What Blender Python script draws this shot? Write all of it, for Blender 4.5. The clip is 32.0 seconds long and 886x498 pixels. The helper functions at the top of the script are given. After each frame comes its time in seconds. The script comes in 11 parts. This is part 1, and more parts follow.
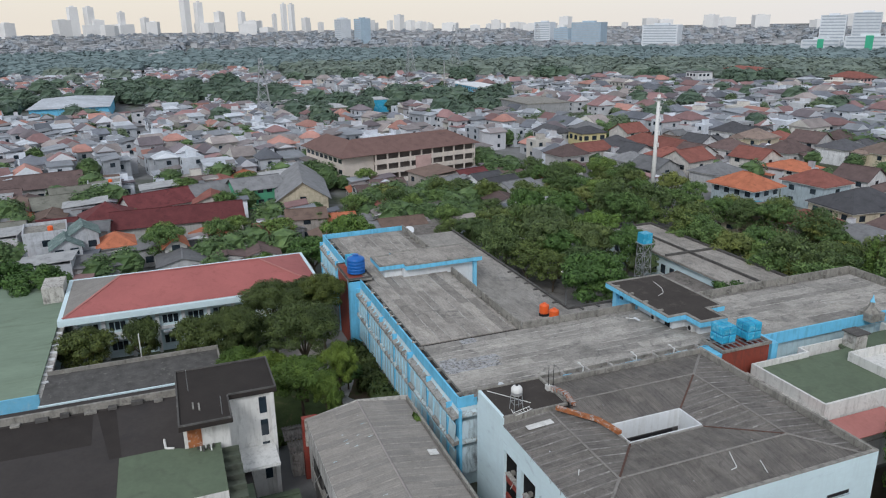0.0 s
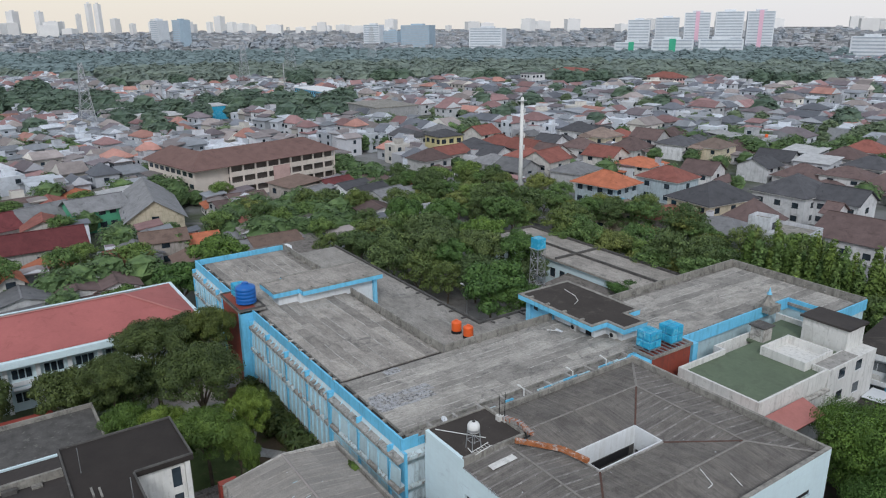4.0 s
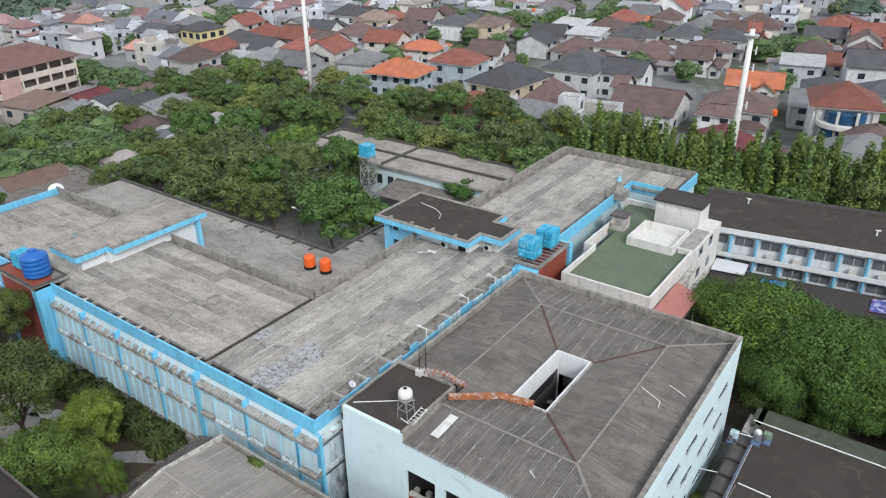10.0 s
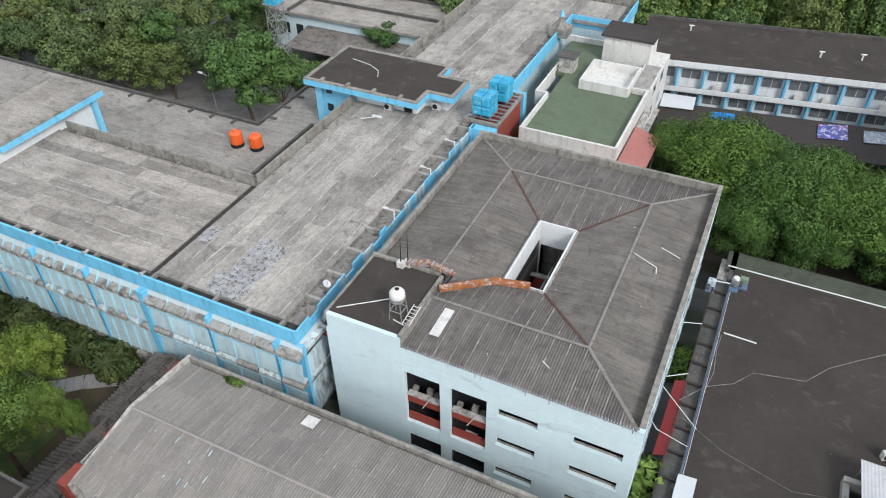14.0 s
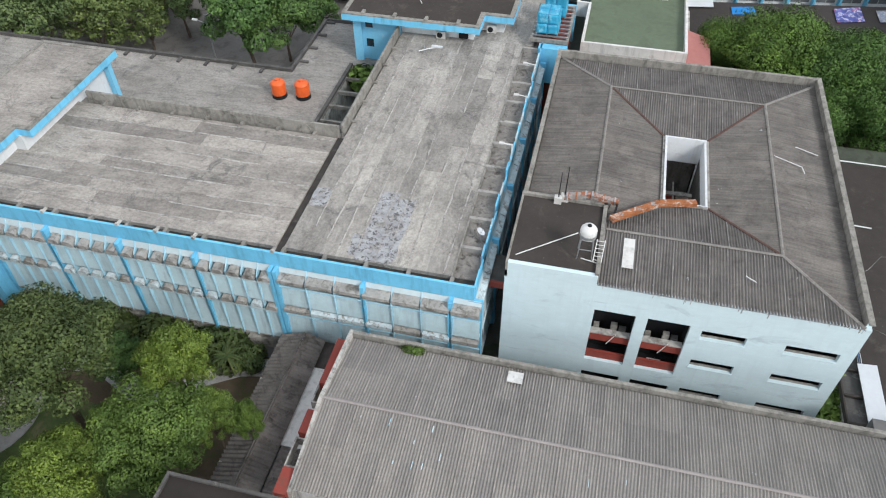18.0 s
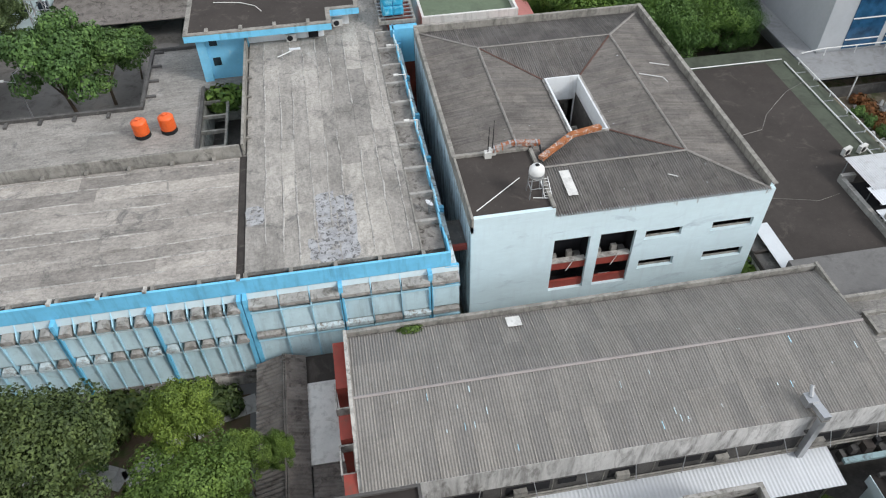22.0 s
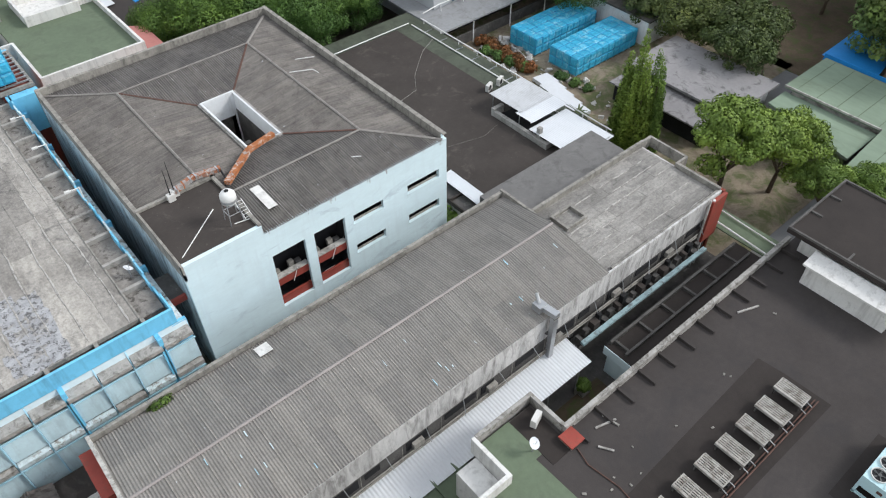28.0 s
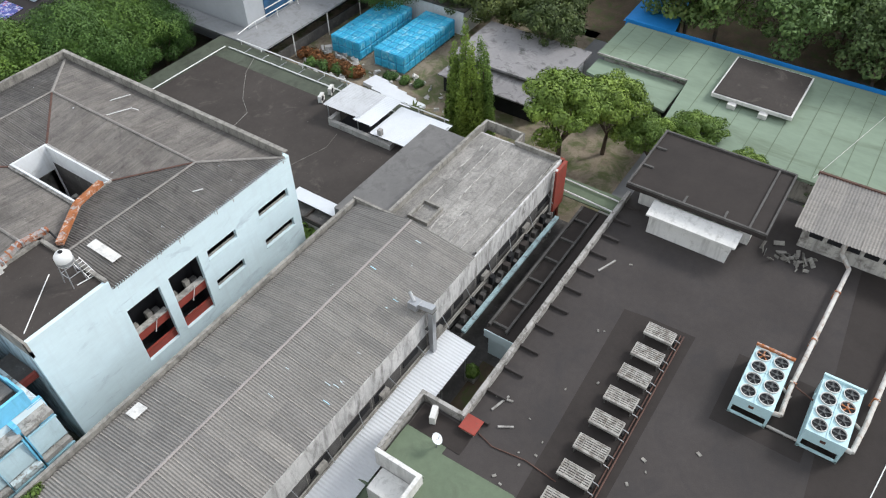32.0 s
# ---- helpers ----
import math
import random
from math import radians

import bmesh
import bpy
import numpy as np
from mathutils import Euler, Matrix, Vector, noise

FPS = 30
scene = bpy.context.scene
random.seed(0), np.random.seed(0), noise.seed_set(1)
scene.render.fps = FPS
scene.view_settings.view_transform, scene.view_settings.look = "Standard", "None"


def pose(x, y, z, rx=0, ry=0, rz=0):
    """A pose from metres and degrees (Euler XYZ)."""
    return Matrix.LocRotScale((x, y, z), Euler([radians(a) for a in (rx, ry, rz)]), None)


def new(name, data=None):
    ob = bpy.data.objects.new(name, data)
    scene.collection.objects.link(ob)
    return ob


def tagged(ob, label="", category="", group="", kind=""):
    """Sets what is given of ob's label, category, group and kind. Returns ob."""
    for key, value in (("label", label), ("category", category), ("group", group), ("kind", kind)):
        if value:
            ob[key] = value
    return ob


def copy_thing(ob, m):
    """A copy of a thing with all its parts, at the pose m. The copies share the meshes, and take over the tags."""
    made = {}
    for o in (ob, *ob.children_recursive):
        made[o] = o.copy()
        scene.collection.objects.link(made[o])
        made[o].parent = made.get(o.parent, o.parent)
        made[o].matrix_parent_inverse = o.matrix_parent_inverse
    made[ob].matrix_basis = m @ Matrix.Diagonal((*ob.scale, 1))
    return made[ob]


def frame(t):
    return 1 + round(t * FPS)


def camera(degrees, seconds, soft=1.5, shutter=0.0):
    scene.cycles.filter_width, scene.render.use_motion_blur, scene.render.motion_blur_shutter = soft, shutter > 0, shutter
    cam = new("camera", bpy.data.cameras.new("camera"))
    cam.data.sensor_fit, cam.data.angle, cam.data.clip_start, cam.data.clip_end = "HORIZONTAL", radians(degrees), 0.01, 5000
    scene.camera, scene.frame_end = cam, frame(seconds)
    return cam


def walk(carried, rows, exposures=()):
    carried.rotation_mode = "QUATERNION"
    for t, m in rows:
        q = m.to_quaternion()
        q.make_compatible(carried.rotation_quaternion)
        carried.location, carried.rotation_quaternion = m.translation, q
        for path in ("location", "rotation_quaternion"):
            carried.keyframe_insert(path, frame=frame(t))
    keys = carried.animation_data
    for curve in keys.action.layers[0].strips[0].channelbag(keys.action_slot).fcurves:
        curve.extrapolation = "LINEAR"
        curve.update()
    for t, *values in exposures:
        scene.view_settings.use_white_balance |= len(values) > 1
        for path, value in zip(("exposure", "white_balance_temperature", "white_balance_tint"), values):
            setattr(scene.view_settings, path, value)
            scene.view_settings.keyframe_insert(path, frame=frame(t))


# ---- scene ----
cam = camera(62.8, 32.0, soft=1.15)
PATH = [
    (0.0, 63.50, 10.09, 45.51, 72.60, 0.77, 68.83),
    (0.5, 62.25, 9.55, 45.57, 72.59, 0.71, 67.79),
    (1.0, 60.97, 8.87, 45.58, 72.63, 0.67, 66.52),
    (1.5, 59.57, 8.21, 45.58, 72.63, 0.64, 64.89),
    (2.0, 58.26, 7.63, 45.56, 72.62, 0.56, 63.14),
    (2.5, 57.06, 7.02, 45.61, 72.58, 0.50, 61.35),
    (3.0, 55.82, 6.39, 45.60, 72.59, 0.45, 59.46),
    (3.5, 54.61, 5.87, 45.56, 72.60, 0.43, 57.53),
    (5.5, 49.21, 4.54, 45.58, 72.45, 0.40, 50.17),
    (6.0, 47.82, 4.43, 45.55, 72.06, 0.37, 48.39),
    (6.5, 46.49, 4.33, 45.60, 71.64, 0.35, 46.59),
    (7.0, 45.17, 4.23, 45.64, 71.18, 0.34, 44.71),
    (7.5, 43.85, 4.19, 45.69, 70.63, 0.30, 42.89),
    (8.0, 42.58, 4.19, 45.70, 69.97, 0.34, 41.05),
    (8.5, 41.33, 4.33, 45.66, 68.87, 0.34, 39.46),
    (9.0, 40.13, 4.50, 45.66, 67.27, 0.35, 38.07),
    (9.5, 38.88, 4.78, 45.74, 65.37, 0.46, 36.82),
    (10.0, 37.69, 5.10, 45.76, 63.57, 0.55, 35.61),
    (10.5, 36.51, 5.43, 45.73, 61.83, 0.61, 34.41),
    (11.0, 35.44, 5.85, 45.83, 60.02, 0.61, 33.29),
    (11.5, 34.38, 6.30, 45.84, 58.27, 0.59, 32.07),
    (12.0, 33.33, 6.71, 45.87, 56.55, 0.59, 30.77),
    (12.5, 32.28, 7.11, 45.92, 54.82, 0.60, 29.53),
    (13.0, 31.27, 7.48, 45.94, 53.12, 0.60, 28.39),
    (13.5, 30.14, 7.68, 45.92, 51.48, 0.64, 27.18),
    (14.0, 28.88, 7.87, 45.85, 50.18, 0.67, 25.68),
    (14.5, 27.37, 7.92, 45.70, 48.99, 0.66, 24.04),
    (16.5, 18.84, 6.28, 45.27, 45.37, 0.44, 18.37),
    (17.0, 16.13, 5.72, 45.14, 44.87, 0.50, 17.23),
    (17.5, 13.30, 5.07, 44.91, 44.53, 0.52, 15.84),
    (18.0, 10.29, 4.34, 44.67, 44.31, 0.58, 13.55),
    (18.5, 7.26, 3.64, 44.41, 44.14, 0.64, 10.32),
    (19.0, 4.36, 3.04, 44.28, 44.14, 0.65, 7.07),
    (19.5, 1.95, 2.43, 44.18, 44.24, 0.69, 3.54),
    (20.0, 0.12, 2.03, 44.09, 44.39, 0.74, 0.57),
    (20.5, -0.81, 1.82, 44.05, 44.48, 0.79, -2.43),
    (21.0, -0.91, 1.72, 44.16, 44.47, 0.79, -4.88),
    (21.5, -0.98, 1.59, 44.31, 44.41, 0.72, -7.58),
    (22.0, -0.92, 1.53, 44.30, 44.44, 0.65, -9.94),
    (22.5, -0.82, 1.56, 44.32, 44.42, 0.61, -12.26),
    (23.0, -0.75, 1.55, 44.38, 44.37, 0.57, -14.71),
    (23.5, -0.73, 1.51, 44.41, 44.43, 0.55, -17.50),
    (24.0, -0.72, 1.58, 44.39, 44.40, 0.53, -20.12),
    (24.5, -0.68, 1.68, 44.39, 44.21, 0.42, -22.60),
    (25.0, -0.68, 1.68, 44.42, 44.23, 0.47, -25.71),
    (25.5, -0.67, 1.60, 44.44, 44.27, 0.40, -28.25),
    (26.0, -0.67, 1.60, 44.42, 44.26, 0.33, -30.83),
    (26.5, -0.67, 1.56, 44.43, 44.34, 0.41, -33.36),
    (28.5, -0.67, 1.52, 44.45, 44.33, 0.45, -42.78),
    (29.0, -0.70, 1.52, 44.41, 44.38, 0.46, -45.11),
    (29.5, -0.71, 1.54, 44.41, 44.37, 0.50, -47.09),
    (30.0, -0.70, 1.56, 44.37, 44.36, 0.54, -48.99),
    (30.5, -0.72, 1.56, 44.35, 44.39, 0.59, -51.04),
    (31.0, -0.70, 1.56, 44.32, 44.39, 0.64, -53.11),
    (31.5, -0.68, 1.59, 44.27, 44.47, 0.68, -54.73),
    (32.0, -0.66, 1.69, 44.21, 44.63, 0.69, -56.04),
]
walk(cam, [(r[0], pose(*r[1:])) for r in PATH],
     [(0.0, -0.2, 6300, 10), (6.0, -0.18, 6250, 10), (7.5, 0.04, 6400, 10), (9.0, 0.24, 6500, 10), (11.0, 0.42, 6550, 10), (19.0, 0.39, 6550, 10), (26.0, 0.43, 6600, 10), (29.0, 0.51, 6550, 10), (32.0, 0.6, 6550, 10)])

# ---- light: hazy late-afternoon overcast ----
SUN_UP, SUN_ROUND = 38.0, 125.0
world = bpy.data.worlds.new("hazy_sky")
scene.world = world
world.use_nodes = True
wn = world.node_tree
sky = wn.nodes.new("ShaderNodeTexSky")
sky.sky_type = "NISHITA"
sky.sun_disc = False
sky.sun_elevation, sky.sun_rotation = radians(SUN_UP), radians(SUN_ROUND)
sky.altitude, sky.air_density, sky.dust_density, sky.ozone_density = 0, 1.0, 2.5, 1.5
veil = wn.nodes.new("ShaderNodeMix")
veil.data_type = "RGBA"
veil.inputs[0].default_value = 0.7
wn.links.new(sky.outputs[0], veil.inputs[6])
# brighter haze low over the horizon, warm towards the west
way, axis = wn.nodes.new("ShaderNodeTexCoord"), wn.nodes.new("ShaderNodeSeparateXYZ")
low_haze = wn.nodes.new("ShaderNodeValToRGB")
low_haze.color_ramp.elements[0].position, low_haze.color_ramp.elements[0].color = 0.0, (8.6, 8.15, 7.75, 1)
low_haze.color_ramp.elements[1].position, low_haze.color_ramp.elements[1].color = 0.22, (5.7, 5.95, 6.15, 1)
wn.links.new(way.outputs["Generated"], axis.inputs[0])
wn.links.new(axis.outputs[2], low_haze.inputs[0])
glow, west, warm = wn.nodes.new("ShaderNodeMix"), wn.nodes.new("ShaderNodeMath"), wn.nodes.new("ShaderNodeValToRGB")
glow.data_type, glow.blend_type = "RGBA", "MULTIPLY"
glow.inputs[0].default_value = 1.0
west.operation = "MULTIPLY"
west.inputs[1].default_value = -1.0
warm.color_ramp.elements[0].position, warm.color_ramp.elements[0].color = 0.55, (0.97, 0.985, 1.02, 1)
warm.color_ramp.elements[1].position, warm.color_ramp.elements[1].color = 1.0, (1.02, 0.965, 0.86, 1)
wn.links.new(axis.outputs[0], west.inputs[0])
wn.links.new(west.outputs[0], warm.inputs[0])
wn.links.new(low_haze.outputs[0], glow.inputs[6])
wn.links.new(warm.outputs[0], glow.inputs[7])
wn.links.new(glow.outputs[2], veil.inputs[7])
wn.links.new(veil.outputs[2], wn.nodes["Background"].inputs[0])
wn.nodes["Background"].inputs[1].default_value = 0.15
sun = new("sun", bpy.data.lights.new("sun", "SUN"))
sun.data.energy, sun.data.angle, sun.data.color = 1.6, radians(14), (0.98, 0.99, 1.0)
sun.matrix_world = pose(0, 0, 200, 90 - SUN_UP, 0, -SUN_ROUND + 180)


# ---- materials ----
def nodes_of(name):
    m = bpy.data.materials.new(name)
    m.use_nodes = True
    t = m.node_tree
    return m, t, t.nodes["Principled BSDF"]


def put(t, kind, **sets):
    n = t.nodes.new(kind)
    for k, v in sets.items():
        n.inputs[k.replace("_", " ")].default_value = v
    return n


def scaled(t, sx, sy, sz):
    g = t.nodes.new("ShaderNodeNewGeometry")
    m = put(t, "ShaderNodeMapping")
    m.inputs["Scale"].default_value = (sx, sy, sz)
    t.links.new(g.outputs["Position"], m.inputs["Vector"])
    return m.outputs[0]


def noise_of(t, size, stretch=(1, 1, 1), detail=5.0, rough=0.6, dist=0.0):
    n = put(t, "ShaderNodeTexNoise", Scale=1.0, Detail=detail, Roughness=rough, Distortion=dist)
    t.links.new(scaled(t, stretch[0] / size, stretch[1] / size, stretch[2] / size), n.inputs["Vector"])
    return n.outputs["Fac"]


def ramp(t, fac, stops):
    r = t.nodes.new("ShaderNodeValToRGB")
    e = r.color_ramp.elements
    while len(e) < len(stops):
        e.new(0.5)
    for el, (p, c) in zip(e, stops):
        el.position = p
        el.color = (*c, 1) if len(c) == 3 else c
    t.links.new(fac, r.inputs[0])
    return r.outputs[0]


def mixed(t, fac, a, b, mode="MIX"):
    m = t.nodes.new("ShaderNodeMix")
    m.data_type, m.blend_type = "RGBA", mode
    for sock, v in ((m.inputs[0], fac), (m.inputs[6], a), (m.inputs[7], b)):
        if isinstance(v, (int, float)):
            sock.default_value = v
        elif isinstance(v, tuple):
            sock.default_value = (*v, 1)
        else:
            t.links.new(v, sock)
    return m.outputs[2]


def mul(c, k):
    return tuple(min(1.0, x * k) for x in c)


def surface(name, colour, rough=0.8, big=3.0, fine=0.25, vary=0.25, stain=None, stain_size=1.5, stain_at=(0.52, 0.68), stretch=(1, 1, 1),
            streak=None, bump=0.15, bump_size=0.08, metal=0.0, rand=0.0, island=0.0, spec=0.3, second=None):
    """Painted, cast or laid surface: colour with broad and fine variation, stains, streaks and relief."""
    m, t, b = nodes_of(name)
    c = ramp(t, noise_of(t, big, stretch), [(0.3, mul(colour, 1 - vary)), (0.55, colour), (0.75, mul(colour, 1 + vary * 0.7))])
    if second:
        c = mixed(t, ramp(t, noise_of(t, second[1], second[2], 6.0, 0.65, 0.4), [(second[3], (0, 0, 0)), (second[4], (1, 1, 1))]), c, second[0])
    f = ramp(t, noise_of(t, fine, stretch, 6.0, 0.7), [(0.25, (0.78, 0.78, 0.78)), (0.75, (1.12, 1.12, 1.12))])
    c = mixed(t, min(1.0, 2.2 * vary + 0.15), c, f, "MULTIPLY")
    if stain:
        k = ramp(t, noise_of(t, stain_size, stretch, 8.0, 0.7, 0.6), [(stain_at[0], (0, 0, 0)), (stain_at[1], (1, 1, 1))])
        c = mixed(t, k, c, stain)
    if streak:
        k = ramp(t, noise_of(t, 0.5, (1, 1, 0.12), 5.0, 0.65), [(0.5, (0, 0, 0)), (0.78, (0.85, 0.85, 0.85))])
        c = mixed(t, k, c, streak)
    if rand or island:
        src = t.nodes.new("ShaderNodeObjectInfo").outputs["Random"] if rand else t.nodes.new("ShaderNodeNewGeometry").outputs["Random Per Island"]
        k = rand or island
        c = mixed(t, 1.0, c, ramp(t, src, [(0.0, (1 - k, 1 - k, 1 - k)), (1.0, (1 + k * 0.6, 1 + k * 0.6, 1 + k * 0.6))]), "MULTIPLY")
    t.links.new(c, b.inputs["Base Color"])
    b.inputs["Roughness"].default_value, b.inputs["Metallic"].default_value = rough, metal
    b.inputs["Specular IOR Level"].default_value = spec
    if bump:
        n = put(t, "ShaderNodeBump", Strength=bump, Distance=0.05)
        t.links.new(noise_of(t, bump_size, (1, 1, 1), 6.0), n.inputs["Height"])
        t.links.new(n.outputs[0], b.inputs["Normal"])
    return m


def leafy(name, dark, light, spread=0.8):
    m, t, b = nodes_of(name)
    r = t.nodes.new("ShaderNodeNewGeometry").outputs["Random Per Island"]
    c = ramp(t, r, [(0.0, tuple(x * 0.7 + y * 0.3 for x, y in zip(dark, light))), (0.6, tuple(x * 0.4 + y * 0.6 for x, y in zip(dark, light))), (1.0, light)])
    o = t.nodes.new("ShaderNodeObjectInfo").outputs["Random"]
    c = mixed(t, 1.0, c, ramp(t, o, [(0.0, (0.72, 0.8, 0.75)), (0.5, (1, 1, 1)), (1.0, (1.25, 1.15, 0.9))]), "MULTIPLY")
    c = mixed(t, spread, c, ramp(t, noise_of(t, 1.8), [(0.32, (0.5, 0.56, 0.5)), (0.52, (0.95, 0.97, 0.9)), (0.68, (1.45, 1.38, 1.15))]), "MULTIPLY")
    t.links.new(c, b.inputs["Base Color"])
    b.inputs["Roughness"].default_value = 0.6
    b.inputs["Specular IOR Level"].default_value = 0.25
    return m


def glass_dark(name, tint=(0.02, 0.03, 0.04), rough=0.08):
    m, t, b = nodes_of(name)
    c = ramp(t, noise_of(t, 1.2), [(0.3, mul(tint, 0.6)), (0.7, mul(tint, 1.6))])
    t.links.new(c, b.inputs["Base Color"])
    b.inputs["Roughness"].default_value = rough
    b.inputs["Specular IOR Level"].default_value = 0.6
    return m


def screed(name, colour, along, low=0.74):
    """Old screed: crusted, blotched and cracked, brushed along one axis, each lane a little different."""
    m, t, b = nodes_of(name)
    st = (0.35, 1.3, 1) if along == "x" else (1.3, 0.35, 1)
    c = ramp(t, noise_of(t, 5.0, (1, 1, 1), 6.0, 0.62), [(0.32, mul(colour, 0.74)), (0.5, colour), (0.68, mul(colour, 1.2))])
    c = mixed(t, 0.85, c, ramp(t, noise_of(t, 0.9, st, 8.0, 0.75, 0.3), [(0.28, (0.62, 0.61, 0.6)), (0.5, (1, 1, 1)), (0.75, (1.22, 1.22, 1.2))]), "MULTIPLY")
    c = mixed(t, 0.8, c, ramp(t, noise_of(t, 0.22, (1, 1, 1), 8.0, 0.8), [(0.3, (0.55, 0.55, 0.55)), (0.5, (1, 1, 1)), (0.7, (1.35, 1.34, 1.32))]), "MULTIPLY")
    crust = ramp(t, noise_of(t, 2.4, (1, 1, 1), 10.0, 0.8, 0.8), [(0.54, (0, 0, 0)), (0.64, (0.8, 0.8, 0.8))])
    c = mixed(t, crust, c, (0.15, 0.145, 0.14))
    pale = ramp(t, noise_of(t, 2.0, st, 10.0, 0.75, 0.5), [(0.60, (0, 0, 0)), (0.70, (0.6, 0.6, 0.6))])
    c = mixed(t, pale, c, (0.50, 0.49, 0.465))
    v = t.nodes.new("ShaderNodeTexVoronoi")
    v.feature = "DISTANCE_TO_EDGE"
    v.inputs["Scale"].default_value = 1.0
    w = t.nodes.new("ShaderNodeVectorMath")
    w.operation = "ADD"
    n = put(t, "ShaderNodeTexNoise", Scale=0.5, Detail=4.0)
    t.links.new(scaled(t, *(s / 4.5 for s in st)), w.inputs[0])
    t.links.new(scaled(t, 1, 1, 1), n.inputs["Vector"])
    t.links.new(n.outputs["Color"], w.inputs[1])
    t.links.new(w.outputs[0], v.inputs["Vector"])
    c = mixed(t, ramp(t, v.outputs["Distance"], [(0.003, (0.3, 0.3, 0.3)), (0.008, (0, 0, 0))]), c, (0.11, 0.105, 0.10))
    c = mixed(t, 0.4, c, ramp(t, noise_of(t, 0.5, tuple(s * 1.4 for s in st), 6.0, 0.75, 0.6), [(0.34, (0.62, 0.62, 0.6)), (0.5, (1, 1, 1)), (0.64, (1.2, 1.19, 1.17))]), "MULTIPLY")
    o = t.nodes.new("ShaderNodeObjectInfo").outputs["Random"]
    c = mixed(t, 1.0, c, ramp(t, o, [(0.0, (low, low, low)), (0.3, (low * 0.5 + 0.5, low * 0.5 + 0.5, low * 0.5 + 0.495)), (0.7, (0.97, 0.97, 0.965)), (1.0, (1.08, 1.08, 1.065))]), "MULTIPLY")
    t.links.new(c, b.inputs["Base Color"])
    b.inputs["Roughness"].default_value = 0.93
    b.inputs["Specular IOR Level"].default_value = 0.2
    k = put(t, "ShaderNodeBump", Strength=0.5, Distance=0.05)
    t.links.new(noise_of(t, 0.2, (1, 1, 1), 8.0, 0.7), k.inputs["Height"])
    t.links.new(k.outputs[0], b.inputs["Normal"])
    return m


def fibre(name, colour, grime, pale, along="y", strong=0.8, mottle=1.0):
    """Fibre-cement sheet: mottled, sheet-to-sheet shifts, pale scuffs down the slope, dark lichen."""
    m, t, b = nodes_of(name)
    c = ramp(t, noise_of(t, 2.6, (1, 1, 1), 6.0, 0.65), [(0.3, mul(colour, 1 - 0.28 * mottle)), (0.5, colour), (0.72, mul(colour, 1 + 0.2 * mottle))])
    c = mixed(t, 0.8, c, ramp(t, noise_of(t, 0.12, (1, 1, 1), 6.0, 0.7), [(0.25, (0.7, 0.7, 0.7)), (0.75, (1.22, 1.22, 1.2))]), "MULTIPLY")
    c = mixed(t, ramp(t, noise_of(t, 0.9, (1, 1, 1), 8.0, 0.75, 0.7), [(0.5, (0, 0, 0)), (0.7, (0.8 * mottle, 0.8 * mottle, 0.8 * mottle))]), c, grime)
    c = mixed(t, ramp(t, noise_of(t, 0.55, (1, 1, 1), 8.0, 0.8, 0.4), [(0.64, (0, 0, 0)), (0.74, (0.55, 0.55, 0.55))]), c, pale)
    run = (1 / 0.10, 1 / 3.0, 1 / 3.0) if along == "y" else (1 / 3.0, 1 / 0.10, 1 / 3.0)
    c = mixed(t, strong, c, ramp(t, noise_of(t, 1.0, run, 2.0, 0.5), [(0.30, (0.68, 0.68, 0.68)), (0.5, (0.97, 0.97, 0.97)), (0.66, (1.3, 1.29, 1.27))]), "MULTIPLY")
    c = mixed(t, ramp(t, noise_of(t, 0.3, (1, 0.45, 1) if along == "y" else (0.45, 1, 1), 2.0, 0.5), [(0.755, (0, 0, 0)), (0.775, (0.8, 0.8, 0.8))]), c, (0.50, 0.53, 0.54))
    o = t.nodes.new("ShaderNodeObjectInfo").outputs["Random"]
    c = mixed(t, 1.0, c, ramp(t, o, [(0.0, (0.90, 0.90, 0.91)), (0.5, (1, 1, 1)), (1.0, (1.08, 1.07, 1.06))]), "MULTIPLY")
    t.links.new(c, b.inputs["Base Color"])
    b.inputs["Roughness"].default_value = 0.93
    b.inputs["Specular IOR Level"].default_value = 0.2
    k = put(t, "ShaderNodeBump", Strength=0.25, Distance=0.05)
    t.links.new(noise_of(t, 0.06, (1, 1, 1), 6.0), k.inputs["Height"])
    t.links.new(k.outputs[0], b.inputs["Normal"])
    return m


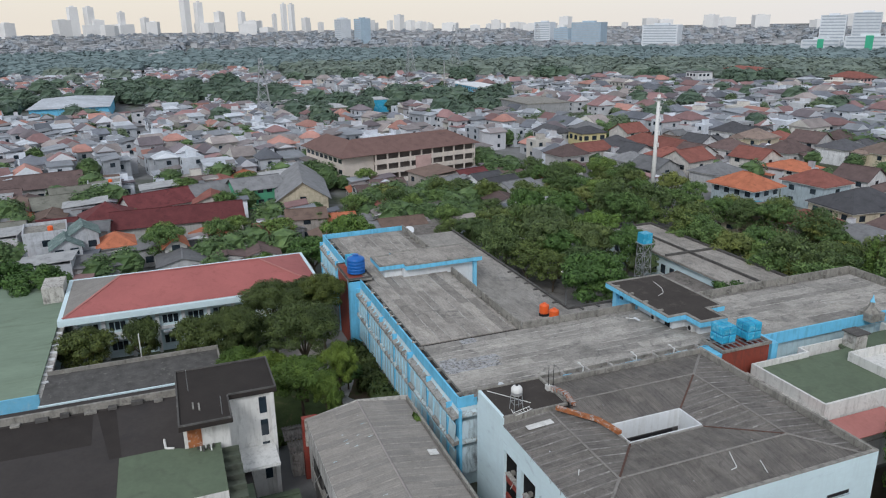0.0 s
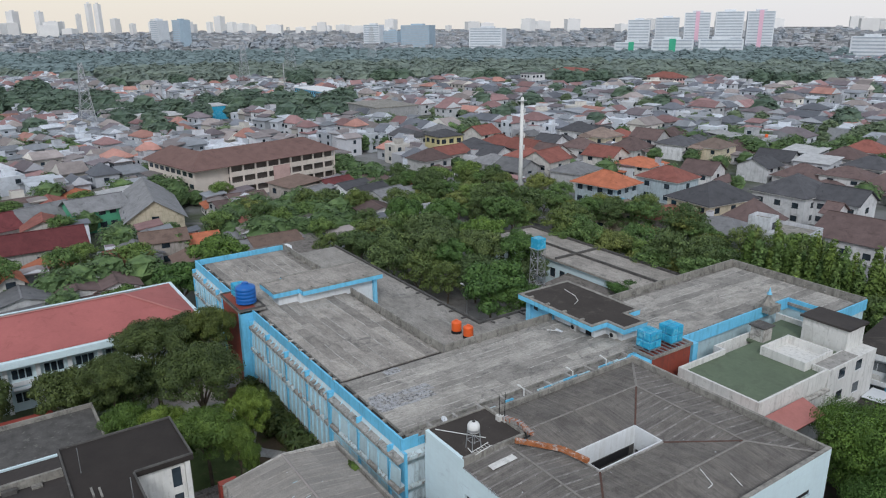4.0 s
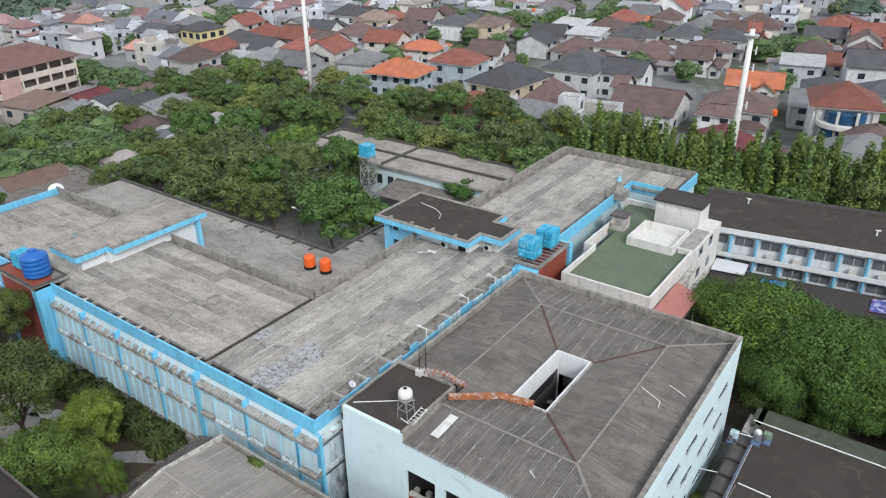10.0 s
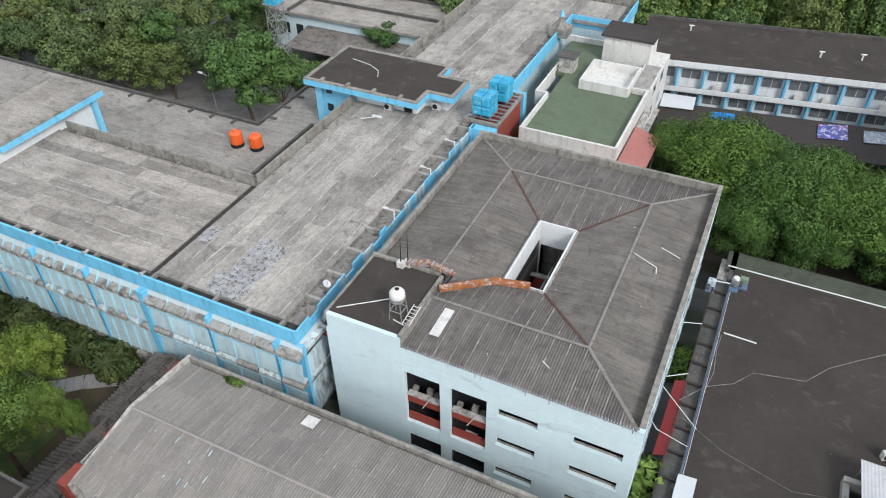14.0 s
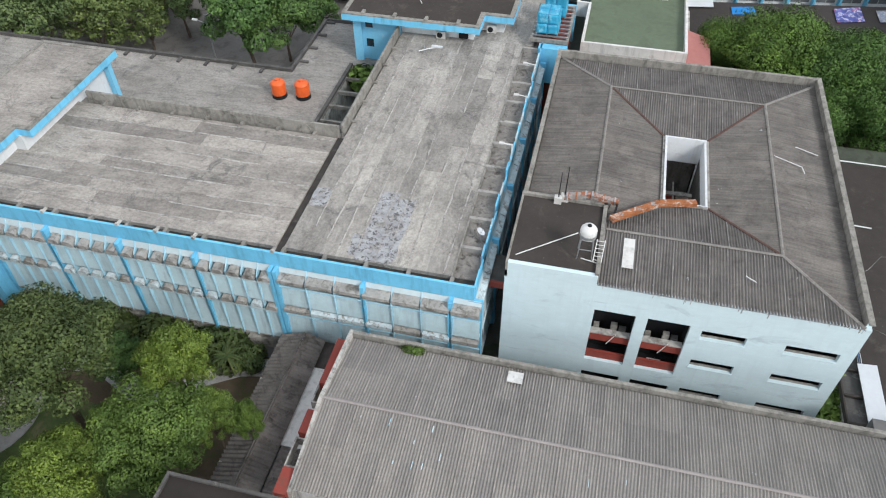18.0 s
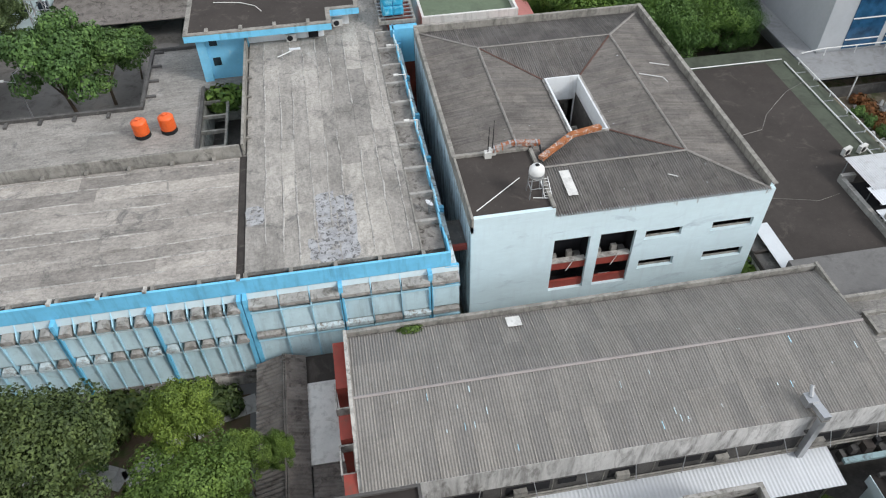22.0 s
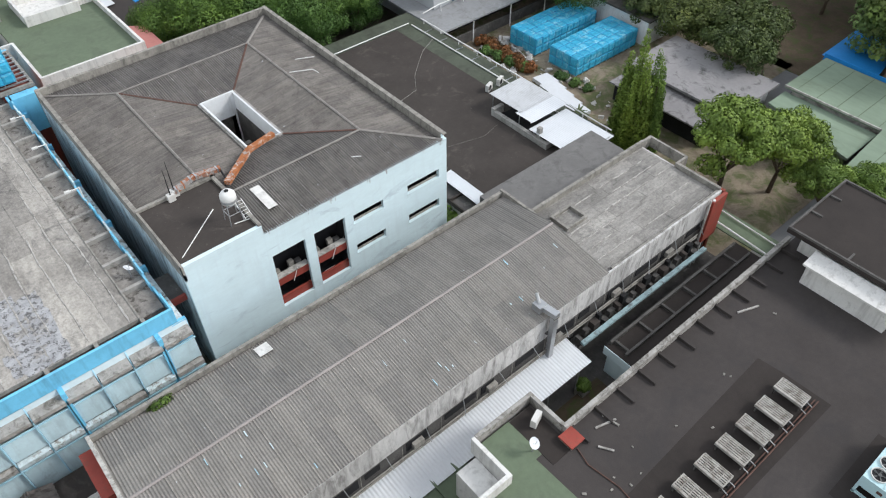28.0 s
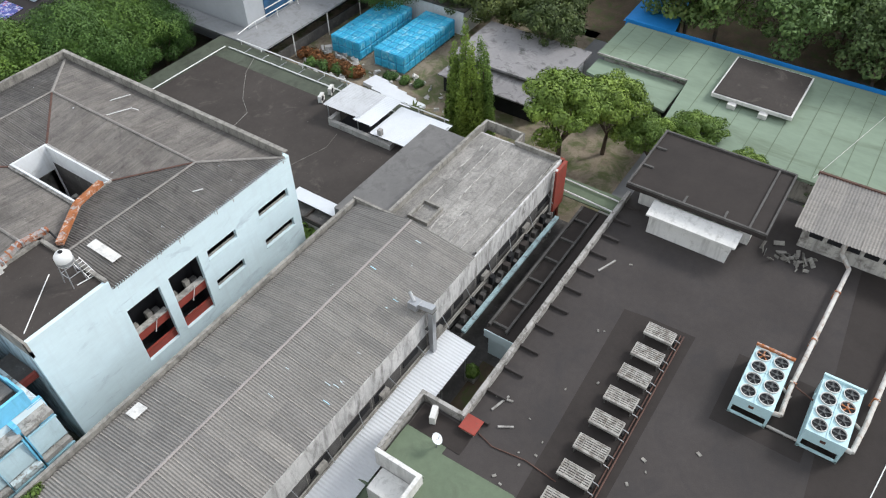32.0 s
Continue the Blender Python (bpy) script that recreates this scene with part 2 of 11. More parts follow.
GREY_STAIN = (0.09, 0.085, 0.08)
M = dict(
    deck_x=screed("screed_along_x", (0.352, 0.325, 0.296), "x", 0.66),
    deck_y=screed("screed_along_y", (0.362, 0.341, 0.313), "y", 0.68),
    deck_low=screed("lower_screed", (0.30, 0.282, 0.26), "x"),
    deck_dark=screed("sooty_screed", (0.30, 0.287, 0.268), "x"),
    mould=surface("mouldy_white_wall", (0.57, 0.56, 0.54), 0.88, 1.2, 0.15, 0.2, (0.15, 0.14, 0.13), 0.7, (0.5, 0.7), (1, 1, 0.3), (0.11, 0.102, 0.094), 0.25),
    concrete=surface("weathered_concrete", (0.30, 0.285, 0.255), 0.9, 1.6, 0.2, 0.25, (0.10, 0.095, 0.085), 0.9, (0.5, 0.7), (1, 1, 1), (0.09, 0.085, 0.075), 0.4, 0.06),
    # black-stained concrete; also colours the shade low in the light well
    concrete_dark=surface("blackened_and_shaded_concrete", (0.10, 0.095, 0.09), 0.92, 1.2, 0.2, 0.35, (0.22, 0.21, 0.19), 0.7, (0.58, 0.72), (1, 1, 1), None, 0.4, 0.06),
    seam_grey=surface("pale_weathered_concrete", (0.37, 0.355, 0.33), 0.9, 1.2, 0.2, 0.25, (0.14, 0.13, 0.12), 0.8, (0.52, 0.7), bump=0.4, bump_size=0.06),
    # black for the shadowed front gutter and the dark expansion joint
    gutter_black=surface("shadow_and_joint_black", (0.05, 0.044, 0.04), 0.95, 0.8, 0.15, 0.35, (0.13, 0.12, 0.105), 1.0, (0.58, 0.7), bump=0.6, bump_size=0.06),
    gutter=surface("gutter_dirt", (0.27, 0.252, 0.23), 0.95, 0.8, 0.15, 0.35, (0.075, 0.068, 0.06), 0.8, (0.50, 0.64), (1, 1, 1), None, 0.6, 0.06),
    membrane=surface("brown_black_roof_felt", (0.060, 0.052, 0.047), 0.93, 4.0, 0.4, 0.18, (0.11, 0.095, 0.085), 2.2, (0.56, 0.75), (1, 1, 1), None, 0.25, 0.1, spec=0.15, second=((0.15, 0.138, 0.127), 0.16, (1, 1, 1), 0.66, 0.72)),
    membrane_grey=surface("charcoal_roof_felt", (0.061, 0.054, 0.051), 0.93, 5.0, 0.4, 0.16, (0.045, 0.042, 0.042), 3.0, (0.5, 0.75), (1, 1, 1), None, 0.25, 0.1, spec=0.15),
    membrane_patch=surface("dark_wet_felt", (0.032, 0.026, 0.023), 0.85, 2.0, 0.3, 0.2, None, bump=0.2),
    green=surface("green_roof_membrane", (0.125, 0.160, 0.105), 0.85, 4.0, 0.5, 0.14, (0.09, 0.11, 0.075), 2.0, (0.52, 0.75), (1, 1, 1), None, 0.15, 0.15),
    green_moss=surface("mossy_dark_membrane", (0.085, 0.098, 0.072), 0.88, 3.0, 0.4, 0.2, (0.05, 0.052, 0.042), 1.6, (0.48, 0.7)),
    green_pale=surface("faded_green_membrane", (0.20, 0.26, 0.19), 0.85, 4.0, 0.5, 0.14, (0.12, 0.15, 0.10), 2.5, (0.52, 0.75), (1, 0.3, 1), None, 0.15, 0.15),
    sheet=fibre("weathered_fibre_cement", (0.265, 0.250, 0.232), (0.172, 0.160, 0.146), (0.37, 0.352, 0.33), "y", 0.3, 0.45),
    sheet_dark_x=fibre("sooty_fibre_cement_across", (0.172, 0.160, 0.149), (0.088, 0.080, 0.073), (0.26, 0.25, 0.235), "x", 0.5),
    sheet_dark=fibre("sooty_fibre_cement", (0.172, 0.160, 0.149), (0.088, 0.080, 0.073), (0.26, 0.25, 0.235), "y", 0.5),
    lap_dark=surface("scuffed_sheet_lap", (0.205, 0.193, 0.182), 0.93, 0.9, 0.15, 0.3, (0.33, 0.318, 0.30), 1.6, (0.52, 0.64), bump=0.25),
    lap_pale=surface("pale_sheet_lap", (0.31, 0.29, 0.265), 0.93, 0.9, 0.15, 0.25, (0.20, 0.185, 0.165), 1.0, (0.50, 0.66), bump=0.25),
    sheet_brown=surface("grimy_fibre_cement", (0.195, 0.176, 0.160), 0.92, 1.2, 0.18, 0.3, (0.04, 0.035, 0.03), 0.8, (0.5, 0.72), (1, 1, 1), None, 0.3, 0.05, rand=0.15),
    ridge_pale=surface("mortared_ridge", (0.32, 0.29, 0.275), 0.9, 2.0, 0.1, 0.15, (0.26, 0.19, 0.17), 1.5, (0.55, 0.75)),
    ridge=surface("ridge_cap", (0.25, 0.235, 0.215), 0.9, 0.6, 0.1, 0.25, (0.13, 0.118, 0.105), 0.6),
    ridge_red=surface("rusty_valley_flashing", (0.115, 0.062, 0.048), 0.8, 0.6, 0.1, 0.3, (0.07, 0.045, 0.04), 0.5),
    white=surface("white_wall_paint", (0.70, 0.72, 0.73), 0.75, 3.0, 0.3, 0.08, (0.48, 0.48, 0.46), 1.2, (0.6, 0.75), (1, 1, 1), (0.5, 0.5, 0.48), 0.1),
    dirty_white=surface("grimy_white_wall", (0.52, 0.50, 0.46), 0.85, 1.5, 0.2, 0.15, (0.17, 0.155, 0.14), 0.8, (0.47, 0.66), (1, 1, 1), (0.12, 0.11, 0.10), 0.2),
    pale_blue=surface("pale_blue_wall_paint", (0.63, 0.765, 0.80), 0.75, 3.0, 0.5, 0.06, (0.40, 0.49, 0.54), 1.8, (0.58, 0.76), (0.5, 0.5, 1.4), (0.57, 0.68, 0.715), 0.06),
    panel=surface("aqua_panel_paint", (0.53, 0.68, 0.72), 0.7, 2.0, 0.3, 0.1, (0.36, 0.46, 0.48), 0.9, (0.56, 0.74), (1, 1, 1), (0.33, 0.42, 0.45), 0.1, rand=0.06),
    panel_white=surface("white_aqua_hood", (0.54, 0.645, 0.675), 0.75, 1.5, 0.3, 0.08, (0.5, 0.54, 0.54), 0.7, (0.56, 0.72), (1, 1, 1), None, 0.1),
    blue=surface("sky_blue_paint", (0.17, 0.54, 0.78), 0.6, 2.0, 0.3, 0.1, (0.13, 0.36, 0.5), 0.9, (0.58, 0.76), (1, 1, 1), (0.10, 0.28, 0.42), 0.08),
    blue_peeling=surface("peeling_blue_paint", (0.19, 0.54, 0.75), 0.7, 2.0, 0.3, 0.12, (0.50, 0.66, 0.70), 1.1, (0.50, 0.56), (1, 1, 0.4), (0.16, 0.30, 0.36), 0.15, second=((0.34, 0.36, 0.35), 1.6, (1, 1, 0.5), 0.56, 0.62)),
    wall_stained=surface("blackened_pale_wall", (0.52, 0.63, 0.67), 0.85, 2.0, 0.3, 0.12, (0.13, 0.15, 0.155), 1.6, (0.47, 0.66), (1, 1, 0.5), (0.10, 0.11, 0.115), 0.15),
    fin_blue=surface("pale_fin_paint", (0.42, 0.68, 0.80), 0.65, 2.0, 0.3, 0.1, (0.35, 0.5, 0.58), 0.9, (0.56, 0.74), bump=0.08),
    blue_pale=surface("faded_blue_paint", (0.20, 0.53, 0.74), 0.65, 2.0, 0.3, 0.1, (0.35, 0.55, 0.66), 0.9, (0.56, 0.74), (1, 1, 1), None, 0.08),
    ledge_pale=surface("aqua_stained_ledge", (0.55, 0.64, 0.66), 0.85, 0.6, 0.15, 0.2, (0.24, 0.225, 0.20), 0.5, (0.50, 0.62)),
    ledge=surface("beige_stained_ledge", (0.36, 0.345, 0.32), 0.85, 0.8, 0.15, 0.25, (0.13, 0.12, 0.105), 0.6, (0.48, 0.64)),
    red_wall=surface("red_brown_tile_wall", (0.27, 0.062, 0.040), 0.7, 1.5, 0.2, 0.18, (0.16, 0.05, 0.04), 0.9, (0.55, 0.72), (1, 1, 1), (0.12, 0.05, 0.04), 0.15),
    awning_red=surface("crimson_metal_sheet", (0.27, 0.028, 0.03), 0.6, 1.5, 0.2, 0.12, (0.2, 0.05, 0.045), 0.8, bump=0.08),
    red_paint=surface("dull_red_paint", (0.30, 0.058, 0.042), 0.65, 1.5, 0.2, 0.15, (0.2, 0.07, 0.05), 0.8),
    red_roof=surface("red_roof_sheet", (0.39, 0.125, 0.115), 0.75, 5.0, 0.4, 0.12, (0.24, 0.075, 0.065), 2.0, (0.55, 0.78), (1, 1, 1), None, 0.1),
    salmon=surface("faded_red_sheet", (0.42, 0.17, 0.15), 0.7, 2.0, 0.3, 0.15),
    metal_white=surface("white_coated_sheet", (0.64, 0.66, 0.68), 0.4, 2.0, 0.3, 0.05, (0.6, 0.61, 0.62), 1.5, (0.6, 0.8), spec=0.5),
    metal=surface("galvanised_steel", (0.45, 0.46, 0.47), 0.4, 1.0, 0.1, 0.15, (0.25, 0.22, 0.2), 0.6, (0.6, 0.75), metal=0.7, bump=0.05),
    steel_white=surface("white_painted_steel", (0.72, 0.72, 0.70), 0.5, 1.0, 0.1, 0.08, (0.5, 0.45, 0.4), 0.6, (0.6, 0.75), bump=0.05),
    rust=surface("rusty_duct", (0.36, 0.13, 0.05), 0.8, 0.6, 0.1, 0.35, (0.5, 0.46, 0.42), 0.5, (0.52, 0.62), bump=0.2),
    duct=surface("patched_grey_duct", (0.34, 0.325, 0.31), 0.7, 0.5, 0.1, 0.3, (0.30, 0.11, 0.055), 0.5, (0.49, 0.56), bump=0.2),
    orange=surface("orange_tank_plastic", (0.80, 0.125, 0.022), 0.45, 1.0, 0.2, 0.08, bump=0.03, spec=0.5),
    fence_blue=surface("bright_blue_sheet", (0.02, 0.24, 0.62), 0.5, 2.0, 0.3, 0.12, bump=0.05),
    tank_blue=surface("blue_tank_plastic", (0.010, 0.12, 0.42), 0.4, 1.0, 0.2, 0.1, bump=0.03, spec=0.5),
    frp=surface("cyan_tank_panel", (0.040, 0.37, 0.58), 0.5, 1.2, 0.2, 0.15, (0.22, 0.52, 0.64), 0.9, (0.52, 0.66), bump=0.06, rand=0.12),
    black=surface("black_rubber", (0.015, 0.015, 0.016), 0.7, 1.0, 0.1, 0.2, bump=0.05),
    stainless=surface("stainless_tank", (0.62, 0.63, 0.64), 0.25, 0.8, 0.1, 0.06, metal=0.9, bump=0.03),
    chiller=surface("pale_aqua_casing", (0.47, 0.66, 0.69), 0.55, 1.0, 0.15, 0.08, (0.35, 0.42, 0.42), 0.6, (0.6, 0.76), bump=0.05),
    # near-black base colour stands in for the missing light inside openings
    void=surface("unlit_depth_black", (0.018, 0.018, 0.02), 0.9, 1.0, 0.2, 0.3, bump=0),
    glass=glass_dark("window_glass"),
    glass_blue=glass_dark("blue_curtain_glass", (0.02, 0.07, 0.14)),
    ac=surface("ac_casing", (0.60, 0.59, 0.56), 0.6, 0.6, 0.1, 0.12, (0.35, 0.32, 0.28), 0.4, (0.58, 0.72), bump=0.03),
    bark=surface("bark", (0.11, 0.085, 0.062), 0.95, 0.6, 0.08, 0.3, bump=0.6, bump_size=0.04),
    soil=surface("garden_soil", (0.105, 0.078, 0.052), 0.97, 2.0, 0.3, 0.3, (0.07, 0.085, 0.03), 1.5, (0.5, 0.62), bump=0.5),
    sand=surface("sandy_yard", (0.255, 0.212, 0.155), 0.97, 2.0, 0.3, 0.25, (0.105, 0.118, 0.05), 2.2, (0.47, 0.60), bump=0.4, second=((0.17, 0.135, 0.10), 1.2, (1, 1, 1), 0.5, 0.62)),
    lawn=surface("worn_lawn", (0.075, 0.105, 0.035), 0.97, 2.0, 0.2, 0.35, (0.2, 0.16, 0.09), 2.0, (0.55, 0.7), bump=0.5),
    paving=surface("grey_paving", (0.30, 0.285, 0.265), 0.9, 2.5, 0.25, 0.2, (0.15, 0.14, 0.13), 1.5, (0.52, 0.72), bump=0.3),
    asphalt=surface("asphalt", (0.066, 0.064, 0.062), 0.92, 3.0, 0.2, 0.2, (0.11, 0.105, 0.1), 2.0, (0.55, 0.75), bump=0.4),
    tower_white=surface("weathered_white_wall", (0.68, 0.67, 0.64), 0.85, 2.0, 0.3, 0.1, (0.40, 0.39, 0.36), 1.0, (0.56, 0.72), (1, 1, 1), (0.34, 0.33, 0.31), 0.15),
    white_debris=surface("white_rubble", (0.58, 0.56, 0.53), 0.9, 0.6, 0.1, 0.2, island=0.25),
    leaf_dark=leafy("dark_leaves", (0.022, 0.038, 0.013), (0.108, 0.142, 0.046)),
    leaf_mid=leafy("green_leaves", (0.028, 0.062, 0.020), (0.122, 0.212, 0.060)),
    leaf_lime=leafy("lime_green_leaves", (0.044, 0.080, 0.016), (0.172, 0.250, 0.058)),
    leaf_olive=leafy("olive_leaves", (0.034, 0.056, 0.024), (0.145, 0.195, 0.078)),
    leaf_conifer=leafy("columnar_leaves", (0.040, 0.072, 0.018), (0.162, 0.236, 0.060)),
    leaf_blossom=leafy("blossoming_leaves", (0.03, 0.06, 0.015), (0.36, 0.42, 0.28), 0.4),
    leaf_broad=leafy("shade_tree_leaves", (0.024, 0.057, 0.014), (0.106, 0.196, 0.047), 0.9),
    leaf_street=leafy("street_tree_leaves", (0.045, 0.085, 0.029), (0.174, 0.263, 0.090)),
    leaf_street_dark=leafy("dull_street_leaves", (0.039, 0.067, 0.028), (0.138, 0.190, 0.071)),
    leaf_street_olive=leafy("yellowish_street_leaves", (0.059, 0.084, 0.027), (0.221, 0.257, 0.090)),
    leaf_bright=leafy("bright_green_leaves", (0.050, 0.092, 0.016), (0.200, 0.295, 0.064)),
    leaf_red=leafy("reddish_shrub_leaves", (0.06, 0.045, 0.015), (0.26, 0.09, 0.035)),
)


# ---- building blocks ----
LOCAL = set()


def thing(name, at, label, category, group="", kind="", turn=0.0, local=False):
    e = new(name)
    e.empty_display_size = 0.3
    e.matrix_basis = pose(*at, 0, 0, turn)
    if local:
        LOCAL.add(e.name)
    return tagged(e, label, category, group, kind)


def mesh_of(name, bm):
    me = bpy.data.meshes.new(name)
    bm.to_mesh(me)
    bm.free()
    return me


def fasten(ob, parent):
    if parent is not None:
        ob.parent = parent
        if parent.data is None and parent.name not in LOCAL:
            ob.matrix_parent_inverse = parent.matrix_basis.inverted()
    return ob


def part(name, bm, material, parent=None, label="", smooth=False):
    me = mesh_of(name, bm)
    me.materials.append(material)
    if smooth:
        me.polygons.foreach_set("use_smooth", [True] * len(me.polygons))
    ob = new(name, me)
    fasten(ob, parent)
    return tagged(ob, label)


def piece(name, me, parent, m):
    """One of many alike pieces on one mesh."""
    ob = new(name, me)
    ob.matrix_basis = m
    return fasten(ob, parent)


def box(bm, x0, x1, y0, y1, z0, z1):
    v = [bm.verts.new(p) for p in ((x0, y0, z0), (x1, y0, z0), (x1, y1, z0), (x0, y1, z0), (x0, y0, z1), (x1, y0, z1), (x1, y1, z1), (x0, y1, z1))]
    for f in ((3, 2, 1, 0), (4, 5, 6, 7), (0, 1, 5, 4), (1, 2, 6, 5), (2, 3, 7, 6), (3, 0, 4, 7)):
        bm.faces.new([v[i] for i in f])
    return bm


def prism(bm, pts, z0, z1):
    lo = [bm.verts.new((x, y, z0)) for x, y in pts]
    hi = [bm.verts.new((x, y, z1)) for x, y in pts]
    n = len(pts)
    bm.faces.new(lo[::-1])
    bm.faces.new(hi)
    for i in range(n):
        bm.faces.new((lo[i], lo[(i + 1) % n], hi[(i + 1) % n], hi[i]))
    return bm


def rod(bm, a, b, r0, r1=None, seg=8):
    a, b = Vector(a), Vector(b)
    r1 = r0 if r1 is None else r1
    q = (b - a).to_track_quat("Z", "Y")
    rings = []
    for p, r in ((a, r0), (b, r1)):
        rings.append([bm.verts.new(p + q @ Vector((r * math.cos(2 * math.pi * i / seg), r * math.sin(2 * math.pi * i / seg), 0))) for i in range(seg)])
    for i in range(seg):
        j = (i + 1) % seg
        bm.faces.new((rings[0][i], rings[0][j], rings[1][j], rings[1][i]))
    bm.faces.new(rings[0][::-1])
    bm.faces.new(rings[1])
    return bm


def lathe(bm, profile, seg=24, at=(0, 0, 0)):
    rings = [[bm.verts.new((at[0] + r * math.cos(2 * math.pi * i / seg), at[1] + r * math.sin(2 * math.pi * i / seg), at[2] + z)) for i in range(seg)] for r, z in profile]
    for a, b in zip(rings, rings[1:]):
        for i in range(seg):
            j = (i + 1) % seg
            bm.faces.new((a[i], a[j], b[j], b[i]))
    bm.faces.new(rings[0][::-1])
    bm.faces.new(rings[-1])
    return bm


def quad(bm, *pts):
    return bm.faces.new([bm.verts.new(p) for p in pts])


def slab(bm, pts, thick):
    """A flat or tilted plate from its upper outline."""
    hi = [bm.verts.new(p) for p in pts]
    lo = [bm.verts.new((p[0], p[1], p[2] - thick)) for p in pts]
    n = len(pts)
    bm.faces.new(hi)
    bm.faces.new(lo[::-1])
    for i in range(n):
        bm.faces.new((lo[i], lo[(i + 1) % n], hi[(i + 1) % n], hi[i]))
    return bm


def B():
    return bmesh.new()


# ---- ground ----
def flat(name, x0, x1, y0, y1, z, material, label, category, kind="structure", thick=0.1):
    ob = part(name, box(B(), x0, x1, y0, y1, z - thick, z), material)
    return tagged(ob, label, category, "", kind)


bm = B()
quad(bm, (-4800, -4800, 0), (4800, -4800, 0), (4800, 4800, 0), (-4800, 4800, 0))
tagged(part("ground", bm, surface("city_ground", (0.20, 0.20, 0.20), 0.95, 40.0, 3.0, 0.3, (0.06, 0.075, 0.04), 60.0, (0.48, 0.6), bump=0.2)), "grey-brown city ground with worn green patches", "ground", "", "structure")
flat("garden_ground", -33, -10, -4, 32.6, 0.03, M["soil"], "dark garden soil with patchy grass", "ground")
flat("yard_ground", 44, 76, 31, 62, 0.03, M["sand"], "sandy yard with worn grass", "ground")
flat("courtyard_paving", -62, -18.9, 60.4, 90, 0.03, surface("worn_courtyard", (0.19, 0.18, 0.168), 0.9, 3.0, 0.3, 0.2, (0.08, 0.074, 0.066), 2.0, (0.5, 0.7)), "dark worn courtyard paving", "pavement")
flat("orchard_ground", 74.4, 140, -60, 58, 0.03, M["soil"], "brown bare earth under the trees", "ground")
flat("service_road", 18, 120, 62, 91, 0.03, M["asphalt"], "grey asphalt service yard", "road")
# soil colour darkened to hold the shade of the trees above
flat("tree_yard", 18.3, 52, 64.6, 84, 0.05, surface("tree_shade_soil", (0.055, 0.045, 0.035), 0.97, 2.0, 0.3, 0.3, (0.04, 0.05, 0.022), 1.5, (0.5, 0.62), bump=0.5), "bare soil with tree shade in its dark colour", "ground")
flat("street", -400, 160, 112, 121, 0.03, M["asphalt"], "asphalt street under street trees", "road")
flat("east_path", 44, 60, 17.5, 31, 0.04, M["sand"], "sandy footpath beside the hospital", "pavement")


# ---- main hospital block ----
main = thing("hospital_building", (-20, 47, 0), "long white and sky-blue three-storey hospital block, flat roof", "building")
DECK, RIM = 9.95, 10.5
XL, XR, YF = -56.8, 4.85, 33.8
AX0_EDGE = 6.48

bm = B()
box(bm, XL + 0.4, XR - 0.45, YF + 0.55, 48.2, 0, 9.35)
box(bm, -8.6, XR - 0.45, 48.2, 100.9, 0, 9.35)
box(bm, XR - 0.45, 11.2, 93.6, 100.9, 0, 9.35)
part("wall", bm, M["panel"], main, "aqua painted outer wall")
part("slot_wall", box(B(), -13.1, -8.6, 48.2, 50.0, 0, 6.5), M["dirty_white"], main)
part("lower_wall", box(B(), -62, -13.1, 48.2, 60.2, 0, 6.5), M["dirty_white"], main)
part("rear_wall", box(B(), -18.7, -13.1, 60.2, 70.0, 0, 6.5), M["dirty_white"], main)
part("rear_wall", box(B(), -13.1, -8.6, 62.5, 70.0, 0, 6.5), M["dirty_white"], main)
part("slot_floor", box(B(), -13.1, -8.6, 50.0, 62.5, 2.8, 3.0), M["concrete_dark"], main, "dark floor of the light slot")
part("slot_kerb", box(B(), -13.4, -13.1, 50.0, 62.5, 6.8, 7.05), M["concrete_dark"], main)
for y in np.arange(51.0, 62, 2.3):
    part("slot_beam", box(B(), -13.1, -10.9, y, y + 0.22, 6.45, 6.78), M["concrete"], main)
part("slot_beam", box(B(), -11.1, -10.9, 50.0, 62.5, 6.45, 6.8), M["concrete"], main)
part("lower_roof", prism(B(), [(-62, 48.2), (-8.6, 48.2), (-8.6, 50.0), (-13.1, 50.0), (-13.1, 62.5), (-8.6, 62.5), (-8.6, 70.0), (-18.6, 70.0), (-18.6, 60.2), (-62, 60.2)], 6.5, 6.8), M["deck_low"], main, "mottled grey concrete lower roof")
for a, b in (((-62, 60.0), (-18.4, 60.3)), ((-18.7, 60.3), (-18.4, 70.2)), ((-18.7, 70.0), (-12.6, 70.2))):
    part("roof_kerb", box(B(), a[0], b[0], a[1], b[1], 6.5, 7.12), M["concrete_dark"], main, "black-stained roof kerb")
for x in np.arange(-36, -19, 2.9):
    part("kerb_rib", box(B(), x, x + 0.28, 59.2, 60.0, 6.8, 6.98), M["concrete_dark"], main)
for y in np.arange(61.8, 70, 2.6):
    part("kerb_rib", box(B(), -18.4, -17.5, y, y + 0.28, 6.8, 6.98), M["concrete_dark"], main)

# gutters and deck
part("gutter", box(B(), XL + 0.15, XR - 0.15, YF + 1.3, 48.2, 9.35, 9.72), M["gutter"], main, "dirty roof gutter")
# gutter floor in black: the shadow behind the fascia is painted in
part("front_gutter", box(B(), XL + 0.15, XR - 0.15, YF + 0.15, YF + 1.29, 9.35, 9.66), M["gutter_black"], main, "roof gutter coloured black for its shadow")
part("gutter", box(B(), -8.6, XR - 0.15, 48.2, 93.6, 9.35, 9.72), M["gutter"], main, "dirty roof gutter")
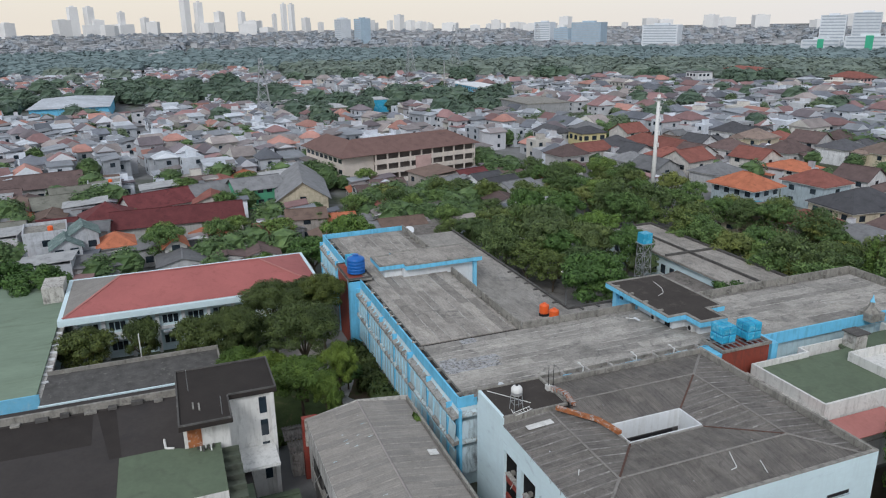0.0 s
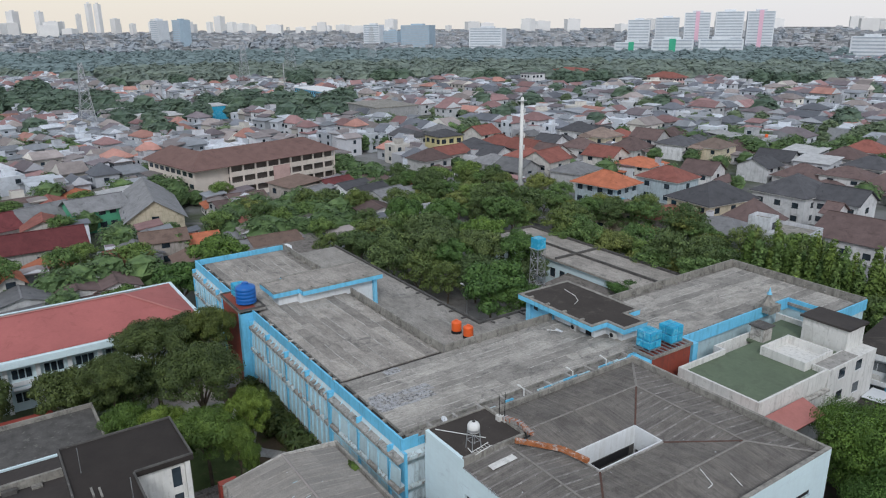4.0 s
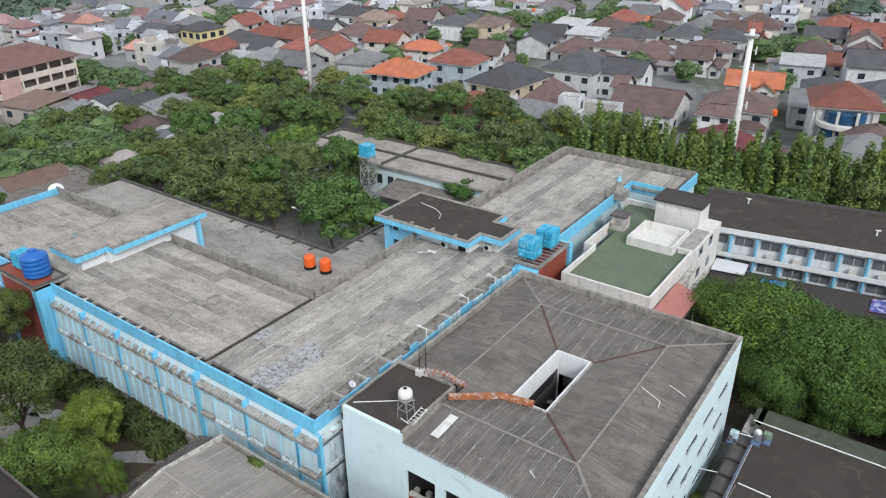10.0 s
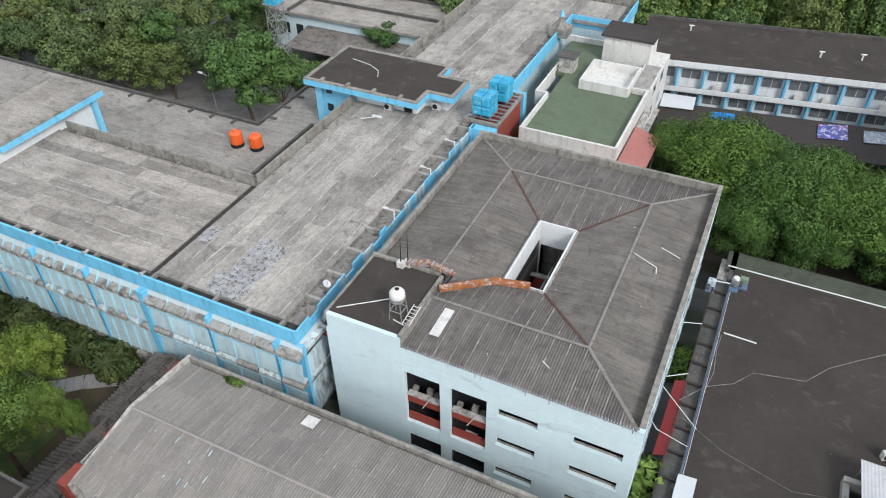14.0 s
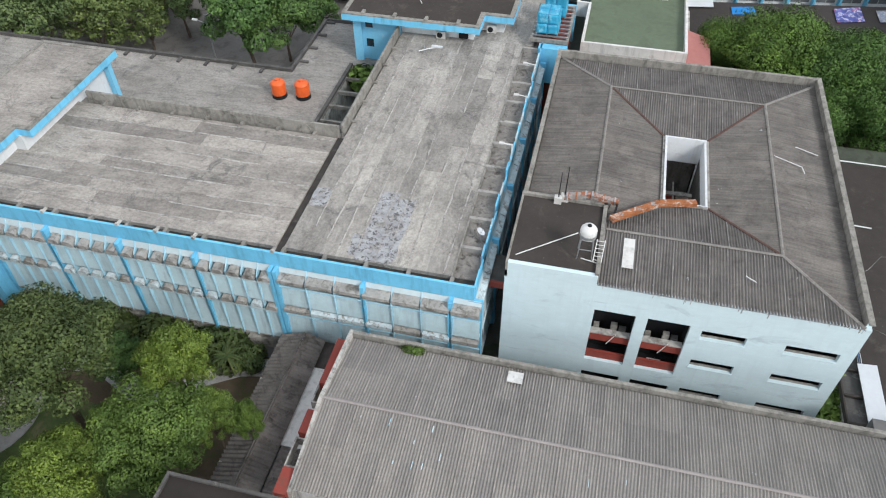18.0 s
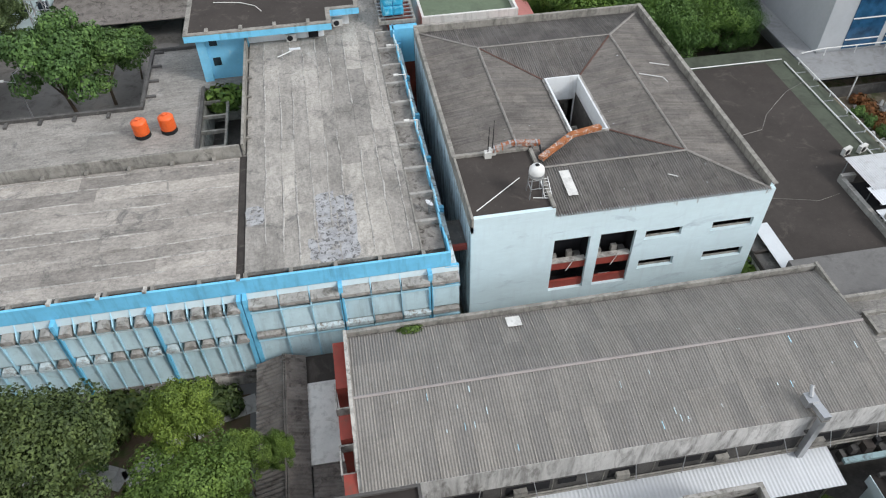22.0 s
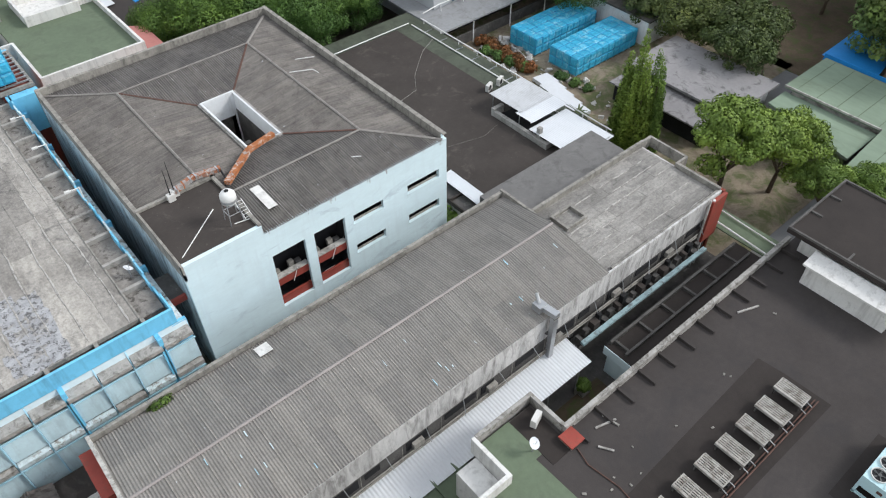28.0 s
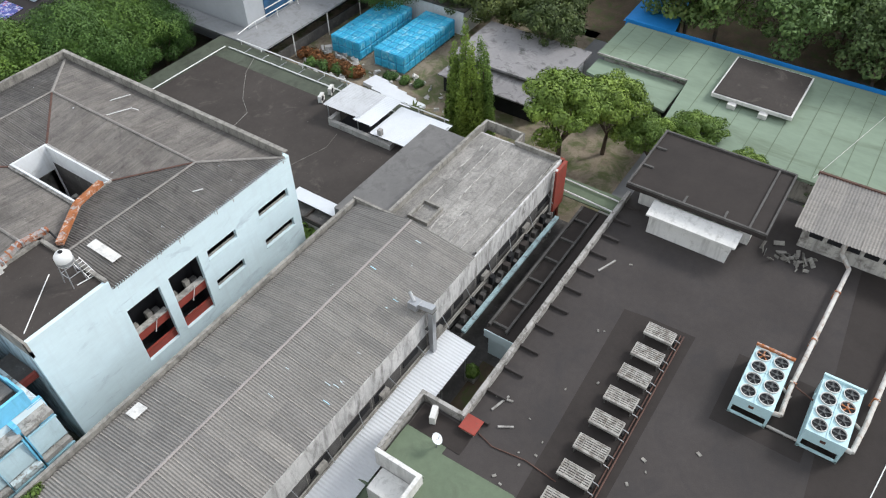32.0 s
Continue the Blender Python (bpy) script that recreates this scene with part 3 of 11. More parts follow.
part("gutter", box(B(), -8.6, 11.2, 93.6, 100.9, 9.35, 9.6), M["gutter"], main, "dirty roof gutter")
part("fascia", box(B(), XL, XR, YF, YF + 0.15, 9.3, RIM), M["blue"], main, "sky-blue painted fascia band")
rnd = random.Random(17)
y = YF + 0.15
while y < 64.2:
    e = min(64.3, y + rnd.uniform(1.0, 2.2))
    out_ = rnd.uniform(-0.06, 0.08)
    part("fascia", box(B(), XR - 0.12 + out_, XR + out_, y, e - 0.03, 9.3, RIM - rnd.choice((0, 0, 0.06, 0.16, 0.4))), rnd.choice((M["blue_peeling"], M["blue_peeling"], M["blue"], M["blue_pale"], M["wall_stained"])), main, "peeling sky-blue fascia length")
    y = e
part("link_roof", box(B(), XR + 0.1, AX0_EDGE, 36.6, 39.2, 7.9, 8.2), M["concrete_dark"], main, "small dark link roof between the buildings")
part("link_roof_kerb", box(B(), XR + 0.1, AX0_EDGE, 36.4, 36.6, 7.9, 8.4), M["red_paint"], main)
part("fascia", box(B(), XR + 0.1, XR + 0.25, 71.0, 93.6, 9.1, RIM), M["blue"], main, "sky-blue painted fascia band")
part("fascia", box(B(), XR + 0.25, 11.4, 93.45, 93.6, 9.1, RIM), M["blue"], main, "sky-blue painted fascia band")
part("fascia", box(B(), 11.25, 11.4, 93.6, 101.1, 9.1, RIM), M["blue"], main, "sky-blue painted fascia band")
part("fascia", box(B(), XL - 0.15, XL, YF, 48.2, 9.3, RIM), M["blue"], main, "sky-blue painted fascia band")
for x0, x1, y0, y1 in ((XL, XR, YF - 0.02, YF + 0.17), (XR + 0.08, XR + 0.27, 71, 93.6), (11.23, 11.42, 93.6, 101.1)):
    part("fascia_cap", box(B(), x0, x1, y0, y1, RIM, RIM + 0.035), M["blue"], main)


SEAM = surface("mortar_bead", (0.47, 0.45, 0.42), 0.9, 1.2, 0.2, 0.25, (0.20, 0.19, 0.175), 0.6, (0.46, 0.62), bump=0.3)


def bead(a, length, p, along, rnd):
    """A wandering ridge of mortar along a seam, uneven in width."""
    bm = B()
    n = max(3, int(length / 0.45))
    rows, off = [], 0.0
    for k in range(n + 1):
        off = max(-0.1, min(0.1, off + rnd.uniform(-0.045, 0.045)))
        w = rnd.uniform(0.02, 0.085) if 0 < k < n else 0.008
        u = a + length * k / n
        line = ((p + off - w - 0.015, DECK - 0.03), (p + off - w * 0.6, DECK + 0.045), (p + off + w * 0.6, DECK + 0.045), (p + off + w + 0.015, DECK - 0.03))
        rows.append([bm.verts.new((u, q, z) if along == "x" else (q, u, z)) for q, z in line])
    for r0, r1 in zip(rows, rows[1:]):
        for i in range(3):
            bm.faces.new((r0[i], r0[i + 1], r1[i + 1], r1[i]))
    bmesh.ops.recalc_face_normals(bm, faces=bm.faces)
    return bm


def lanes(x0, x1, y0, y1, along, width, material, seed, name="screed_lane"):
    """Screed lanes of a roof deck, each a piece with small steps and broken lengths."""
    rnd = random.Random(seed)
    p = y0 if along == "x" else x0
    end = y1 if along == "x" else x1
    while p < end - 0.05:
        w = min(width * rnd.uniform(0.8, 1.2), end - p)
        if end - p - w < 0.4:
            w = end - p
        a, stop = (x0, x1) if along == "x" else (y0, y1)
        while a < stop - 0.01:
            le = min(rnd.uniform(6, 13) if along == "x" else rnd.uniform(4, 11), stop - a)
            if stop - a - le < 2:
                le = stop - a
            h = DECK + rnd.uniform(-0.012, 0.014)
            g = 0.004
            if along == "x":
                q = box(B(), a + g, a + le - g, p + g, p + w - g, 9.6, h)
            else:
                q = box(B(), p + g, p + w - g, a + g, a + le - g, 9.6, h)
            part(name, q, material, main)
            a += le
        p += w
        if p > end - 0.05:
            continue
        a = (x0 if along == "x" else y0) + rnd.uniform(0, 5)
        while a < stop - 1:
            le = min(rnd.uniform(4, 14), stop - a)
            off = rnd.uniform(-0.03, 0.03)
            part("seam_bead", bead(a, le, p + off, along, rnd), SEAM, main)
            a += le + rnd.uniform(1, 7)


lanes(XL + 0.9, -9.0, YF + 1.12, 47.2, "x", 1.35, M["deck_x"], 3)
lanes(-8.45, XR - 1.75, YF + 1.16, 64.4, "y", 1.3, M["deck_y"], 5)
lanes(-7.6, XR - 0.9, 64.4, 93.2, "y", 1.5, M["deck_y"], 6)
lanes(-7.6, 10.3, 93.2, 100.1, "y", 1.6, M["deck_y"], 7)

# worn coating left on the screed
coat = surface("worn_grey_coating", (0.385, 0.388, 0.396), 0.85, 0.7, 0.1, 0.3, (0.12, 0.118, 0.118), 0.3, (0.52, 0.58), bump=0.4, second=((0.30, 0.288, 0.27), 0.6, (1, 1, 1), 0.52, 0.6))
rnd = random.Random(15)
for i, (x0, x1, y0, y1) in enumerate(((-3.6, -2.2, 35.1, 41.9), (-2.15, -0.9, 35.1, 41.4), (-8.4, -7.2, 39.4, 41.2), (-4.2, -3.65, 35.4, 37.2))):
    o = []
    for (ax, ay), (bx, by) in (((x0, y0), (x1, y0)), ((x1, y0), (x1, y1)), ((x1, y1), (x0, y1)), ((x0, y1), (x0, y0))):
        n = max(3, int(math.hypot(bx - ax, by - ay) / 0.4))
        o += [(ax + (bx - ax) * k / n + rnd.uniform(-0.1, 0.1), ay + (by - ay) * k / n + rnd.uniform(-0.14, 0.14)) for k in range(n)]
    part("worn_coating", prism(B(), o, DECK - 0.05, DECK + 0.018 + 0.003 * i), coat, main, "worn blue-grey roof coating patch")

# joint between the two roof parts, parapets and ribs
part("expansion_joint", box(B(), -8.98, -8.47, YF + 0.5, 47.4, 9.6, 9.84), M["gutter_black"], main, "dark expansion joint")
part("parapet", box(B(), -31.2, -8.9, 47.5, 47.7, 9.5, 10.85), M["concrete"], main, "weathered concrete parapet")
part("parapet", box(B(), -57.0, -41.5, 48.2, 48.4, 9.5, 10.7), M["concrete"], main, "weathered concrete parapet")
part("parapet", box(B(), -41.7, -41.5, 44.0, 48.2, 9.5, 10.5), M["concrete"], main, "weathered concrete parapet")
part("parapet", box(B(), -8.8, -8.6, 47.8, 64.4, 9.5, 10.75), M["concrete"], main, "weathered concrete parapet")
part("parapet", box(B(), -8.8, -8.6, 71.6, 101.1, 9.5, 10.75), M["concrete"], main, "weathered concrete parapet")
part("parapet", box(B(), -8.8, 11.25, 100.9, 101.1, 9.5, 10.75), M["concrete"], main, "weathered concrete parapet")
rib = mesh_of("parapet_rib", box(B(), -0.12, 0.12, -0.45, 0.0, -0.35, 0.1))
rib.materials.append(M["concrete"])
for x in np.arange(-29.5, -10, 3.1):
    piece("parapet_rib", rib, main, pose(x, 47.5, 10.0))
for x in np.arange(-54, -43, 3.1):
    piece("parapet_rib", rib, main, pose(x, 48.2, 10.0))
for y in list(np.arange(49.5, 64, 2.9)) + list(np.arange(73, 100, 2.9)):
    piece("parapet_rib", rib, main, pose(-8.6, y, 10.0, 0, 0, 90))
for x in np.arange(-6, 11, 3.0):
    piece("parapet_rib", rib, main, pose(x, 100.9, 10.0))
beam = mesh_of("gutter_beam", box(B(), -0.12, 0.12, 0.06, 1.1, -0.34, 0.0))
beam.materials.append(M["concrete"])
long_beam = mesh_of("gutter_beam", box(B(), -0.13, 0.13, 0, 1.66, -0.32, 0.08))
long_beam.materials.append(M["seam_grey"])
for y in np.arange(37.65, 64, 2.9):
    piece("gutter_beam", long_beam, main, pose(XR - 0.1, y, 10.0, 0, 0, 90))
part("gutter_lip", box(B(), XR - 1.77, XR - 1.66, YF + 1.12, 64.3, 9.6, 10.02), M["concrete"], main)
for x in list(np.arange(-54.5, -40, 2.9)) + list(np.arange(-31.6, 4, 2.9)):
    piece("gutter_beam", beam, main, pose(x, YF + 0.08, 9.98))
for y in np.arange(73.4, 93, 2.9):
    piece("gutter_beam", beam, main, pose(XR + 0.1, y, 10.0, 0, 0, 90))
bm = B()
box(bm, -0.11, 0.11, 0, 0.55, 0.0, 0.1)
box(bm, -0.11, 0.11, 0, 0.16, 0.1, 0.22)
clip = mesh_of("bracket", bm)
clip.materials.append(M["dirty_white"])
for x in (-50.6, -44.8, -25.9, -20.1, -17.2, -14.4, -8.7):
    piece("bracket", clip, main, pose(x, YF - 0.02, RIM + 0.02))

# facade: columns, white hoods, two rows of small sun hoods, rails, tilted panels and thin fins
def tilted(x0, x1, z0, z1, out0, out1, thick):
    """A panel from z0 up to z1, standing out0 and out1 in front of the wall line."""
    return slab(B(), [(x0, YF - out0, z0), (x1, YF - out0, z0), (x1, YF - out1, z1), (x0, YF - out1, z1)], thick)


def arch_hood(width, reach, rise):
    """A small solid concrete sun hood with chamfered shoulders, its front edge lower than its back."""
    bm = B()
    line = [(-0.5, 0.0), (-0.47, 0.5), (-0.3, 1.0), (0.3, 1.0), (0.47, 0.5), (0.5, 0.0)]
    a, b = ([bm.verts.new((u * width, y, v * rise - drop)) for u, v in line] for y, drop in ((-reach, 0.14), (0.0, 0.0)))
    for k in range(6):
        bm.faces.new((a[k], a[(k + 1) % 6], b[(k + 1) % 6], b[k]))
    bm.faces.new(a), bm.faces.new(b[::-1])
    bmesh.ops.recalc_face_normals(bm, faces=bm.faces)
    return bm


def box_hood(width, reach, rise):
    """A flat concrete sun hood with a sloping top and a deep front edge."""
    bm = B()
    prof = [(0.0, rise), (-reach, rise - 0.2), (-reach, 0.0), (-reach + 0.12, -0.03), (0.0, 0.08)]
    a, b = ([bm.verts.new((x, y, z)) for y, z in prof] for x in (-width / 2, width / 2))
    bm.faces.new(a), bm.faces.new(b[::-1])
    for k in range(5):
        bm.faces.new((a[k], b[k], b[(k + 1) % 5], a[(k + 1) % 5]))
    bmesh.ops.recalc_face_normals(bm, faces=bm.faces)
    return bm


def facade(x0, x1, cols, sub, arched, fin_mat):
    """Bays of white top hoods, two rows of sun hoods over dark slits, rails and tilted panels between thin fins."""
    rnd = random.Random(int(x0))
    reach = 0.5
    for x in cols:
        part("column", box(B(), x - 0.14, x + 0.14, YF - reach - 0.1, YF + 0.6, 1.7, 9.29), M["blue"], main, "sky-blue painted column")
    n = round((x1 - x0) / sub)
    step = (x1 - x0) / n
    part("white_band", box(B(), x0, min(x1, XR - 0.02), YF + 0.06, YF + 0.5, 5.0, 9.3), M["panel_white"], main, "white wall under the fascia")
    for z in (7.92, 4.98):
        part("shelf_rail", box(B(), x0, x1, YF - reach - 0.08, YF - reach, z - 0.05, z + 0.05), M["panel_white"] if arched else M["fin_blue"], main)
        part("window_strip", box(B(), x0, min(x1, XR - 0.03), YF - 0.02, YF + 0.055, z + 0.04, z + 0.62), M["glass"], main)
    make = arch_hood if arched else box_hood
    hoods = []
    for mat in ("ledge", "ledge_pale"):
        hoods.append(mesh_of("sun_hood", make(step * (0.74 if arched else 0.93), reach + 0.2, 0.4 if arched else 0.5)))
        hoods[-1].materials.append(M[mat])
    for i in range(n):
        a, b = x0 + i * step, x0 + (i + 1) * step
        c = (a + b) / 2
        part("top_hood", slab(B(), [(a + 0.03, YF - 0.16, 8.8), (b - 0.03, YF - 0.16, 8.8), (b - 0.03, YF - 0.02, 9.29), (a + 0.03, YF - 0.02, 9.29)], 0.06), M["panel_white"], main)
        piece("sun_hood", hoods[0], main, pose(c, YF - 0.06, 8.42 + rnd.uniform(-0.03, 0.03)))
        piece("sun_hood", hoods[rnd.random() < 0.6], main, pose(c, YF - 0.06, 5.46 + rnd.uniform(-0.03, 0.03)))
        part("panel", tilted(a + 0.05, b - 0.05, 6.02, 7.86, reach + 0.02, reach - 0.14, 0.06), M["panel"], main)
        part("panel", tilted(a + 0.05, b - 0.05, 2.05, 4.92, reach + 0.02, reach - 0.16, 0.06), M["panel"], main)
        part("panel_cap", slab(B(), [(a + 0.05, YF - reach - 0.02, 6.0), (b - 0.05, YF - reach - 0.02, 6.0), (b - 0.05, YF + 0.05, 6.12), (a + 0.05, YF + 0.05, 6.12)], 0.06), M["ledge_pale"], main)
        if i:
            side = [(YF + 0.05, 1.9), (YF - reach - 0.1, 1.9), (YF - reach - 0.1, 8.5), (YF - 0.24, 8.9), (YF - 0.06, 9.25), (YF + 0.05, 9.25)]
            bm = B()
            va, vb = ([bm.verts.new((x, y, z)) for y, z in side] for x in (a - 0.035, a + 0.035))
            bm.faces.new(va), bm.faces.new(vb[::-1])
            for q in range(6):
                bm.faces.new((va[q], vb[q], vb[(q + 1) % 6], va[(q + 1) % 6]))
            bmesh.ops.recalc_face_normals(bm, faces=bm.faces)
            part("fin", bm, fin_mat, main)


facade(-8.5, 5.4, (-8.6, -2.5, 3.4), 1.98, False, M["fin_blue"])
facade(-31.8, -8.85, (-8.95, -14.5, -20.3, -26.1, -31.7), 1.15, True, M["fin_blue"])
facade(-56.6, -39.4, (-39.6, -45.2, -51.0, -56.6), 1.15, True, M["fin_blue"])
# side facing the annex: the same hoods and panels turned round the corner
side_hood = mesh_of("sun_hood", box_hood(2.75, 0.5, 0.55))
side_hood.materials.append(M["ledge_pale"])
for y in np.arange(35.3, 62, 2.9):
    part("top_hood", slab(B(), [(XR + 0.16, y - 1.38, 8.8), (XR + 0.16, y + 1.38, 8.8), (XR + 0.02, y + 1.38, 9.29), (XR + 0.02, y - 1.38, 9.29)], 0.07), M["panel_white"], main)
    for z in (8.42, 5.46):
        piece("sun_hood", side_hood, main, pose(XR + 0.02, y, z, 0, 0, 90))
    for z0, z1 in ((6.02, 7.9), (2.05, 4.95)):
        part("panel", slab(B(), [(XR + 0.46, y - 1.38, z0), (XR + 0.46, y + 1.38, z0), (XR + 0.32, y + 1.38, z1), (XR + 0.32, y - 1.38, z1)], 0.06), M["wall_stained"], main)
for y in np.arange(33.75, 64, 5.8):
    part("column", box(B(), XR - 0.4, XR + 0.56, y, y + 0.3, 0, 9.25), M["blue"], main, "sky-blue painted column")
bm = B()
box(bm, XL, XR - 0.3, YF + 0.3, YF + 0.6, 0.95, 1.95)
part("ground_window_strip", bm, M["glass"], main)
bm = B()
box(bm, XL, XR - 0.3, YF - 0.25, YF + 0.62, 0, 0.95)
box(bm, XL, XR - 0.3, YF - 0.05, YF + 0.55, 1.93, 1.99)
part("plinth", bm, M["dirty_white"], main, "grimy white plinth")
for x in np.arange(XL + 0.5, XR - 1, 2.9):
    part("mullion", box(B(), x, x + 0.16, YF + 0.1, YF + 0.32, 0.95, 1.95), M["white"], main)

# tower with the blue tanks on the front
bm = B()
box(bm, -39.2, -32.3, 32.3, YF + 0.6, 0, 10.75)
part("tower_wall", bm, M["red_wall"], main, "red-brown tiled tower wall")
part("tower_edge", box(B(), -32.75, -31.9, 32.2, YF + 0.3, 0, 10.55), M["blue"], main, "sky-blue tower edge")
part("tower_edge", box(B(), -39.5, -39.1, 32.2, YF + 0.3, 0, 10.55), M["blue"], main, "sky-blue tower edge")
bm = B()
box(bm, -39.5, -31.9, 32.15, 35.6, 10.3, 10.62)
part("tower_roof", bm, M["concrete"], main)
for x0, x1, y0, y1 in ((-39.5, -31.9, 32.15, 32.3), (-39.5, -31.9, 35.45, 35.6), (-32.05, -31.9, 32.3, 35.45), (-39.5, -39.35, 32.3, 35.45)):
    part("tower_kerb", box(B(), x0, x1, y0, y1, 10.62, 10.85), M["concrete_dark"], main)

# penthouses with overhanging blue-edged roofs
def penthouse(outline, top, wall_boxes, roof_mat, rim_mat):
    t = 0.72
    part("penthouse_band", prism(B(), outline, top - t, top - 0.12), M["blue"], main, "sky-blue roof edge band")
    cx, cy = sum(p[0] for p in outline) / len(outline), sum(p[1] for p in outline) / len(outline)
    inner = [(x + (0.42 if x < cx else -0.42), y + (0.42 if y < cy else -0.42)) for x, y in outline]
    n = len(outline)
    rim = B()
    for k in range(n):
        (ax, ay), (bx, by) = outline[k], outline[(k + 1) % n]
        (cx_, cy_), (dx, dy) = inner[k], inner[(k + 1) % n]
        slab(rim, [(ax, ay, top), (bx, by, top), (dx, dy, top), (cx_, cy_, top)], 0.12)
    part("penthouse_rim", rim, rim_mat, main)
    part("penthouse_roof", prism(B(), inner, top - 0.3, top - 0.06), roof_mat, main)
    for w in wall_boxes:
        part("penthouse_wall", box(B(), *w), M["white"], main)


penthouse([(-37.2, 36.9), (-32.2, 36.9), (-32.2, 40.5), (-31.0, 40.5), (-31.0, 52.5), (-38.2, 52.5), (-38.2, 40.2), (-37.2, 40.2)], 12.0,
          [(-36.4, -32.9, 37.8, 40.4, 9.9, 11.3), (-37.3, -32.0, 40.4, 51.6, 6.8, 11.3)], M["deck_x"], M["concrete"])
part("penthouse_pillar", box(B(), -31.9, -31.4, 51.3, 51.8, 6.8, 11.3), M["blue_pale"], main)
penthouse([(-13.9, 62.9), (-0.8, 62.9), (-0.8, 65.4), (1.9, 65.4), (1.9, 69.3), (-1.2, 69.3), (-1.2, 71.6), (-13.9, 71.6)], 12.0,
          [(-8.5, -1.6, 64.3, 70.6, 9.9, 11.3), (-1.6, 0.9, 66.2, 68.8, 9.9, 11.3)], M["membrane"], M["concrete"])
part("stair_wall", box(B(), -12.7, -8.5, 64.0, 70.8, 0, 11.3), M["blue_pale"], main, "pale aqua stair tower wall")
part("stair_pillar", box(B(), -13.1, -12.3, 63.6, 64.4, 6.8, 11.3), M["blue_pale"], main)
for z in (8.2, 10.2):
    part("stair_window", box(B(), -12.0, -11.3, 63.95, 64.0, z, z + 0.8), M["glass"], main)
part("penthouse_door", box(B(), -3.0, -2.1, 64.25, 64.3, 9.9, 11.2), M["void"], main, "dark open doorway")
for x in (-12.0, -9.0, -6.0, -3.0):
    part("rim_block", box(B(), x, x + 0.3, 63.0, 63.7, 11.9, 12.14), M["concrete"], main)
for y in (42.0, 44.6, 47.2, 49.8):
    part("rim_block", box(B(), -31.9, -31.1, y, y + 0.3, 11.9, 12.14), M["concrete"], main)

# side tower that carries the panel tanks
bm = B()
box(bm, XR - 0.4, 6.9, 64.35, 70.9, 0, 10.5)
part("tank_tower_wall", bm, M["red_wall"], main, "red-brown tiled tower wall")
bm = B()
for x0, x1, y0, y1 in ((3.6, 7.1, 64.2, 64.45), (3.6, 7.1, 70.8, 71.05), (3.6, 3.85, 64.45, 70.8), (6.85, 7.1, 64.45, 70.8)):
    box(bm, x0, x1, y0, y1, 10.5, 10.82)
part("tank_tower_kerb", bm, M["concrete"], main)
bm = B()
for y in np.arange(64.8, 70.8, 0.75):
    box(bm, 3.7, 7.0, y, y + 0.12, 10.78, 10.9)
part("tank_grating", bm, M["metal"], main)
for y0 in (63.2, 71.1):
    part("tower_edge", box(B(), XR - 0.3, 7.1, y0, y0 + 0.9, 7.0, 10.5), M["blue"], main)


# ---- annex with the ring-shaped corrugated roof ----
annex = thing("annex_building", (17, 48, 0), "pale blue-white annex with grey corrugated ring roof and light well", "building")
AX0, AX1, AY0, AY1 = 6.5, 28.0, 35.2, 61.6


def pierced(x0, x1, z0, z1, holes, y0, y1):
    """A wall in the xz plane with rectangular openings, made from bands and piers."""
    bm = B()
    zs = sorted({z0, z1, *[h[2] for h in holes], *[h[3] for h in holes]})
    for a, b in zip(zs, zs[1:]):
        cut = sorted((h[0], h[1]) for h in holes if h[2] < b - 1e-6 and h[3] > a + 1e-6)
        p = x0
        for c, d in cut:
            if c > p:
                box(bm, p, c, y0, y1, a, b)
            p = d
        if p < x1:
            box(bm, p, x1, y0, y1, a, b)
    return bm


HOLES = [(12.4, 15.0, 3.6, 8.85), (15.75, 18.35, 3.6, 8.85), (12.4, 15.0, 0.4, 2.2), (15.75, 18.35, 0.4, 2.2)]
for x0, x1 in ((19.1, 21.8), (24.1, 27.2)):
    for z in (7.9, 4.9, 1.6):
        HOLES.append((x0, x1, z - 0.12, z + 0.68))
part("front_wall", pierced(AX0, AX1, 0, 11.15, HOLES, AY0, AY0 + 0.3), M["pale_blue"], annex, "pale blue-white rendered front wall")
for h in HOLES[4:]:
    part("window_shutter", box(B(), h[0] + 0.02, h[1] - 0.02, AY0 + 0.22, AY0 + 0.29, h[2], h[2] + 0.16), M["concrete"], annex, "grey weathered shutter panel")
    part("window_sill", box(B(), h[0] - 0.05, h[1] + 0.05, AY0 - 0.06, AY0, h[2] - 0.1, h[2]), M["pale_blue"], annex)
rnd = random.Random(31)
for k in range(18):
    x = rnd.uniform(12.4, 27.7)
    w, hgt = rnd.uniform(0.02, 0.07), rnd.uniform(0.1, 0.4)
    part("stain_run", slab(B(), [(x, AY0 - 0.004, 11.12), (x + w, AY0 - 0.004, 11.12), (x + w, AY0 - 0.001, 11.12), (x, AY0 - 0.001, 11.12)], hgt), M["concrete"], annex)
part("front_wall_step", box(B(), AX0, 12.2, AY0 + 0.003, AY0 + 0.3, 11.15, 11.85), M["pale_blue"], annex)
# recess lined in near-black: its shade is in the colour
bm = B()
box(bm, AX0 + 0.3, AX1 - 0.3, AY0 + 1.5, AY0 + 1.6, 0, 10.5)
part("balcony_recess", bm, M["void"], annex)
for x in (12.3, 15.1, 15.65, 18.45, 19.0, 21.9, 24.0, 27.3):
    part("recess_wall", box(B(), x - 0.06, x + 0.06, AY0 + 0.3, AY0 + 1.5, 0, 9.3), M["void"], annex)
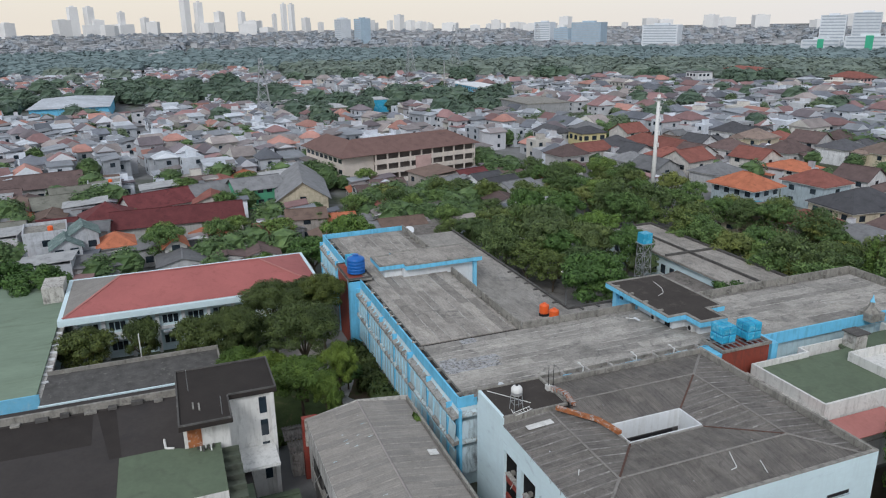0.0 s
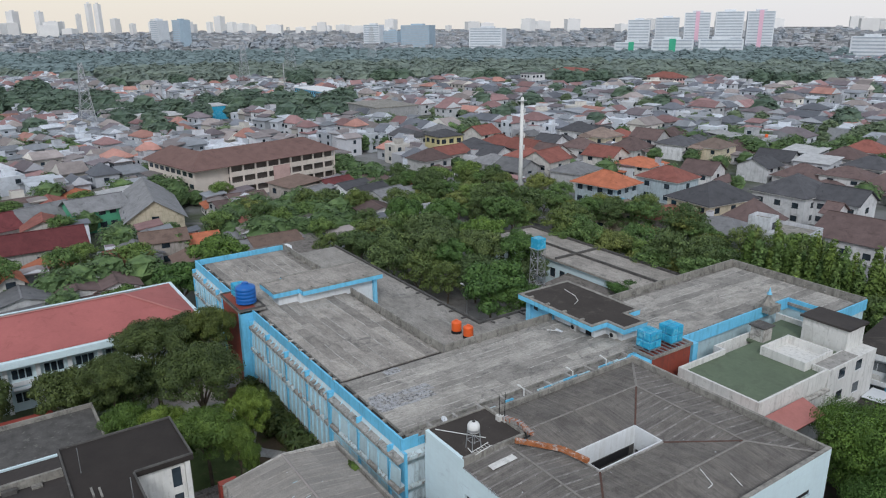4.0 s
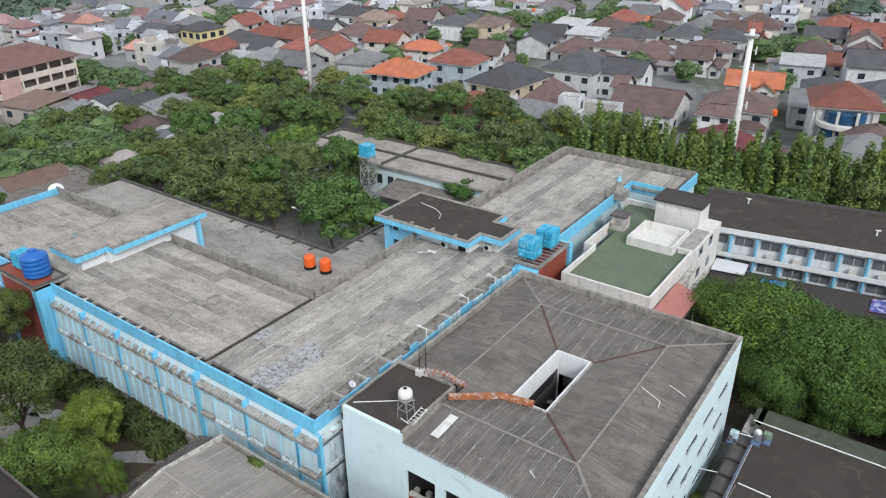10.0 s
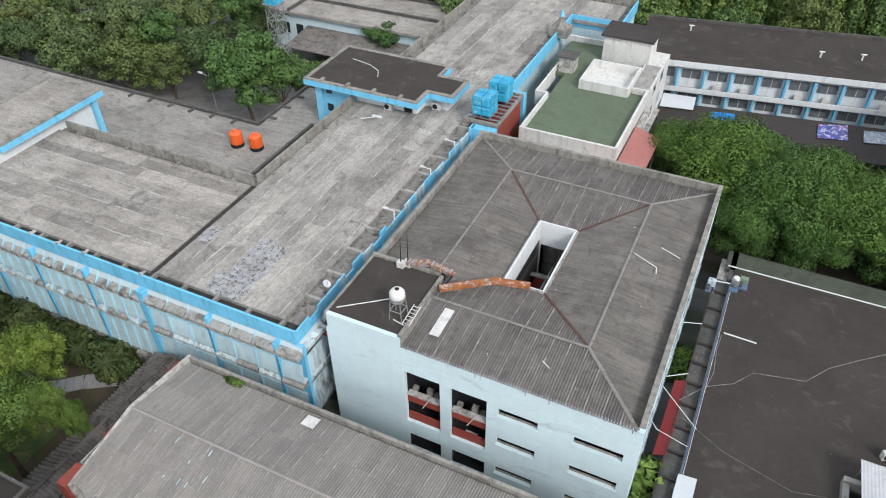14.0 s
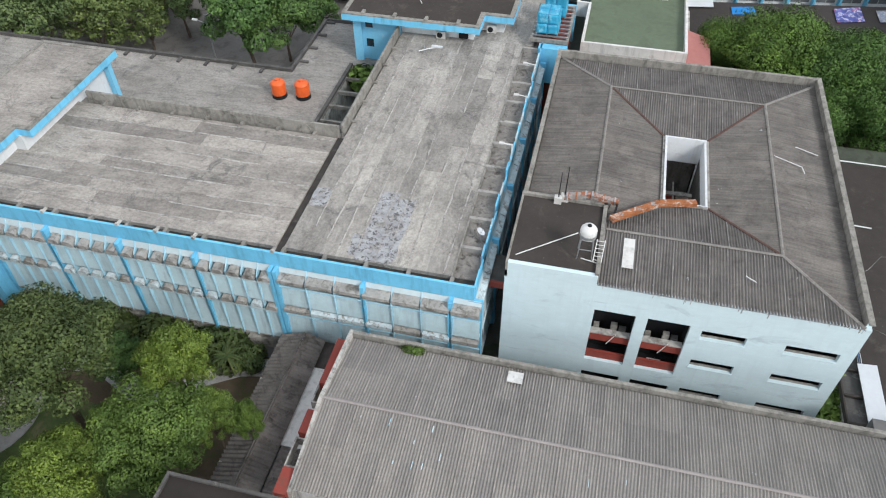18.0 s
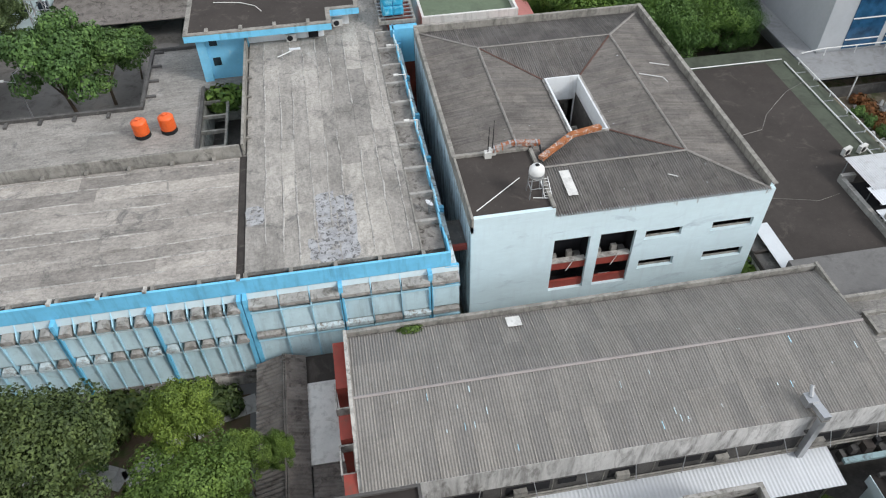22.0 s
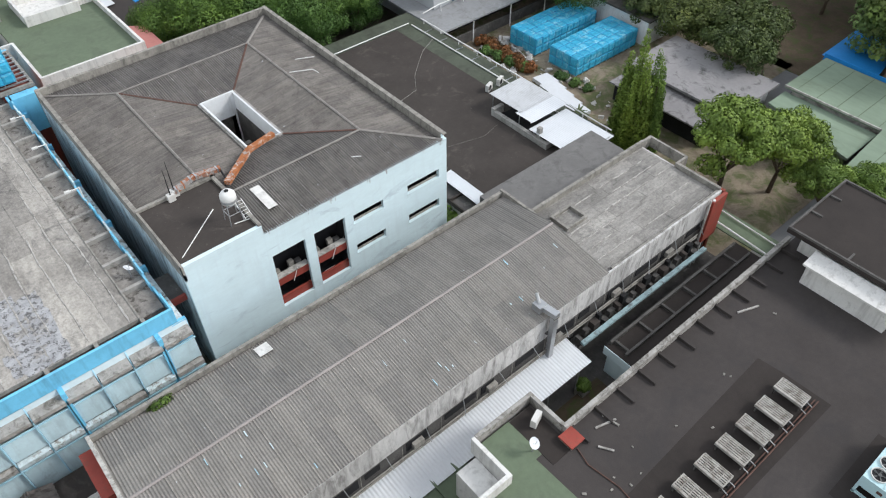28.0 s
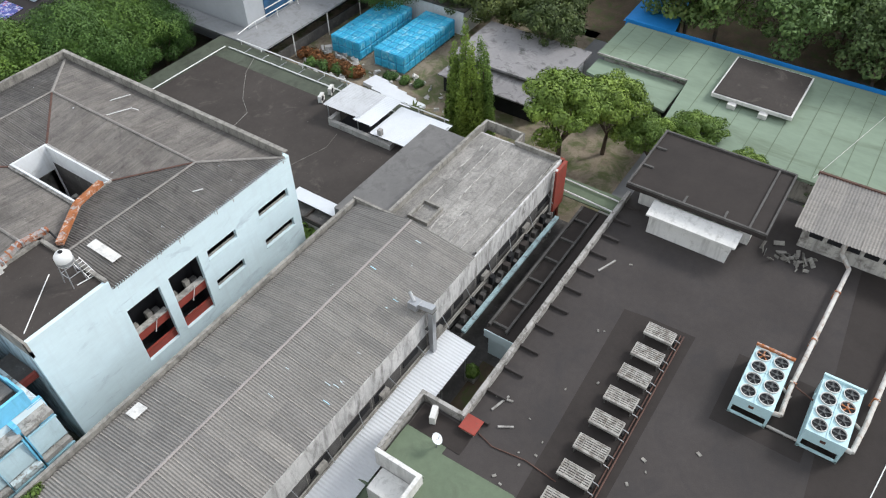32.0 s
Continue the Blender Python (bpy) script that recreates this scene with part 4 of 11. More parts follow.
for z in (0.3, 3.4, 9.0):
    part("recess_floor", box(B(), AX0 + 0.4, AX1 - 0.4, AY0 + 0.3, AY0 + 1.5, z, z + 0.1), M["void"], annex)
for x0, x1 in ((12.4, 15.0), (15.75, 18.35)):
    for z in (6.15, 2.75):
        part("balcony_spandrel", box(B(), x0, x1, AY0 + 0.25, AY0 + 0.42, z - 0.62, z + 0.15), M["red_paint"], annex, "dull red balcony panel")
        part("balcony_ledge", box(B(), x0, x1, AY0 + 0.15, AY0 + 0.6, z + 0.15, z + 0.26), M["dirty_white"], annex)
        for k in range(4):
            k != 1 and part("stored_box", box(B(), x0 + 0.2 + k * 0.55, x0 + 0.55 + k * 0.58, AY0 + 0.62, AY0 + 0.95, z + 0.1, z + 0.45 + 0.12 * (k % 3)), M["concrete_dark"] if k % 2 else M["concrete"], annex)
        part("loose_pole", rod(B(), (x0 + 1.2, AY0 + 0.12, z - 0.7), (x0 + 1.7, AY0 + 0.2, z + 0.3), 0.03), M["steel_white"], annex)
    part("balcony_spandrel", box(B(), x0, x1, AY0 + 0.25, AY0 + 0.42, 3.6, 4.3), M["red_paint"], annex)
# near-black plates on the wall face stand in for unlit slits
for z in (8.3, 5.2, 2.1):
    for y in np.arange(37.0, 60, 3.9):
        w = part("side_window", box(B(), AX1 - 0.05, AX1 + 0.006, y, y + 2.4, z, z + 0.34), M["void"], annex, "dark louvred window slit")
        part("window_sill", box(B(), AX1 + 0.001, AX1 + 0.08, y - 0.1, y + 2.5, z - 0.12, z - 0.03), M["wall_stained"], w)
bm = B()
box(bm, AX1 - 0.3, AX1, AY0 + 0.3, AY1, 0, 11.55)
part("side_wall", bm, M["pale_blue"], annex, "pale blue-white side wall")
part("parapet", box(B(), AX1 - 0.33, AX1 + 0.02, AY0 + 0.0, AY1 + 0.02, 11.55, 11.62), M["concrete"], annex, "weathered concrete coping")
part("parapet", box(B(), AX1 - 0.34, AX1 - 0.3, AY0 + 0.3, AY1 - 0.3, 10.7, 11.55), M["concrete"], annex, "stained parapet face")
bm = B()
box(bm, AX0, AX1 - 0.3, AY1 - 0.3, AY1, 0, 11.6)
part("back_wall", bm, M["concrete"], annex, "weathered concrete parapet wall")
bm = B()
box(bm, AX0, AX0 + 0.3, AY0 + 0.3, AY1 - 0.3, 0, 10.6)
part("left_wall", bm, M["wall_stained"], annex, "pale blue wall with black stains")
part("parapet", box(B(), AX0, AX0 + 0.3, 41.9, AY1 - 0.3, 10.6, 11.5), M["concrete"], annex, "weathered concrete parapet")
part("flat_roof", box(B(), AX0 + 0.15, 12.2, AY0 + 0.3, 41.8, 10.4, 11.78), M["membrane"], annex, "brown-black felt flat roof")
part("flat_roof_kerb", box(B(), 12.0, 12.25, AY0 + 0.1, 41.9, 10.4, 12.0), M["concrete"], annex)
part("flat_roof_kerb", box(B(), AX0, 12.25, 41.7, 41.95, 10.4, 12.0), M["concrete"], annex)
part("flat_roof_kerb", box(B(), AX0, AX0 + 0.15, AY0, 41.9, 10.6, 11.9), M["concrete"], annex)


LAP = {"sooty_fibre_cement": M["lap_dark"], "sooty_fibre_cement_across": M["lap_dark"], "weathered_fibre_cement": M["lap_pale"]}


def slope(parent, name, material, o, u, v, n, ulen, lo, hi, pitch=0.18, depth=0.05, step=1.08):
    """Corrugated roof slope: sheets of waves across u, running along v between lo(u) and hi(u)."""
    o, u, v, n = Vector(o), Vector(u), Vector(v), Vector(n)
    if material is M["sheet_dark"] and abs(u.y) > 0.5:
        material = M["sheet_dark_x"]
    cols = max(1, round(ulen / step))
    w = ulen / cols
    pitch = w / max(1, round(w / pitch))
    k = round(w / pitch) * 4
    for c in range(cols):
        full = max(hi((c + j / 4) * w) - lo((c + j / 4) * w) for j in range(5))
        rows = max(1, round(full / 2.6))
        for r in range(rows):
            bm = B()
            last = None
            for i in range(k + 1):
                a = (c + i / k) * w
                l, h = lo(a), hi(a)
                s0, s1 = l + (h - l) * r / rows, l + (h - l) * (r + 1) / rows
                z = depth * math.cos(2 * math.pi * a / pitch)
                p = bm.verts.new(o + u * a + v * s0 + n * (z + 0.012))
                q = bm.verts.new(o + u * a + v * min(h, s1 + 0.1) + n * z)
                if last:
                    face = bm.faces.new((last[0], p, q, last[1]))
                    face.material_index = 1 if i <= 2 else 0
                last = (p, q)
            bmesh.ops.recalc_face_normals(bm, faces=bm.faces)
            sheet = part(name, bm, material, parent, smooth=True)
            sheet.data.materials.append(LAP.get(material.name, material))


RX0, RX1, RY0, RY1 = 11.4, 23.3, 39.8, 56.6
WX0, WX1, WY0, WY1 = 15.9, 18.9, 43.9, 51.4
ZR, ZO, ZW = 11.6, 10.95, 11.05


def outer(o, u, v, ulen, rise_len, l_in, r_in, zo, zr):
    run = Vector(v).normalized()
    tilt = Vector((run.x * rise_len, run.y * rise_len, zr - zo))
    vv = tilt.normalized()
    L = tilt.length
    nn = Vector(u).cross(vv)
    if nn.z < 0:
        nn = -nn
    slope(annex, "roof_sheet", M["sheet_dark"], o, u, vv, nn, ulen, lambda a: 0.0,
          lambda a: max(0.02, min(L, L * a / max(l_in, 1e-3), L * (ulen - a) / max(r_in, 1e-3))))


ex0, ex1, ey0, ey1 = AX0 + 0.35, AX1 - 0.36, AY0 - 0.05, AY1 - 0.36
# front slope starts beside the flat roof
o0 = (12.25, ey0, 11.16)
fl = math.hypot(RY0 - ey0, ZR - 11.16)
fv = Vector((0, RY0 - ey0, ZR - 11.16)).normalized()
slope(annex, "roof_sheet", M["sheet_dark"], o0, (1, 0, 0), fv, fv.cross(Vector((-1, 0, 0))), ex1 - 12.25, lambda a: 0.0,
      lambda a: max(0.02, min(fl, fl * (ex1 - 12.25 - a) / (ex1 - RX1))))
outer((ex0, ey1, ZO), (1, 0, 0), (0, -1, 0), ex1 - ex0, ey1 - RY1, RX0 - ex0, ex1 - RX1, ZO, ZR)
outer((ex1, ey0, ZO), (0, 1, 0), (-1, 0, 0), ey1 - ey0, ex1 - RX1, RY0 - ey0, ey1 - RY1, ZO, ZR)
lv = Vector((RX0 - ex0, 0, ZR - ZO))
ll, lvn = lv.length, lv.normalized()
slope(annex, "roof_sheet", M["sheet_dark"], (ex0, 41.95, ZO), (0, 1, 0), lvn, Vector((0, 1, 0)).cross(lvn) * -1, ey1 - 41.95, lambda a: 0.0,
      lambda a: max(0.02, min(ll, ll * (ey1 - 41.95 - a) / (ey1 - RY1))))


# inner slopes fall to the light well
def inner(a, b, c, d):
    """a, b on the ridge; c, d below them on the well."""
    a, b, c, d = map(Vector, (a, b, c, d))
    u = (b - a).normalized()
    down = (c - a) - u * (c - a).dot(u)
    L, v = down.length, down.normalized()
    n = u.cross(v)
    if n.z < 0:
        n = -n
    ul = (b - a).length
    l_in, r_in = (c - a).dot(u), ul - (d - a).dot(u)
    slope(annex, "roof_sheet", M["sheet_dark"], a, u, v, n, ul, lambda s: 0.0, lambda s: max(0.02, min(L, L * s / max(l_in, 1e-3), L * (ul - s) / max(r_in, 1e-3))))


inner((RX0, RY0, ZR), (RX1, RY0, ZR), (WX0, WY0, ZW), (WX1, WY0, ZW))
inner((RX0, RY1, ZR), (RX1, RY1, ZR), (WX0, WY1, ZW), (WX1, WY1, ZW))
inner((RX0, RY0, ZR), (RX0, RY1, ZR), (WX0, WY0, ZW), (WX0, WY1, ZW))
inner((RX1, RY0, ZR), (RX1, RY1, ZR), (WX1, WY0, ZW), (WX1, WY1, ZW))


def cap(a, b, w, material, name="ridge_cap", parent=annex, lift=0.05):
    a, b = Vector(a), Vector(b)
    d = (b - a).normalized()
    s = d.cross(Vector((0, 0, 1))).normalized() * w / 2
    up = Vector((0, 0, lift))
    n = max(1, int((b - a).length / 1.8))
    for i in range(n):
        bm = B()
        p, q = a + (b - a) * (i / n), a + (b - a) * ((i + 1) / n)
        k = Vector((0, 0, 0.004 * (i % 2)))
        slab(bm, [p - s + k, q - s + k, q + up + k, p + up + k], 0.03)
        slab(bm, [p + up + k, q + up + k, q + s + k, p + s + k], 0.03)
        part(name, bm, material, parent)


Z1 = ZR + 0.06
for a, b in (((12.3, RY0, Z1), (RX1, RY0, Z1)), ((RX0, RY1, Z1), (RX1, RY1, Z1)), ((RX0, 42.0, Z1), (RX0, RY1, Z1)), ((RX1, RY0, Z1), (RX1, RY1, Z1))):
    cap(a, b, 0.2, M["ridge"])
for a, b in (((RX1, RY0, Z1), (ex1, ey0 + 0.1, 11.2)), ((RX1, RY1, Z1), (ex1, ey1, ZO + 0.08)), ((RX0, RY1, Z1), (ex0, ey1, ZO + 0.08))):
    cap(a, b, 0.24, M["ridge"], "hip_cap")
for a, b in (((RX1, RY0, Z1), (WX1, WY0, ZW + 0.08)), ((RX1, RY1, Z1), (WX1, WY1, ZW + 0.08)), ((RX0, RY1, Z1), (WX0, WY1, ZW + 0.08)), ((12.6, 41.0, Z1 - 0.02), (WX0, WY0, ZW + 0.08))):
    cap(a, b, 0.17, M["ridge_red"], "valley_flashing", lift=0.01)

# light well
part("well_wall", pierced(WX0, WX1, 2.0, 11.3, [(16.15, 18.65, 2.4, 9.1)], WY1 - 0.15, WY1), M["white"], annex, "white light-well wall")
part("well_wall", box(B(), WX0, WX0 + 0.15, WY0, WY1 - 0.15, 9.6, 11.35), M["white"], annex, "white light-well wall")
part("well_wall", box(B(), WX1 - 0.15, WX1, WY0, WY1 - 0.15, 9.7, 11.2), M["white"], annex, "white light-well wall")
part("well_wall", box(B(), WX0 + 0.15, WX1 - 0.15, WY0, WY0 + 0.15, 9.6, 11.15), M["white"], annex, "white light-well wall")
# lower well walls coloured dark, so the well's shade is in the material
part("well_lower_wall", box(B(), WX0, WX0 + 0.15, WY0, WY1 - 0.15, 2.0, 9.6), M["concrete_dark"], annex, "lower light-well wall in dark shade colour")
part("well_lower_wall", box(B(), WX1 - 0.15, WX1, WY0, WY1 - 0.15, 2.0, 9.7), M["concrete_dark"], annex, "lower light-well wall in dark shade colour")
part("well_lower_wall", box(B(), WX0 + 0.15, WX1 - 0.15, WY0, WY0 + 0.15, 2.0, 9.6), M["concrete_dark"], annex, "lower light-well wall in dark shade colour")
part("well_void", box(B(), WX0 + 0.15, WX1 - 0.15, WY1 + 1.2, WY1 + 1.6, 2.0, 9.3), M["concrete"], annex)
part("well_landing", box(B(), WX0 + 0.16, 17.7, 48.6, WY1 - 0.2, 5.6, 5.8), M["red_paint"], annex, "dull red landing in the light well")
part("well_landing", box(B(), 17.75, WX1 - 0.2, 47.0, WY1 - 0.2, 6.0, 6.2), M["dirty_white"], annex)
part("well_floor", box(B(), WX0 + 0.15, WX1 - 0.15, WY0 + 0.15, WY1 - 0.15, 1.9, 2.0), M["red_paint"], annex, "dull red floor of the light well")
bm = B()
box(bm, WX0 + 0.15, WX1 - 0.15, 49.6, 50.0, 7.0, 7.15)
box(bm, 17.3, 17.4, WY0 + 0.15, WY1 - 0.15, 7.0, 7.1)
part("well_slab", bm, M["dirty_white"], annex)
# near-black plates on the well wall stand for unlit windows
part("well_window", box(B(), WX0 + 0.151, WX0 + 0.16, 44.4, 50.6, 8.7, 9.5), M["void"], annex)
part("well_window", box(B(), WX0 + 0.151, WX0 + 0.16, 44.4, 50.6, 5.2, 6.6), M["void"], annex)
for x0, x1, y0, y1 in ((WX0 - 0.15, WX0, WY0, WY1), (WX1, WX1 + 0.15, WY0, WY1), (WX0, WX1, WY0 - 0.15, WY0)):
    part("well_kerb", box(B(), x0, x1, y0, y1, 10.7, 11.22), M["ledge"], annex)


# ---- low corrugated block in front ----
slabhouse = thing("low_block", (14, 25, 0), "two-storey block with grey corrugated fibre-cement roof and stained walls", "building")
SX0, SX1, SY0, SY1 = -2.6, 30.0, 20.1, 31.1
bm = B()
box(bm, SX0 + 0.1, SX1, SY0 + 0.15, SY1 - 0.2, 0, 6.75)
box(bm, SX1, 43.4, SY0 + 0.15, 28.0, 0, 6.75)
part("wall", bm, M["mould"], slabhouse, "grimy white wall with black streaks")
part("front_band", box(B(), 0.4, 43.2, SY0, SY0 + 0.15, 5.0, 7.15), M["mould"], slabhouse, "white wall band with black mould streaks")
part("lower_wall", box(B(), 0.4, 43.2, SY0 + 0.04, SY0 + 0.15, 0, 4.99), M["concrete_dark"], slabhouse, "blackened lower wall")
part("back_parapet", box(B(), SX0, SX1, SY1 - 0.25, SY1, 4.5, 7.5), M["concrete"], slabhouse, "weathered concrete parapet")
bm = B()
prism_pts = [(SY0 - 0.1, 7.0), (25.6, 8.15), (SY1, 7.55), (SY1, 4.0), (SY0 - 0.1, 4.0)]
va = [bm.verts.new((SX0 - 0.1, y, z)) for y, z in prism_pts]
vb = [bm.verts.new((SX0 + 0.12, y, z)) for y, z in prism_pts]
bm.faces.new(va[::-1]), bm.faces.new(vb)
for k in range(5):
    bm.faces.new((va[k], va[(k + 1) % 5], vb[(k + 1) % 5], vb[k]))
part("gable_wall", bm, M["dirty_white"], slabhouse, "white gable edge with rust stains")
for a, b in (((SX0, 25.6, 8.05), (SX1 - 0.1, 25.6, 8.05)),):
    cap(a, b, 0.2, M["ridge_pale"], "ridge_cap", slabhouse, 0.06)
for y0, ye, z0 in ((SY0 + 0.02, 25.6, 7.18), (30.75, 25.6, 7.12)):
    v = Vector((0, ye - y0, 8.0 - z0))
    L, vn = v.length, v.normalized()
    nn = Vector((1, 0, 0)).cross(vn)
    if nn.z < 0:
        nn = -nn
    slope(slabhouse, "roof_sheet", M["sheet"], (SX0 + 0.12, y0, z0), (1, 0, 0), vn, nn, SX1 - SX0 - 0.2, lambda a: 0.0, lambda a, L=L: L, 0.18, 0.046)
bm = B()
box(bm, SX1 - 0.1, SX1 + 0.1, 25.6, SY1, 6.4, 7.62)
part("step_wall", bm, M["concrete"], slabhouse)
part("flat_roof", box(B(), SX1, 43.2, SY0 + 0.2, 28.2, 6.5, 6.8), M["deck_dark"], slabhouse, "patched grey concrete flat roof")
part("flat_roof_kerb", box(B(), SX1 + 0.1, 43.4, 27.9, 28.15, 6.3, 7.35), M["concrete"], slabhouse, "weathered concrete kerb")
part("flat_roof_kerb", box(B(), 43.15, 43.4, 20.3, 24.5, 6.3, 7.25), M["concrete"], slabhouse, "weathered concrete kerb")
part("flat_roof_kerb", box(B(), 43.4, 44.6, 24.3, 24.5, 6.3, 7.25), M["concrete"], slabhouse, "weathered concrete kerb")
part("flat_roof_kerb", box(B(), 44.4, 44.6, 24.5, 28.15, 6.3, 7.25), M["concrete"], slabhouse, "weathered concrete kerb")
part("flat_roof_kerb", box(B(), 43.4, 44.4, 27.9, 28.15, 6.3, 7.25), M["concrete"], slabhouse, "weathered concrete kerb")
part("flat_roof_kerb", box(B(), SX1 + 0.5, 43.1, SY0 + 0.153, SY0 + 0.35, 6.6, 7.1), M["concrete"], slabhouse, "weathered concrete kerb")
rnd = random.Random(8)
for y in np.arange(20.6, 27.7, 1.02):
    a = 30.2
    while a < 42.9:
        b = min(43.05, a + rnd.uniform(3.5, 7))
        part("screed_lane", box(B(), a, b - 0.02, y, y + 1.0, 6.8, 6.82 + rnd.uniform(0, 0.012)), M["deck_dark"], slabhouse)
        if rnd.random() < 0.75:
            q = bead(a + 0.3, b - a - rnd.uniform(0.4, 1.6), y, "x", rnd)
            bmesh.ops.translate(q, verts=q.verts, vec=(0, 0, 6.825 - DECK))
            part("seam_bead", q, SEAM, slabhouse, "pale mortar bead")
        a = b
bm = B()
for x0, x1, y0, y1 in ((31.0, 33.2, 26.6, 26.8), (31.0, 33.2, 25.0, 25.2), (31.0, 31.2, 25.2, 26.6), (33.0, 33.2, 25.2, 26.6)):
    box(bm, x0, x1, y0, y1, 6.8, 7.15)
part("roof_hatch", bm, M["concrete"], slabhouse, "open concrete hatch kerb")
part("end_wall", box(B(), 43.4, 43.7, SY0 - 0.05, 24.3, 0, 7.0), M["red_wall"], slabhouse, "red-brown end wall")
part("end_wall_return", box(B(), 41.8, 43.6, SY0 - 0.36, SY0 - 0.06, 2.6, 6.9), M["red_paint"], slabhouse)
part("downpipe", rod(B(), (41.4, SY0 - 0.25, 0.05), (41.4, SY0 - 0.25, 7.3), 0.09), M["dirty_white"], slabhouse, "white downpipe")
AQUA_OLD = surface("faded_aqua_beam", (0.30, 0.42, 0.44), 0.8, 1.5, 0.2, 0.2, (0.10, 0.11, 0.11), 0.8, (0.5, 0.66))
part("service_ledge", box(B(), 26.6, 41.0, 18.75, 19.1, 3.0, 3.22), AQUA_OLD, slabhouse, "faded pale blue service ledge")
for k in range(22):
    x = 26.8 + k * 0.66
    part("ledge_clutter", box(B(), x, x + 0.3 + 0.15 * (k % 3), 19.2 + 0.2 * (k % 2), 19.75, 2.4 + 0.3 * (k % 4), 3.0 + 0.35 * (k % 4)), M[("concrete_dark", "black", "membrane", "concrete_dark")[k * 7 % 4]], slabhouse)
part("clutter_shelf", box(B(), 26.6, 41.0, 19.12, 20.05, 2.2, 2.4), M["concrete_dark"], slabhouse)
GREY_LEAN = surface("grey_lean_to_felt", (0.165, 0.16, 0.155), 0.9, 3, 0.3, 0.15, (0.10, 0.097, 0.093), 1.5, (0.5, 0.7))
part("low_side_roof", box(B(), 29.8, 43.2, 28.3, 33.2, 3.4, 5.6), GREY_LEAN, slabhouse, "grey felt lean-to roof")
for y0 in (28.7, 25.2, 21.4):
    part("red_pier", box(B(), SX0 - 0.85, SX0 - 0.1, y0 - 1.6, y0 + 1.9 if y0 > 28 else y0, 0, 7.0), M["red_paint"], slabhouse, "dull red projecting pier")
for y0 in (26.9, 22.6):
    bm = B()
    for p in ((SX0 - 1.0, SX0 - 0.9, y0 - 1.0, y0 + 0.9), (SX0 - 0.2, SX0 - 0.1, y0 - 1.0, y0 + 0.9), (SX0 - 0.9, SX0 - 0.2, y0 - 1.0, y0 - 0.9), (SX0 - 0.9, SX0 - 0.2, y0 + 0.8, y0 + 0.9)):
        box(bm, *p, 5.9, 6.6)
    part("rooflight_kerb", bm, M["dirty_white"], slabhouse)
rnd = random.Random(21)
for k, x in enumerate(np.arange(2.5, 40, 3.1)):
    # near-black plates added for the dark zone below the white band
    part("wall_opening", box(B(), x, x + (1.7, 2.6, 1.1)[k % 3], SY0 - 0.01, SY0 + 0.06, 4.2 - 0.3 * (k % 2), 4.75), M["void"], slabhouse)
    part("wall_pipe", rod(B(), (x + 2.8, SY0 + 0.05, 0.2), (x + 2.8, SY0 + 0.05, 5.2), 0.04), M["concrete"], slabhouse)
    if k % 2:
        part("wall_box", box(B(), x + 0.4, x + 1.2, SY0 - 0.3, SY0 + 0.05, 4.0, 4.5), M["concrete"], slabhouse, "small grimy condenser box")
    part("bracket", rod(B(), (x + 1.6, SY0 + 0.1, 5.0), (x + 1.6 + rnd.uniform(-0.5, 0.5), SY0 - 0.5, 3.9), 0.03), M["metal"], slabhouse)
bm = B()
for z in (4.0, 3.7):
    rod(bm, (1, SY0 - 0.25, z), (41, SY0 - 0.25, z), 0.06)
part("pipe_run", bm, M["concrete"], slabhouse)

# ---- white building with the green roof terrace ----
white = thing("terrace_building", (13, 79, 0), "white three-storey building with green roof terrace", "building")
bm = B()
box(bm, 8.2, 17.8, 67.6, 90.5, 0, 8.2)
part("wall", bm, M["tower_white"], white, "white rendered wall")
part("roof_terrace", prism(B(), [(8.2, 67.6), (17.8, 67.6), (17.8, 80.0), (16.3, 80.0), (16.3, 90.5), (6.2, 90.5), (6.2, 81.5), (8.2, 81.5)], 8.2, 8.55), M["green"], white, "green waterproofed terrace floor")
for b in ((8.1, 17.9, 67.4, 67.65), (17.65, 17.9, 67.65, 80.2), (8.1, 8.35, 67.65, 75.5), (6.9, 8.1, 75.3, 75.5), (6.9, 7.1, 75.5, 83.0), (16.2, 17.65, 80.0, 80.2), (5.4, 16.3, 90.3, 90.6)):
    part("terrace_parapet", box(B(), *b, 7.6, 9.2), M["tower_white"], white, "white parapet")
bm = B()
box(bm, 7.9, 18.3, 66.4, 67.4, 5.2, 5.5)
box(bm, 7.7, 18.4, 66.7, 67.4, 7.75, 7.95)
box(bm, 17.9, 18.5, 67.4, 80.0, 6.9, 7.1)
box(bm, 17.9, 18.6, 67.4, 86.0, 4.0, 4.2)
part("ledge", bm, M["dirty_white"], white, "stained ledge")
bm = B()
for b in ((10.6, 10.85, 78.8, 84.4), (10.85, 16.0, 78.8, 79.05), (15.8, 16.05, 79.05, 84.4), (10.85, 15.8, 84.15, 84.4)):
    box(bm, *b, 8.5, 9.6)
part("rooflight_wall", bm, M["tower_white"], white, "white rooflight upstand")
part("rooflight_floor", box(B(), 10.85, 15.8, 79.05, 84.15, 8.55, 8.62), M["tower_white"], white)
part("stair_block", box(B(), 10.9, 16.3, 86.7, 90.4, 8.4, 11.5), M["tower_white"], white, "white stair block")
part("stair_block_roof", box(B(), 10.6, 16.6, 86.4, 90.7, 11.5, 11.75), M["membrane_grey"], white, "dark felt roof cap")
part("side_tower", box(B(), 15.9, 18.0, 80.2, 90.4, 0, 9.0), M["tower_white"], white)
